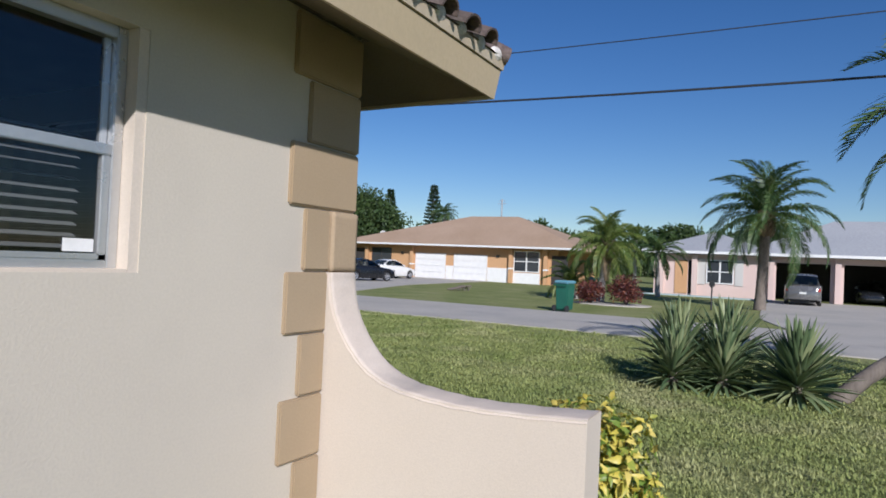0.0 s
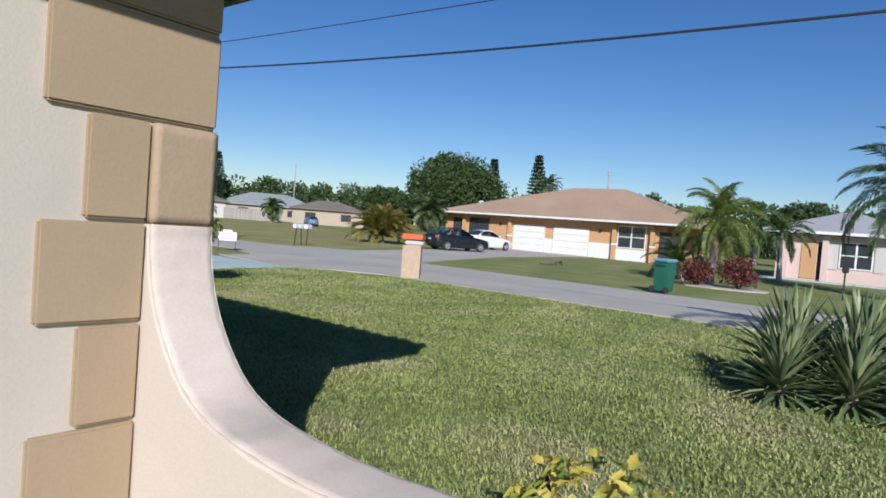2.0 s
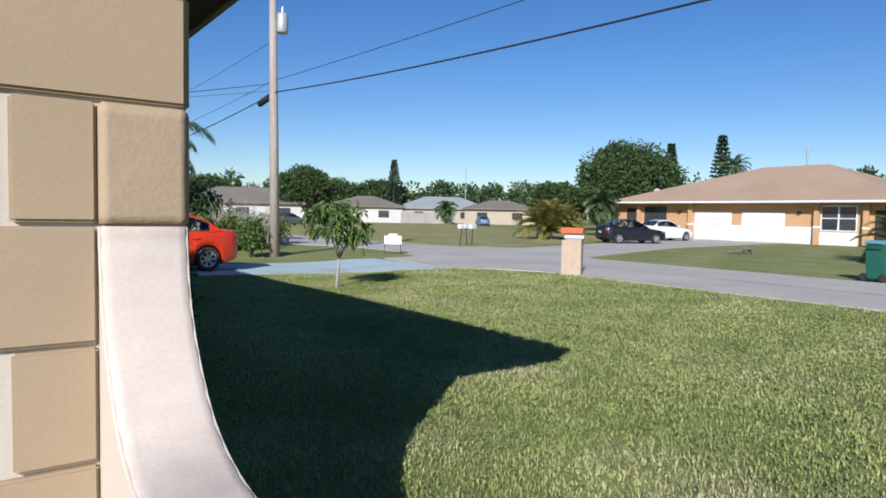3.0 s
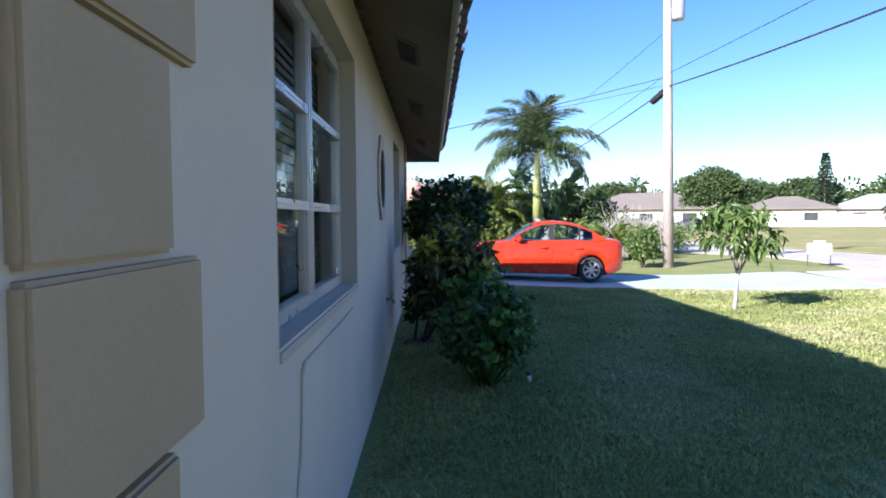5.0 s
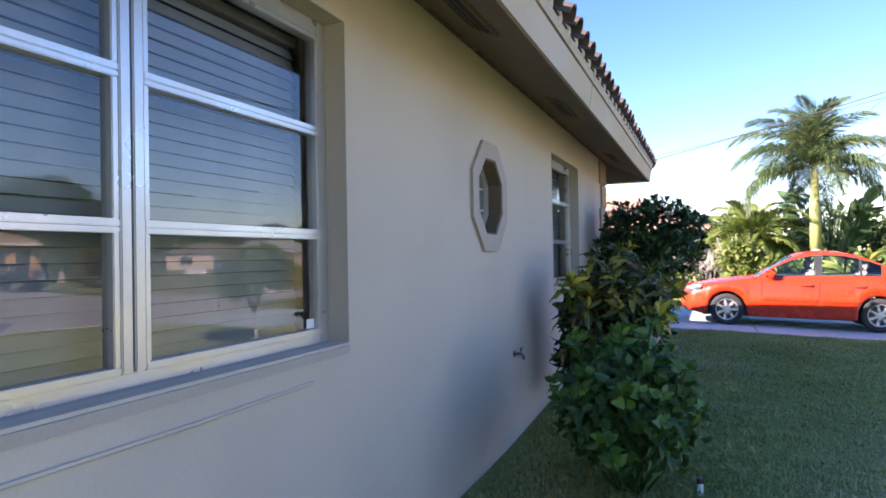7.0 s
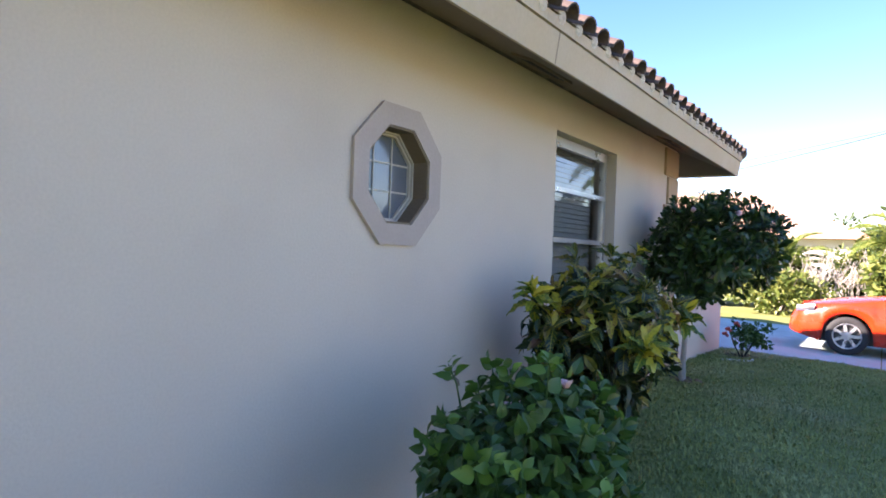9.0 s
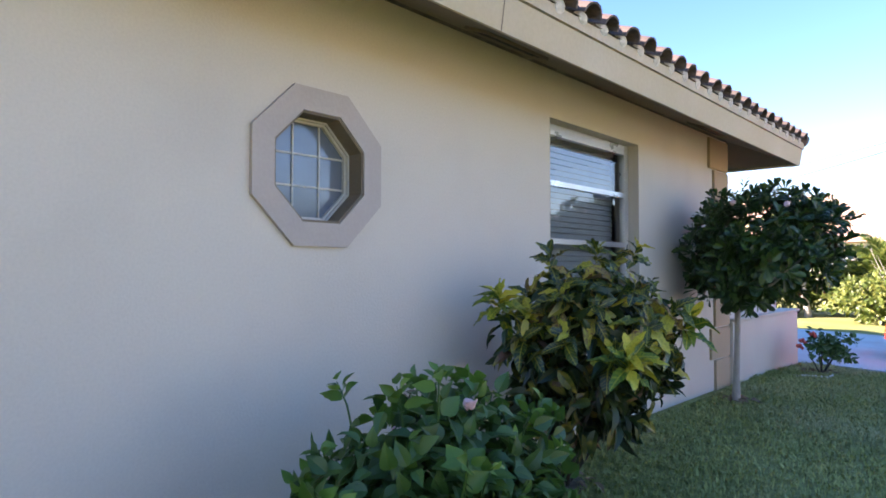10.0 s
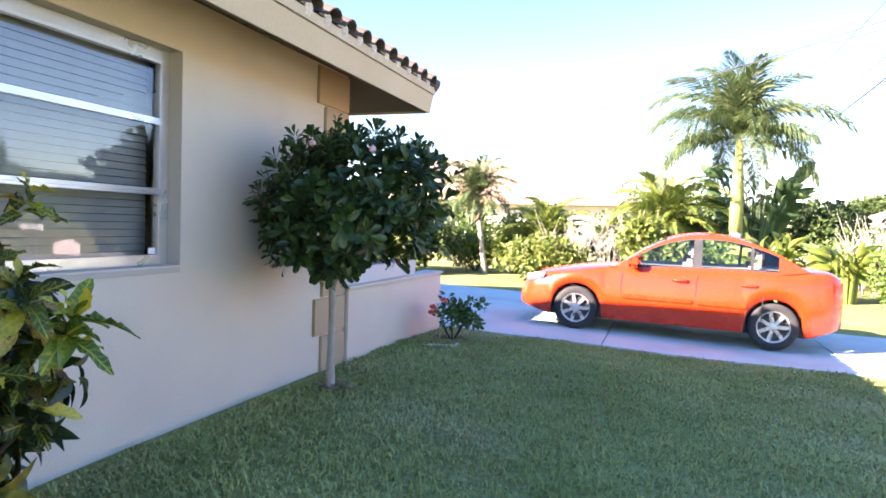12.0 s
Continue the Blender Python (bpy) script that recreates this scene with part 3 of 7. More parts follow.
def hip_roof(bm, x0, x1, y0, y1, z, rise, over=0.6, ridge=None):
    x0, x1, y0, y1 = x0 - over, x1 + over, y0 - over, y1 + over
    lo = [bm.verts.new(p) for p in ((x0, y0, z - 0.18), (x1, y0, z - 0.18), (x1, y1, z - 0.18), (x0, y1, z - 0.18))]
    e = [bm.verts.new(p) for p in ((x0, y0, z), (x1, y0, z), (x1, y1, z), (x0, y1, z))]
    if y1 - y0 >= x1 - x0:
        h = (x1 - x0) / 2
        r = ridge or (y0 + h, y1 - h)
        a, b = bm.verts.new(((x0 + x1) / 2, r[0], z + rise)), bm.verts.new(((x0 + x1) / 2, r[1], z + rise))
        fs = [(e[0], e[1], a), (e[1], e[2], b, a), (e[2], e[3], b), (e[3], e[0], a, b)]
    else:
        h = (y1 - y0) / 2
        r = ridge or (x0 + h, x1 - h)
        a, b = bm.verts.new((r[0], (y0 + y1) / 2, z + rise)), bm.verts.new((r[1], (y0 + y1) / 2, z + rise))
        fs = [(e[3], e[0], a), (e[0], e[1], b, a), (e[1], e[2], b), (e[2], e[3], a, b)]
    fs += [(lo[3], lo[2], lo[1], lo[0])] + [(lo[k], lo[(k + 1) % 4], e[(k + 1) % 4], e[k]) for k in range(4)]
    for f in fs:
        bm.faces.new(f)
    bmesh.ops.recalc_face_normals(bm, faces=bm.faces[:])
    return bm


def far_window(parent, x, y0, y1, z0, z1, dark=True, bars=2, face=-1):
    """A window on a wall that faces -x."""
    f = part("window", boxes((x - 0.06, x, y0, y0 + 0.07, z0, z1), (x - 0.06, x, y1 - 0.07, y1, z0, z1), (x - 0.06, x, y0 + 0.07, y1 - 0.07, z0, z0 + 0.07), (x - 0.06, x, y0 + 0.07, y1 - 0.07, z1 - 0.07, z1),
                             (x - 0.05, x, y0 + 0.07, y1 - 0.07, (z0 + z1) / 2 - 0.03, (z0 + z1) / 2 + 0.03), ((x - 0.05), x, (y0 + y1) / 2 - 0.05, (y0 + y1) / 2 + 0.05, z0 + 0.07, z1 - 0.07)), DARK if dark else WHITE, parent)
    part("pane", boxes((x - 0.02, x - 0.012, y0 + 0.07, y1 - 0.07, z0 + 0.07, z1 - 0.07)), DARKGLASS, f)
    return f


def house_orange():
    h = thing("house", "orange stucco duplex with a brown hip roof and white garage doors", "house", (45, 0, 0))
    bm = bmesh.new()
    box(bm, 0, 11, 14.0, 34.3, 0, 2.75)
    part("wall", bm, H1WALL, h, "orange stucco walls")
    bm = bmesh.new()
    hip_roof(bm, -0.3, 11, 12.6, 34.3, 2.92, 2.85, 0.7, ridge=(19.6, 24.4))
    part("roof", bm, H1ROOF, h, "brown shingle hip roof")
    part("gutter", boxes((-1.12, -1.0, 11.9, 35.0, 2.78, 2.92)), WHITE, h, "white gutter")
    for y0, y1 in ((20.05, 23.15), (23.95, 26.95)):
        d = part("garage_door", boxes((-0.06, 0.02, y0, y1, 0, 2.15)), WHITE, h, "white panelled garage door")
        for k in range(4):
            part("panel", boxes((-0.075, -0.06, y0 + 0.06, y1 - 0.06, 0.04 + k * 0.53, 0.53 + k * 0.53), bevel=0.01), WHITE, d)
    part("dado", boxes((-0.05, 0.0, 17.95, 20.0, 0, 1.15)), WHITE, h, "white painted dado")
    part("dado", boxes((-0.05, 0.0, 23.2, 23.9, 0, 1.15)), WHITE, h, "white painted dado")
    part("dado", boxes((-0.05, 0.0, 15.45, 17.75, 0, 0.85)), WHITE, h, "white painted dado")
    for y in (17.85, 14.9, 27.2, 32.0):
        part("pier", boxes((-0.35, 0.02, y - 0.13, y + 0.17, 0, 2.75)), H1WALL, h)
        part("cap_band", boxes((-0.37, 0.0, y - 0.15, y + 0.19, 1.1, 1.22)), WHITE, h)
    far_window(h, 0, 15.5, 17.7, 0.92, 2.6, False)
    far_window(h, 0, 29.5, 31.6, 0.95, 2.5)
    # flat near-black panels on the wall paint the shade of the entrances
    part("porch", boxes((-0.03, 0.0, 13.2, 14.5, 0.05, 2.3)), DARK, h, "flat dark panel painted as a shaded recess")
    part("porch", boxes((-0.03, 0.0, 32.4, 33.4, 0.05, 2.4)), DARK, h, "flat dark panel painted as a shaded recess")
    for y in (19.1, 28.3):
        part("wall_lamp", boxes((-0.16, 0.0, y - 0.12, y + 0.12, 2.0, 2.2), bevel=0.03), DARK, h)
    d = bmesh.new()
    bmesh.ops.create_cone(d, cap_ends=True, segments=16, radius1=0.42, radius2=0.30, depth=0.12, matrix=Matrix.Translation((2.0, 31.8, 3.75)) @ Matrix.Rotation(radians(70), 4, 'Y'))
    tube(d, [(2.1, 31.8, 3.2), (2.05, 31.8, 3.7)], 0.04)
    part("dish", d, WHITE, h, "white satellite dish")
    return h


def house_pink():
    h = thing("house", "pale pink bungalow with a grey roof and two open garages", "house", (42, 0, 0))
    bm = bmesh.new()
    wall_with_holes(bm, -16, 6.2, 0, 2.7, [(-4.06, -1.15, 0, 2.36), (-8.2, -4.75, 0, 2.36)], lambda p, q, a, b: box(bm, 0, 0.2, p, q, a, b))
    box(bm, 9, 9.2, -16, 6.2, 0, 2.7)
    box(bm, 0.2, 9, 6.0, 6.2, 0, 2.7)
    box(bm, 0.2, 9, -16, -15.8, 0, 2.7)
    part("wall", bm, PINK, h, "pale pink stucco walls")
    # garage walls coloured near-black, so their shade is in the colour
    part("garage_interior", boxes((5.5, 5.6, -15.8, 0, 0, 2.7), (0.2, 5.5, -0.6, -0.5, 0, 2.7)), DARK, h)
    bm = bmesh.new()
    hip_roof(bm, 0, 9, -0.5, 6.2, 2.95, 1.45, 0.7)
    part("roof", bm, GREYROOF, h, "low grey shingle roof")
    bm = bmesh.new()
    hip_roof(bm, -0.1, 9, -16, 0.2, 2.9, 2.4, 0.7)
    part("roof", bm, GREYROOF, h, "grey shingle roof")
    part("gutter", boxes((-0.82, -0.7, -16.6, 6.9, 2.74, 2.9)), WHITE, h, "white eave trim")
    far_window(h, 0, 1.25, 2.9, 0.84, 2.4, False)
    for y0, y1 in ((2.95, 3.5), (0.7, 1.2)):
        part("shutter", boxes((-0.06, 0.0, y0, y1, 0.75, 2.45), bevel=0.02), OFFWHITE, h, "white window shutter")
    d = part("door", boxes((-0.05, 0.0, 4.05, 4.85, 0.12, 2.3)), H1WALL, h, "orange-brown front door")
    # flat dark strip beside the door, standing in for entrance shade
    part("porch", boxes((-0.02, 0.0, 3.75, 4.0, 0.12, 2.3)), DARK, h)
    for y in (3.6, 5.7, -0.9, -4.45):
        part("pier", boxes((-0.3, 0.0, y - 0.16, y + 0.16, 0, 2.7)), PINK, h)
    part("path", boxes((-2.2, -1.0, -1.0, 6.5, -0.02, 0.05)), CONCRETE, h, "pale concrete front path")
    return h


house_orange()
house_pink()
sheet("driveway", [(17.6, -6.5), (41.9, -7.6), (41.9, -0.9), (30, -0.9), (22, -1.2), (17.6, -2.2)], 0.012, 0.05, ASPHALT, "grey asphalt driveway over the road", "driveway")


def far_house(label, loc, sx, sy, wall, roofm, rise, turn, wins=3, h=2.6):
    e = thing("house", label, "house", loc, turn=turn)
    bm = bmesh.new()
    box(bm, 0, sx, 0, sy, 0, h)
    part("wall", bm, wall, e)
    bm = bmesh.new()
    hip_roof(bm, 0, sx, 0, sy, h + 0.2, rise)
    part("roof", bm, roofm, e)
    for k in range(wins):
        y = sy * (k + 0.5) / wins
        far_window(e, 0, y - 0.9, y + 0.9, 0.9, 2.1)
    return e


# ---- plant materials ----
def leaf_mat(name, ramp, rough=0.45, vein=0.35, source="Random", trans=0.25, spec=0.5, ribs=None):
    """Leaf colour picked per leaf from a ramp, mottled along the blade."""
    m = bpy.data.materials.new(name)
    m.use_nodes = True
    N, L = m.node_tree.nodes, m.node_tree.links
    b = N["Principled BSDF"]
    if source == "Random":
        r = N.new("ShaderNodeObjectInfo")
    else:
        r = N.new("ShaderNodeNewGeometry")
    co = N.new("ShaderNodeTexCoord")
    n = N.new("ShaderNodeTexNoise")
    n.inputs["Scale"].default_value = 9
    n.inputs["Detail"].default_value = 3
    L.new(co.outputs["Object"], n.inputs["Vector"])
    a = N.new("ShaderNodeMath")
    a.operation = 'MULTIPLY_ADD'
    a.inputs[1].default_value = vein
    L.new(n.outputs["Fac"], a.inputs[0])
    s = N.new("ShaderNodeMath")
    s.operation = 'SUBTRACT'
    s.inputs[1].default_value = vein * 0.5
    L.new(r.outputs[source], s.inputs[0])
    L.new(s.outputs[0], a.inputs[2])
    c = N.new("ShaderNodeValToRGB")
    for k, (p, col) in enumerate(ramp):
        e = c.color_ramp.elements[k] if k < 2 else c.color_ramp.elements.new(p)
        e.position = p
        e.color = (*col, 1)
    L.new(a.outputs[0], c.inputs[0])
    shade = c.outputs[0]
    if ribs:
        # pale midrib and side veins across the blade
        sep = N.new("ShaderNodeSeparateXYZ")
        L.new(co.outputs["Object"], sep.inputs[0])
        ab = N.new("ShaderNodeMath")
        ab.operation = 'ABSOLUTE'
        L.new(sep.outputs[0], ab.inputs[0])
        k1 = N.new("ShaderNodeMath")
        k1.operation = 'MULTIPLY_ADD'
        k1.inputs[1].default_value = -0.9
        L.new(ab.outputs[0], k1.inputs[0])
        L.new(sep.outputs[1], k1.inputs[2])
        k2 = N.new("ShaderNodeMath")
        k2.operation = 'MULTIPLY'
        k2.inputs[1].default_value = 52.0
        L.new(k1.outputs[0], k2.inputs[0])
        k3 = N.new("ShaderNodeMath")
        k3.operation = 'SINE'
        L.new(k2.outputs[0], k3.inputs[0])
        mr = N.new("ShaderNodeMapRange")
        for key, val in zip(("From Min", "From Max", "To Min", "To Max"), (0.2, 0.95, 0.0, 0.5)):
            mr.inputs[key].default_value = val
        L.new(k3.outputs[0], mr.inputs[0])
        mid = N.new("ShaderNodeMapRange")
        for key, val in zip(("From Min", "From Max", "To Min", "To Max"), (0.008, 0.022, 1.3, 0.0)):
            mid.inputs[key].default_value = val
        L.new(ab.outputs[0], mid.inputs[0])
        mxm = N.new("ShaderNodeMath")
        mxm.operation = 'MAXIMUM'
        L.new(mr.outputs[0], mxm.inputs[0])
        L.new(mid.outputs[0], mxm.inputs[1])
        pw = N.new("ShaderNodeMath")
        pw.operation = 'MULTIPLY'
        L.new(mxm.outputs[0], pw.inputs[0])
        L.new(n.outputs["Fac"], pw.inputs[1])
        mx = N.new("ShaderNodeMix")
        mx.data_type = 'RGBA'
        L.new(pw.outputs[0], mx.inputs[0])
        L.new(shade, mx.inputs[6])
        mx.inputs[7].default_value = (*ribs, 1)
        shade = mx.outputs[2]
    L.new(shade, b.inputs["Base Color"])
    b.inputs["Roughness"].default_value = rough
    b.inputs["Specular IOR Level"].default_value = spec
    t = N.new("ShaderNodeBsdfTranslucent")
    L.new(shade, t.inputs["Color"])
    x = N.new("ShaderNodeMixShader")
    x.inputs[0].default_value = trans
    L.new(b.outputs[0], x.inputs[1])
    L.new(t.outputs[0], x.inputs[2])
    L.new(x.outputs[0], N["Material Output"].inputs["Surface"])
    return m


ISL = "Random Per Island"
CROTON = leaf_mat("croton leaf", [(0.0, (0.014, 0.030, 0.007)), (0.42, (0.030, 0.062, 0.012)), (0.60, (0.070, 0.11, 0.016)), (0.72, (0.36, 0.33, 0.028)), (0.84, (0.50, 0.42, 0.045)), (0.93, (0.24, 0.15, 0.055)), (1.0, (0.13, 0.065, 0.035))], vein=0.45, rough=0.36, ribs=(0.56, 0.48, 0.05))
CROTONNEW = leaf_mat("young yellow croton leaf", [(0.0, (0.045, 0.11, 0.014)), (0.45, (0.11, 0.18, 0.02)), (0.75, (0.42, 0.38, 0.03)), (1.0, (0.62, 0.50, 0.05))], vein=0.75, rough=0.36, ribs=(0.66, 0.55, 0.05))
# inner leaves: croton colours darkened to paint in the shade inside the bush
CROTONSHADE = leaf_mat("inner croton leaf", [(0.0, (0.012, 0.024, 0.007)), (0.6, (0.026, 0.050, 0.011)), (0.82, (0.055, 0.075, 0.015)), (0.92, (0.26, 0.22, 0.03)), (1.0, (0.11, 0.055, 0.03))], source=ISL, vein=0.55, rough=0.4)
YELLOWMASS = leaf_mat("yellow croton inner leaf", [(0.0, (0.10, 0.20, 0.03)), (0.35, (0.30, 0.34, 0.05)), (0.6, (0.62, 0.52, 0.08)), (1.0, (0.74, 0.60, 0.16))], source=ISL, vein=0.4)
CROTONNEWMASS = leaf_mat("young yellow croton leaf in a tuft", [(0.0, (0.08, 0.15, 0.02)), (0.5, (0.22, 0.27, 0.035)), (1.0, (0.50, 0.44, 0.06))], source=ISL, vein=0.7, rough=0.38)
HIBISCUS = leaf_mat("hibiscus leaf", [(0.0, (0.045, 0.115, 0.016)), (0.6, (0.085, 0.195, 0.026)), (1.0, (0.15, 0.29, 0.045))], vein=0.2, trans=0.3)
# darker copy of the hibiscus colour; also used for stems and the low shrub
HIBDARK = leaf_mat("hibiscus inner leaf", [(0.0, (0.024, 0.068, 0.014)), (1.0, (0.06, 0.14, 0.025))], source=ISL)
FICUS = leaf_mat("glossy dark leaf", [(0.0, (0.014, 0.038, 0.008)), (0.7, (0.032, 0.075, 0.014)), (1.0, (0.075, 0.135, 0.026))], source=ISL, rough=0.38)
YELLOWCROTON = leaf_mat("yellow croton leaf", [(0.0, (0.10, 0.20, 0.03)), (0.35, (0.30, 0.34, 0.05)), (0.6, (0.62, 0.52, 0.08)), (1.0, (0.74, 0.60, 0.16))], vein=0.4)
YUCCA = leaf_mat("grey-green blade", [(0.0, (0.07, 0.115, 0.05)), (0.5, (0.16, 0.215, 0.095)), (1.0, (0.34, 0.37, 0.18))], vein=0.2, trans=0.12)
PALMLEAF = leaf_mat("palm leaflet", [(0.0, (0.035, 0.07, 0.02)), (0.6, (0.075, 0.13, 0.035)), (1.0, (0.15, 0.18, 0.06))], source=ISL, vein=0.1)
PALMBRIGHT = leaf_mat("bright palm leaflet", [(0.0, (0.04, 0.075, 0.028)), (0.6, (0.085, 0.13, 0.045)), (1.0, (0.17, 0.19, 0.08))], source=ISL, vein=0.1, trans=0.35)
ARECA = leaf_mat("yellow-green palm leaflet", [(0.0, (0.08, 0.125, 0.026)), (0.6, (0.155, 0.215, 0.042)), (1.0, (0.28, 0.295, 0.08))], source=ISL, vein=0.1, trans=0.4)
GOLDFROND = leaf_mat("golden clump leaflet", [(0.0, (0.13, 0.14, 0.03)), (0.6, (0.25, 0.225, 0.05)), (1.0, (0.38, 0.31, 0.09))], source=ISL, vein=0.1, trans=0.3)
DRYFROND = leaf_mat("dry frond", [(0.0, (0.16, 0.11, 0.06)), (1.0, (0.28, 0.20, 0.11))], source=ISL, vein=0.1)
TREE = leaf_mat("tree leaf", [(0.0, (0.028, 0.054, 0.013)), (0.6, (0.052, 0.092, 0.021)), (1.0, (0.085, 0.125, 0.033))], source=ISL, vein=0.1, trans=0.2, rough=0.6)
MANGO = leaf_mat("young tree leaf", [(0.0, (0.06, 0.115, 0.024)), (0.6, (0.115, 0.19, 0.038)), (1.0, (0.21, 0.265, 0.07))], source=ISL, vein=0.1, trans=0.4)
PINE = leaf_mat("pine needle spray", [(0.0, (0.02, 0.04, 0.018)), (1.0, (0.05, 0.085, 0.035))], source=ISL, vein=0.1)
LIME = leaf_mat("lime shrub leaf", [(0.0, (0.06, 0.10, 0.02)), (0.5, (0.13, 0.18, 0.035)), (1.0, (0.28, 0.29, 0.07))], source=ISL, vein=0.1, trans=0.4)
REDCROTON = leaf_mat("wine-red leaf", [(0.0, (0.05, 0.02, 0.018)), (0.6, (0.14, 0.035, 0.03)), (1.0, (0.26, 0.09, 0.04))], source=ISL, vein=0.1)
BARK = mat("grey-brown bark", (0.20, 0.165, 0.13), (0.13, 0.105, 0.085), 6, 0.9, 0.8, 25, speck=0.25, stretch=(1, 1, 0.35))
PALEBARK = mat("pale grey bark", (0.36, 0.33, 0.29), (0.27, 0.24, 0.21), 7, 0.85, 0.6, 30, speck=0.2, stretch=(1, 1, 0.4))
DARKSTEM = mat("dark woody stem", (0.042, 0.034, 0.028), (0.07, 0.057, 0.045), 8, 0.9, 0.6, 30, speck=0.2)
GREENSHAFT = mat("green palm crownshaft", (0.30, 0.34, 0.10), (0.38, 0.38, 0.15), 4, 0.5, 0.2, 30)
PETAL = mat("pink petal", (0.80, 0.50, 0.50), (0.86, 0.62, 0.58), 12, 0.6, speck=0.05, trans=0.3)
REDPETAL = mat("red petal", (0.60, 0.06, 0.05), (0.70, 0.12, 0.09), 12, 0.6, speck=0.05)

R = random.Random(7)


def rdir(z0=-1.0, z1=1.0, r=R):
    z = r.uniform(z0, z1)
    a = r.uniform(0, 2 * math.pi)
    s = math.sqrt(max(0, 1 - z * z))
    return Vector((s * math.cos(a), s * math.sin(a), z))


def blob_leaves(clumps, per, size, template=SMALL, seed=1, flat=0.3, droop=0.2, wide=1.0):
    """Leaf poses on the skins of many small clumps given as (centre, radius)."""
    r = random.Random(seed)
    out = []
    for c, rad in clumps:
        c = Vector(c)
        for _ in range(per):
            d = rdir(-0.7, 1.0, r)
            p = c + Vector((d.x, d.y, d.z * 0.8)) * rad * r.uniform(0.55, 1.08)
            w = (d + rdir(r=r) * 0.7)
            w.z -= droop
            out.append(pose4(p, w, size * r.uniform(0.6, 1.25), d + rdir(r=r) * flat, wide))
    return scattered(*template, out)


def crown_clumps(c, rx, ry, rz, n, rad, seed, hollow=0.55, cut=-0.6):
    r = random.Random(seed)
    out = []
    for _ in range(n):
        d = rdir(cut, 1.0, r)
        k = r.uniform(hollow, 1.0)
        out.append(((c[0] + d.x * rx * k, c[1] + d.y * ry * k, c[2] + d.z * rz * k), rad * r.uniform(0.7, 1.3)))
    return out


def limbs(bm, base, top, spread, n, r0, seed, ends=None):
    """A tapered trunk with limbs reaching up into the crown."""
    r = random.Random(seed)
    b, t = Vector(base), Vector(top)
    tube(bm, [b, b.lerp(t, 0.35) + rdir(r=r) * 0.03 * r0 * 10, b.lerp(t, 0.7), t], [r0 * 1.25, r0, r0 * 0.9, r0 * 0.75], 10)
    for k in range(n):
        e = Vector(ends[k]) if ends else t + Vector((math.cos(k * 2.4) * spread[0], math.sin(k * 2.4) * spread[1], spread[2] * r.uniform(0.5, 1)))
        m = t.lerp(e, 0.5) + Vector((0, 0, 0.12 * (e - t).length))
        tube(bm, [t - Vector((0, 0, r0)), m, e], [r0 * 0.6, r0 * 0.42, r0 * 0.15], 7)
    return bm


def broad_tree(label, loc, height, rx, ry, trunk, seed, leaf=TREE, size=0.35, clumps=70, per=34, category="tree", name="tree", low=0.35, bark=BARK, r0=None, core=True, template=SMALL, droop=0.2, wide=1.0):
    t = thing(name, label, category, loc)
    rz = (height - trunk) / 2 * 1.05
    c = (0, 0, height - rz)
    part("trunk", limbs(bmesh.new(), (0, 0, -0.1), (0.05, 0, trunk), (rx * 0.5, ry * 0.5, rz * 1.1), 6, r0 or height * 0.022, seed), bark, t, smooth=True)
    cl = crown_clumps(c, rx * 0.86, ry * 0.86, rz * 0.86, clumps, min(rx, rz) * 0.26, seed)
    v, f = blob_leaves(cl, per, size, template, seed, droop=droop, wide=wide)
    arrays("crown", v, f, leaf, t)["kind"] = "stuff"
    if not core:
        return t
    v, f = blob_leaves(crown_clumps(c, rx * 0.7, ry * 0.7, rz * 0.7, clumps // 2, min(rx, rz) * 0.34, seed + 1, 0.1), per, size * 1.7, seed=seed + 1, wide=1.3)
    arrays("inner_leaves", v, f, leaf, t)["kind"] = "stuff"
    return t


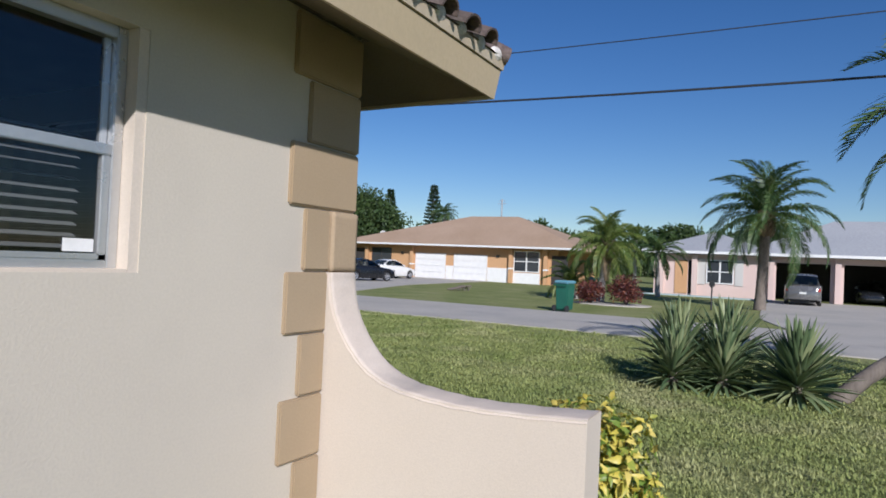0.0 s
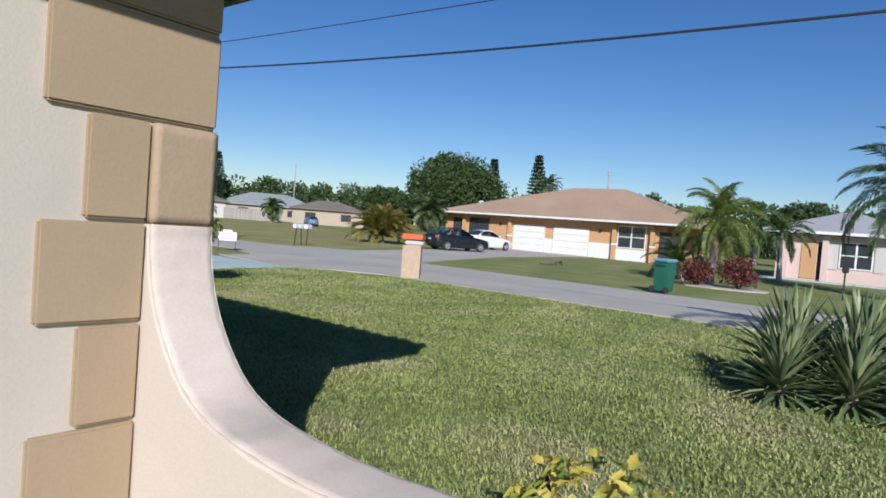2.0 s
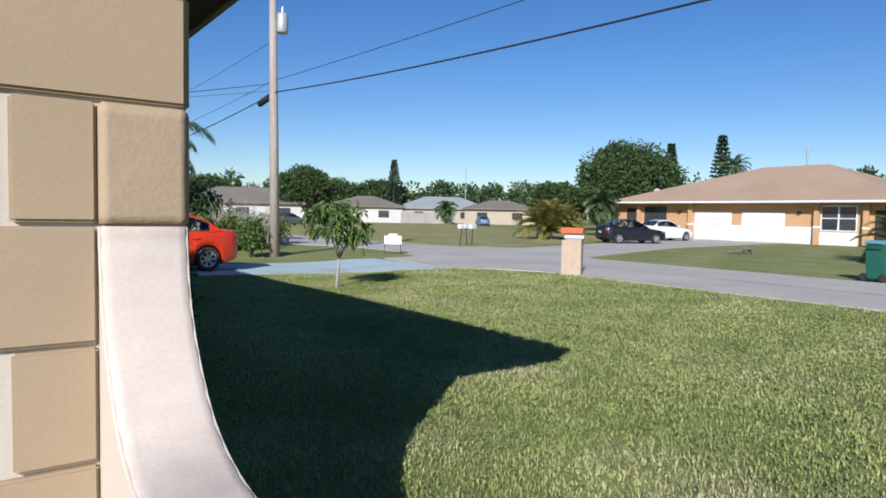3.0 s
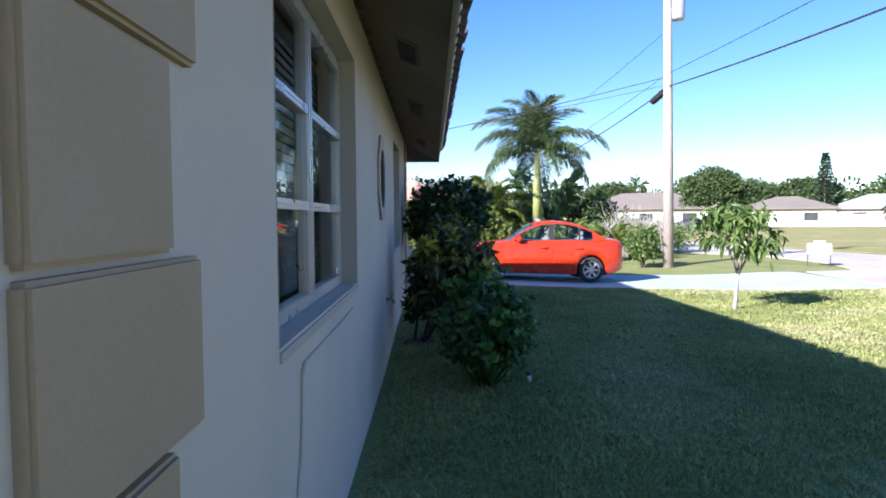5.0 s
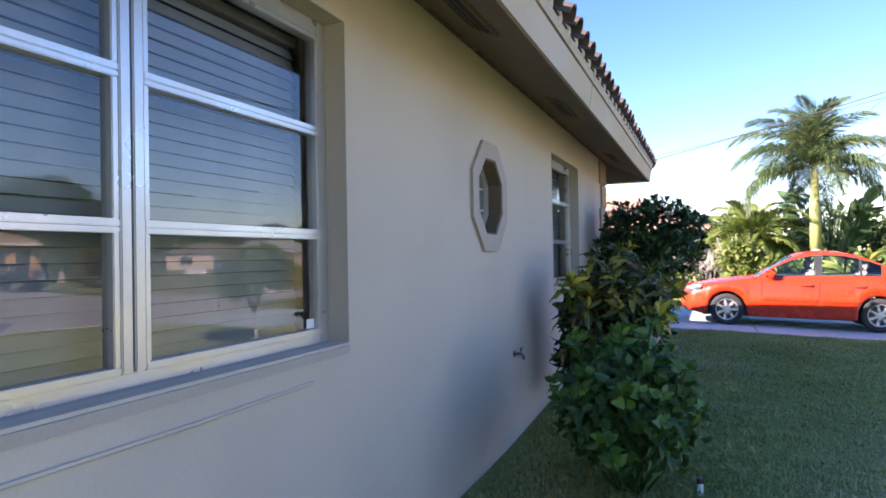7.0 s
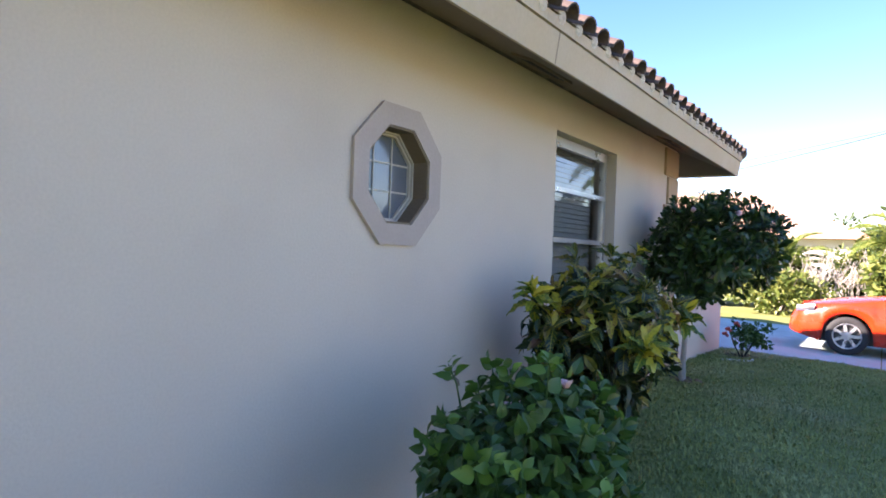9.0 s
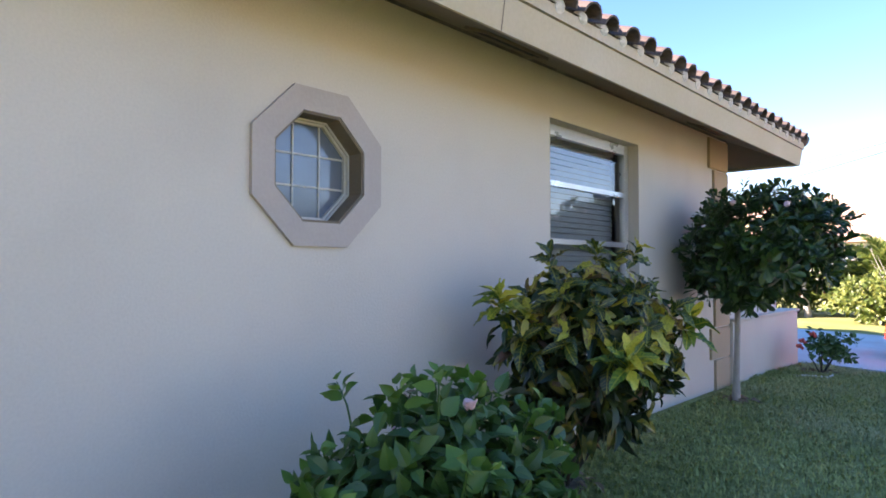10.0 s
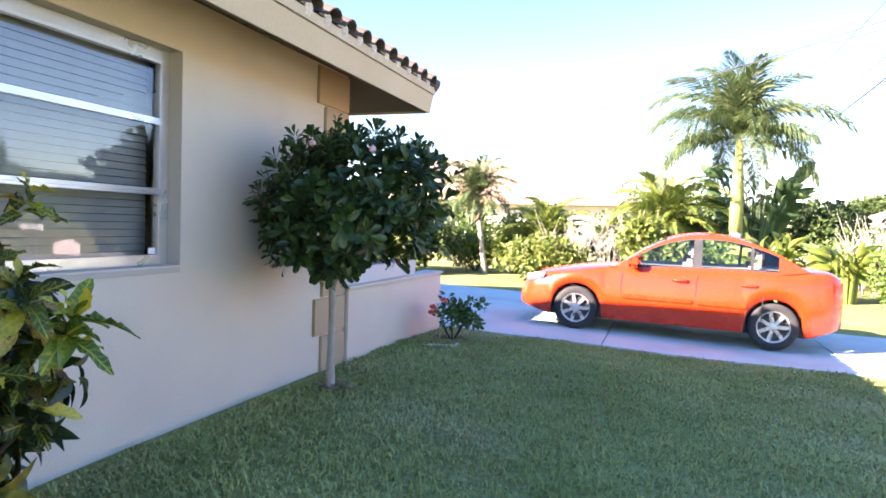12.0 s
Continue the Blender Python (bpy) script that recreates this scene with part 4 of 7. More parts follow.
def frond(L, arch, droop, leaflets=34, ll=0.42, vee=0.55, seed=0, lift=0.0, hang=0.35, width=0.035, plume=0.3):
    """One pinnate frond along +y from the origin: rachis points and leaflet triangles (verts, faces)."""
    r = random.Random(seed)
    verts, faces = [], []
    pts = [Vector((0, 0, 0))]
    n = 14
    for k in range(n):
        u = (k + 0.5) / n
        a = arch - (arch + droop) * (u ** 1.2)
        pts.append(pts[-1] + Vector((0, math.cos(a), math.sin(a))) * (L / n))
    for k in range(n):
        w0, w1 = 0.022 * (1 - k / n) + 0.004, 0.022 * (1 - (k + 1) / n) + 0.004
        i = len(verts)
        a, b = pts[k], pts[k + 1]
        verts += [a + Vector((-w0, 0, 0)), a + Vector((w0, 0, 0)), b + Vector((w1, 0, 0)), b + Vector((-w1, 0, 0))]
        faces.append((i, i + 1, i + 2, i + 3))
    for k in range(leaflets):
        u = 0.1 + 0.9 * k / leaflets
        x = u * n
        i0 = min(int(x), n - 1)
        p = pts[i0].lerp(pts[i0 + 1], x - i0)
        d = (pts[i0 + 1] - pts[i0]).normalized()
        up = Vector((1, 0, 0)).cross(d)
        s = ll * (math.sin(math.pi * min(1, 0.18 + 0.8 * u)) ** 0.7) * r.uniform(0.85, 1.1)
        for side in (-1, 1):
            q = (d * (0.55 + 0.5 * u) + Vector((side, 0, 0)) * (0.95 - 0.4 * u) + up * (vee * r.uniform(plume, 1.1))).normalized()
            m = p + q * s * 0.55
            e = p + q * s + Vector((0, 0, -hang * s * r.uniform(0.5, 1.2)))
            w = d * width * r.uniform(0.8, 1.2)
            i = len(verts)
            verts += [p - w * 0.4, p + w * 0.4, m + w, e, m - w]
            faces += [(i, i + 1, i + 2, i + 4), (i + 4, i + 2, i + 3)]
    return [tuple(v) for v in verts], faces


def palm(label, loc, height, fronds, L, seed, trunk=(0.14, 0.11), lean=(0, 0), shaft=0.0, leaf=PALMLEAF, ll=0.42, up=70, down=-25, droop=65, skirt=0, bark=PALEBARK, leaflets=34, arch=0.25, name="palm_tree", hang=0.35, boots=0, curve=0.0, width=0.035, path=None, plume=0.3):
    """A feather palm: ringed trunk, crown shaft, drooping fronds (each a part), a skirt of dry fronds."""
    t = thing(name, label, "palm", loc)
    r = random.Random(seed)
    bm = bmesh.new()
    n = max(8, int(height / 0.16))
    pts, rad = [], []
    for k in range(n + 1):
        u = k / n
        pts.append((lean[0] * u ** (1 + curve), lean[1] * u ** (1 + curve), -0.1 + (height + 0.1) * u))
        rad.append((trunk[0] + (trunk[1] - trunk[0]) * u) * (1.25 - 0.25 * min(1, u * 6)) * (1.0 if k % 2 else 1.07))
    if path:
        pts = []
        for k in range(n + 1):
            x = k / n * (len(path) - 1)
            i = min(int(x), len(path) - 2)
            pts.append(Vector(path[i]).lerp(Vector(path[i + 1]), x - i))
    tube(bm, pts, rad, 10)
    if height > 0.05:
        part("trunk", bm, bark, t, smooth=True)
    else:
        bm.free()
    top = Vector(path[-1]) if path else Vector((lean[0], lean[1], height))
    if boots:
        bm = bmesh.new()
        for k in range(boots):
            a = k * 2.4
            z = -1.0 * (k / boots)
            d = Vector((math.cos(a), math.sin(a), 0.7))
            p = top + Vector((0, 0, z))
            tube(bm, [p, p + d * (0.16 + trunk[1] * 0.6), p + d * (0.26 + trunk[1] * 0.6) + Vector((0, 0, 0.08))], [0.09, 0.07, 0.03], 5)
        part("leaf_base_skirt", bm, DRYFROND, t, "rough brown old leaf bases")["kind"] = "stuff"
    if shaft:
        bm = bmesh.new()
        tube(bm, [top, top + Vector((0, 0, shaft * 0.5)), top + Vector((0, 0, shaft))], [trunk[1] * 1.15, trunk[1] * 1.05, trunk[1] * 0.55], 10)
        part("crownshaft", bm, GREENSHAFT, t, "smooth green crownshaft", smooth=True)
        top = top + Vector((0, 0, shaft))
    meshes = []
    for k in range(4):
        v, f = frond(L * (0.9 + 0.07 * k), radians(18 + 5 * k), radians(droop - 12 + 8 * k), leaflets, ll, seed=seed + k, hang=hang, width=width, plume=plume)
        me = bpy.data.meshes.new("frond")
        me.from_pydata(v, [], f)
        me.materials.append(leaf)
        meshes.append(me)
    for k in range(fronds):
        u = (k + 0.5) / fronds
        el = up + (down - up) * u ** 0.85 + r.uniform(-8, 8)
        ob = new("frond", meshes[k % 4])
        ob.parent = t
        ob.matrix_local = Matrix.Translation(top) @ Matrix.Rotation(k * 2.39996 + r.uniform(-0.2, 0.2), 4, 'Z') @ Matrix.Rotation(radians(el - 12), 4, 'X') @ Matrix.Rotation(r.uniform(-0.3, 0.3), 4, 'Y') @ Matrix.Scale(r.uniform(0.85, 1.1), 4)
    if skirt:
        me = bpy.data.meshes.new("dry_frond")
        v, f = frond(L * 0.7, radians(5), radians(40), 20, ll * 0.7, seed=seed + 9)
        me.from_pydata(v, [], f)
        me.materials.append(DRYFROND)
        for k in range(skirt):
            ob = new("dry_frond", me)
            ob.parent = t
            ob.matrix_local = Matrix.Translation(top - Vector((0, 0, 0.15))) @ Matrix.Rotation(k * 2.4 + 1, 4, 'Z') @ Matrix.Rotation(radians(-60 + r.uniform(-15, 10)), 4, 'X')
    return t


def leaf_mesh(name, outline, material, fold=0.12, curl=0.18, cup=0.0, wave=0.0):
    """A single broad leaf along +y, 1 long: outline half-widths along its length, folded at the midrib and curling down."""
    verts, faces = [], []
    n = len(outline)
    for k, w in enumerate(outline):
        u = k / (n - 1)
        z = -curl * u * u
        wv = wave * math.sin(u * 17)
        verts += [(-w, u, z + fold * w * 2 - cup * w * w * 4 + wv * w), (0, u, z), (w, u, z + fold * w * 2 - cup * w * w * 4 - wv * w)]
    for k in range(n - 1):
        a = 3 * k
        faces += [(a, a + 1, a + 4, a + 3), (a + 1, a + 2, a + 5, a + 4)]
    me = bpy.data.meshes.new(name)
    me.from_pydata(verts, [], faces)
    me.polygons.foreach_set("use_smooth", [True] * len(me.polygons))
    me.materials.append(material)
    return me


def leaf_template(outline, fold, curl):
    me = leaf_mesh("template", outline, None, fold, curl)
    out = ([tuple(v.co) for v in me.vertices], [tuple(p.vertices) for p in me.polygons])
    bpy.data.meshes.remove(me)
    return out


BLADELEAF = leaf_template((0.02, 0.14, 0.20, 0.21, 0.18, 0.11, 0.01), 0.3, 0.5)
OVATE = leaf_template((0.04, 0.24, 0.31, 0.30, 0.23, 0.12, 0.01), 0.2, 0.35)


def place_leaf(me, parent, p, d, size, up, wide=1.0):
    ob = new(me.name.split(".")[0], me)
    ob.parent = parent
    m = aim(d, up).to_4x4() @ Matrix.Diagonal((size * wide, size, size, 1))
    m.translation = Vector(p)
    ob.matrix_local = m
    return ob


def croton_bush(label, loc, tips, stem_base, leafm, innerm, leaves, size, seed, inner=900, outline=(0.02, 0.10, 0.15, 0.17, 0.15, 0.10, 0.015), spread=0.16, inner_r=0.2, bright=(), brightm=None):
    """Stems fanning out to whorls of long leaves at the tips; leaves of their own outside, a joined mass inside."""
    r = random.Random(seed)
    t = thing("croton_bush", label, "shrub", loc)
    b = Vector(stem_base)
    for k in range(0, len(tips), max(1, len(tips) // 6)):
        e = Vector(tips[k])
        bm = bmesh.new()
        tube(bm, [b + Vector((r.uniform(-.06, .06), r.uniform(-.06, .06), -0.08)), b.lerp(e, 0.35) + Vector((r.uniform(-.05, .05), r.uniform(-.05, .05), 0.02)), e], [0.022, 0.016, 0.008], 7)
        part("stem", bm, DARKSTEM, t, smooth=True)
    mes = [[leaf_mesh("leaf", outline, m, 0.25, 0.55, wave=0.4), leaf_mesh("leaf", outline, m, 0.12, 0.25, wave=-0.5), leaf_mesh("leaf", [w * 1.15 for w in outline], m, 0.4, 0.9, wave=0.6)] for m, outline in ((leafm, outline), (brightm or leafm, [w * 0.78 for w in outline]))]
    per = max(1, leaves // len(tips))
    for k, e in enumerate(tips):
        e = Vector(e)
        out = (e - (b + Vector((0, 0, 0.45)))).normalized()
        out = (out * 0.55 + Vector((0, 0, 0.85))).normalized() if k in bright else (out + Vector((0, 0, 0.35))).normalized()
        kind = mes[1 if k in bright else 0]
        many = int(per * 1.8) if k in bright else per
        for j in range(many):
            u = (j + 0.5) / many
            side = Matrix.Rotation(j * 2.4 + k, 3, out) @ out.orthogonal().normalized()
            tilt = (0.25 + 1.25 * u if k in bright else 0.45 + 1.3 * u) + r.uniform(-0.35, 0.35)
            d = out * math.cos(tilt) + side * math.sin(tilt) + Vector((0, 0, r.uniform(-0.35, 0.3) * u))
            p = e + out * (0.03 - spread * u * r.uniform(0.4, 0.9))
            place_leaf(kind[(j + k) % 3], t, p, d, size * (1.2 if k in bright else 1.0) * (0.62 + 0.5 * u) * r.uniform(0.75, 1.15), out + rdir(r=r) * 0.5, r.uniform(0.8, 1.25))
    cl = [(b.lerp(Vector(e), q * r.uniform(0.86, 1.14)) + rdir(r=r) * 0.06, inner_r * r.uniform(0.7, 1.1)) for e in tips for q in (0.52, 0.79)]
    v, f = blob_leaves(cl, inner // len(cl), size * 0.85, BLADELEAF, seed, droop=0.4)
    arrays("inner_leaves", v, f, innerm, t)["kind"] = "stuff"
    if brightm:
        out = []
        for k in bright:
            e = Vector(tips[k])
            ax = ((e - b - Vector((0, 0, 0.35))).normalized() * 0.5 + Vector((0, 0, 0.8))).normalized()
            for j in range(4):
                s = Matrix.Rotation(j * 2.4, 3, ax) @ ax.orthogonal().normalized()
                out.append(pose4(e - ax * r.uniform(-0.03, 0.1), ax * r.uniform(0.1, 1.3) + s + Vector((0, 0, -0.15)), size * r.uniform(0.6, 1.0), ax + rdir(r=r) * 0.4))
        v, f = scattered(*BLADELEAF, out)
        arrays("tuft_leaves", v, f, CROTONNEWMASS, t, "young yellow leaves")["kind"] = "stuff"
    return t


def shell_tips(c, rx, ry, rz, n, seed, zlo=-0.75, jitter=0.12, wall=None):
    r = random.Random(seed)
    out = []
    for k in range(n):
        z = zlo + (1 - zlo) * (k + 0.5) / n
        a = k * 2.39996
        s = math.sqrt(max(0, 1 - z * z))
        g = r.uniform(0.82, 1.08)
        p = Vector((c[0] + s * math.cos(a) * rx * g, c[1] + s * math.sin(a) * ry * g, c[2] + z * rz * g)) + rdir(r=r) * jitter * 0.5
        if wall is not None:
            p.x = max(p.x, wall)
        out.append(tuple(p))
    return out


# ---- cars ----
def paint(name, c, c2=None, rough=0.25, metal=0.0):
    return mat(name, c, c2 or c, 2, rough, metal=metal, coat=0.25, speck=0.02)


RED = paint("orange-red car paint", (0.56, 0.036, 0.006), (0.54, 0.034, 0.006))
BLACKPAINT = paint("black car paint", (0.012, 0.013, 0.016))
WHITEPAINT = paint("white car paint", (0.72, 0.70, 0.66))
SILVER = paint("silver car paint", (0.20, 0.195, 0.19), metal=0.5)
BLUEPAINT = paint("blue car paint", (0.10, 0.17, 0.26))
TYRE = mat("black tyre rubber", (0.02, 0.02, 0.021), (0.03, 0.03, 0.03), 6, 0.85, 0.3, 40)
RIM = mat("silver wheel cover", (0.62, 0.62, 0.64), (0.55, 0.55, 0.57), 4, 0.3, metal=0.7)
TRIM = mat("black plastic trim", (0.02, 0.02, 0.02), (0.03, 0.03, 0.03), 4, 0.5)
CHROME = mat("bright lamp reflector", (0.75, 0.75, 0.76), None, 4, 0.2, metal=0.9, speck=0)
TAIL = mat("red lamp lens", (0.50, 0.05, 0.03), (0.45, 0.04, 0.025), 4, 0.15, speck=0)
PLATE = mat("pale plate", (0.65, 0.65, 0.62), None, 4, 0.5)
SEAT = mat("grey seat cloth", (0.34, 0.33, 0.31), (0.28, 0.27, 0.26), 6, 0.9)
CARGLASS = thin_glass("car glass", (0.88, 0.93, 0.91), 1.6)
LINER = mat("grey cabin lining", (0.17, 0.165, 0.155), (0.21, 0.20, 0.19), 4, 0.9)


def lathe(bm, prof, seg=28, m=None):
    """A profile of (radius, y) turned about the y axis."""
    rings = [[bm.verts.new((r * math.cos(2 * math.pi * k / seg), y, r * math.sin(2 * math.pi * k / seg))) for k in range(seg)] for r, y in prof]
    for a, b in zip(rings, rings[1:]):
        for k in range(seg):
            bm.faces.new((a[k], a[(k + 1) % seg], b[(k + 1) % seg], b[k]))
    bmesh.ops.recalc_face_normals(bm, faces=bm.faces[:])
    if m:
        bmesh.ops.transform(bm, matrix=m, verts=bm.verts[:])
    return bm


SEDAN = dict(L=4.16, hood=[(0, .50), (.03, .58), (.10, .66), (.3, .745), (.7, .83), (1.15, .895), (1.35, .92), (1.6, .93), (3.5, .985), (3.72, 1.02), (3.96, 1.025), (4.08, .99), (4.14, .90), (4.16, .78)],
             plan=[(0, .50), (.06, .62), (.2, .735), (.45, .80), (.83, .835), (2.1, .845), (3.33, .835), (3.72, .80), (3.98, .72), (4.11, .62), (4.16, .50)],
             roof=[(1.28, .92), (1.5, 1.075), (1.7, 1.21), (1.9, 1.325), (2.1, 1.40), (2.3, 1.44), (2.5, 1.455), (2.75, 1.445), (3.0, 1.395), (3.2, 1.325), (3.4, 1.235), (3.74, 1.035)],
             belt=[(1.28, .905), (1.6, .915), (3.3, .97), (3.74, 1.02)], wheels=(.83, 3.33), wr=.30, roofw=.555,
             ws=(1.33, 1.98), rw=(3.06, 3.70), cols=(1.44, 1.62, 2.33, 2.43, 3.03, 3.06, 3.36, 3.68))
SUV = dict(SEDAN, L=4.45, hood=[(0, .55), (.05, .75), (.2, .86), (.6, .96), (1.1, 1.02), (1.5, 1.05), (4.2, 1.10), (4.35, 1.08), (4.45, .75)],
           plan=[(0, .55), (.06, .68), (.2, .80), (.45, .87), (.83, .90), (2.1, .91), (3.4, .90), (4.2, .86), (4.38, .78), (4.45, .66)],
           roof=[(1.05, 1.03), (1.35, 1.28), (1.6, 1.5), (1.85, 1.62), (2.2, 1.68), (2.8, 1.70), (3.5, 1.69), (3.95, 1.65), (4.1, 1.58), (4.38, 1.12)],
           belt=[(1.05, 1.02), (1.6, 1.05), (3.9, 1.10), (4.38, 1.11)], wheels=(.88, 3.5), wr=.34, roofw=.66, ws=(1.1, 1.82), rw=(4.06, 4.36), cols=(1.25, 1.62, 2.33, 2.41, 3.2, 3.3, 3.95, 4.3))


def car(label, loc, turn, paintm, spec, name="car", fine=True):
    """A saloon built of lofted body, pillars, glass, wheels and fittings; +x is its front."""
    c = thing(name, label, "car", loc, turn=turn)
    wf, wr_ = spec["wheels"]
    mid = (wf + wr_) / 2
    itp = lambda key, u: float(np.interp(u, *zip(*spec[key])))  # noqa: E731
    X = lambda u: mid - u  # noqa: E731
    us = sorted({*np.linspace(0, spec["L"], 58).tolist(), *(w + d for w in (wf, wr_) for d in np.linspace(-.36, .36, 17).tolist())})
    us = [u for u in us if 0 <= u <= spec["L"]]
    rows = []
    for u in us:
        w, zt = itp("plan", u), itp("hood", u)
        zb = 0.19 + 0.10 * max(0, 1 - u / 0.4) + 0.14 * max(0, (u - spec["L"] + 0.4) / 0.4)
        for q in (wf, wr_):
            a = (spec["wr"] + 0.045) ** 2 - (u - q) ** 2
            if a > 0:
                zb = max(zb, spec["wr"] + math.sqrt(a))
        zb = min(zb, zt - 0.1)
        half_ = [(w - 0.035, zb), (w - 0.004, zb + 0.05 * (zt - zb)), (w, zb + (zt - zb) * 0.45), (w - 0.012, zb + (zt - zb) * 0.62), (w - 0.022, zb + (zt - zb) * 0.80), (w - 0.06, zt - 0.03), (w - 0.15, zt), (w * 0.45, zt + 0.02), (0, zt + 0.028)]
        rows.append([(X(u), -y, z) for y, z in half_] + [(X(u), y, z) for y, z in reversed(half_[:-1])])
    bm = quads(bmesh.new(), rows)
    bm.faces.new([v for v in bm.verts if abs(v.co.x - X(0)) < 1e-6])
    bm.faces.new([v for v in bm.verts if abs(v.co.x - X(us[-1])) < 1e-6])
    bmesh.ops.recalc_face_normals(bm, faces=bm.faces[:])
    body = part("body", bm, paintm, c, smooth=True)
    part("underbody", boxes((X(spec["L"] - 0.35), X(0.35), -0.62, 0.62, 0.16, 0.5), bevel=0.05), TRIM, c)

    def S(u, v, side, off=0.0):
        """A point on the side of the cabin; v runs from the belt to the roof edge."""
        zb, zr = itp("belt", u), itp("roof", u) - 0.035
        wb = itp("plan", u) - 0.10
        t = min(1, max(0, (zr - zb) / 0.46))
        wt = wb + (spec["roofw"] - wb) * t
        return (X(u), side * (wb + (wt - wb) * v + off), zb + (max(zr, zb + 0.004) - zb) * v)

    c0, c1, c2, c3, c4, c5, c6, c7 = spec["cols"]
    lin = lambda a, b, n: np.linspace(a, b, n).tolist()  # noqa: E731
    bm = bmesh.new()
    for side in (-1, 1):
        for u0, u1, v0, v1, n in ((c0 - .12, c7 + .05, -0.06, 0.09, 24), (c0 - .12, c7 + .05, 0.88, 1.0, 30), (c6, c7, 0.09, 0.88, 4), (c0 - .1, c0 + .06, 0.09, 0.88, 3)):
            quads(bm, [[S(u, v, side) for v in (v0, (v0 + v1) / 2, v1)] for u in lin(u0, u1, n)])
    for u0, u1 in ((spec["ws"][1], spec["rw"][0]),):
        quads(bm, [[(S(u, 1, -1)[0], y * S(u, 1, 1)[1], S(u, 1, 1)[2] + 0.035 * (1 - y * y)) for y in lin(-1, 1, 9)] for u in lin(u0, u1, 14)])
    for u0, u1 in ((spec["ws"][0] - .06, spec["ws"][0] + .0), (spec["rw"][1], spec["rw"][1] + .06)):
        quads(bm, [[(X(u), y * S(u, 1, 1)[1], S(u, 1, 1)[2] + 0.035 * (1 - y * y)) for y in lin(-1, 1, 5)] for u in (u0, u1)])
    bmesh.ops.recalc_face_normals(bm, faces=bm.faces[:])
    part("cabin", bm, paintm, c, smooth=True)
    for u0, u1, nm in ((*spec["ws"], "windscreen"), (*spec["rw"], "rear_window")):
        part(nm, quads(bmesh.new(), [[(X(u), y * S(u, 1, 1)[1], S(u, 1, 1)[2] + 0.033 * (1 - y * y)) for y in lin(-1, 1, 9)] for u in lin(u0, u1, 7)]), CARGLASS, c, smooth=True)
    for side in (-1, 1):
        for u0, u1 in ((c0 + .06, c2), (c3, c4), (c5, c6)):
            w = part("side_window", quads(bmesh.new(), [[S(u, v, side, -0.006) for v in (0.05, 0.5, 0.92)] for u in lin(u0, u1, 6)]), CARGLASS, c, smooth=True)
            for v0, v1 in ((0.07, 0.10), (0.87, 0.90)):
                part("window_seal", quads(bmesh.new(), [[S(u, v, side, 0.003) for v in (v0, v1)] for u in lin(u0, u1, 6)]), TRIM, w)
        part("pillar_trim", quads(bmesh.new(), [[S(u, v, side, 0.004) for v in (0.08, 0.5, 0.89)] for u in (c2 - .005, c3 + .005)]), TRIM, c)
        part("pillar_trim", quads(bmesh.new(), [[S(u, v, side, 0.004) for v in (0.08, 0.5, 0.89)] for u in (c4 - .005, c5 + .005)]), TRIM, c)
        # door seams, handles, side strip, mirror
        def P(u, z, off=0.0):
            w = itp("plan", u)
            return (X(u), side * (w - 0.004 + off), z)
        if fine:
            for u in (1.42, 2.37, 3.18):
                z1 = itp("hood", u) - 0.06
                part("door_seam", quads(bmesh.new(), [[P(u - .005, z, 0.0015 - (0.02 if z > .7 else 0)), P(u + .005, z, 0.0015 - (0.02 if z > .7 else 0))] for z in (0.27, 0.5, 0.68, z1)]), TRIM, body)
            for u in (2.18, 3.02):
                bm = bmesh.new()
                tube(bm, [P(u - .10, .80, -.012), P(u - .05, .80, .018), P(u + .05, .80, .018), P(u + .10, .80, -.012)], .016, 6)
                part("door_handle", bm, paintm, body, smooth=True)
            bm = bmesh.new()
            for u0, u1 in ((1.45, 2.34), (2.40, 3.0)):
                box(bm, X(u1), X(u0), side * (itp("plan", 2.1) + 0.004) - 0.016, side * (itp("plan", 2.1) + 0.004) + 0.016, 0.50, 0.56, bevel=0.008)
            part("side_strip", bm, paintm, body)
        bm = bmesh.new()
        box(bm, X(1.66), X(1.50), side * (itp("plan", 1.6) - 0.03) - 0.10, side * (itp("plan", 1.6) - 0.03) + 0.11, .93, 1.06, bevel=0.04)
        part("mirror", bm, paintm, c)
        for u0, u1, zc, hh, m_, nm in ((0.09, 0.36, .665, .05, CHROME, "headlight"), (spec["L"] - .15, spec["L"] - .035, .84, .075, TAIL, "tail_light")):
            part(nm, quads(bmesh.new(), [[(X(u), side * (itp("plan", u) + 0.006 - 0.02 * abs(k)), zc + k * hh + (0.05 if nm == "headlight" else 0) * (u - u0) / .35) for k in (-1, -.3, .3, 1)] for u in lin(u0, u1, 6)]), m_, c, smooth=True)
    part("bumper_seam", boxes((X(0.02) - 0.02, X(0.0) + 0.012, -0.42, 0.42, 0.30, 0.40), bevel=0.01), TRIM, c)
    part("licence_plate", boxes((X(spec["L"]) - 0.014, X(spec["L"]) + 0.004, -0.16, 0.16, 0.62, 0.72)), PLATE, c)
    bm = bmesh.new()
    for side in (-1, 1):
        for u0, u1, v0, v1, n in ((c0, c7 - .1, -0.25, 0.04, 20), (c0, c7 - .1, 0.92, 1.0, 20), (c2, c3, 0.04, 0.92, 2), (c6 + .03, c7 - .05, 0.04, 0.92, 3)):
            quads(bm, [[S(u, v, side, -0.05) for v in (v0, v1)] for u in lin(u0, u1, n)])
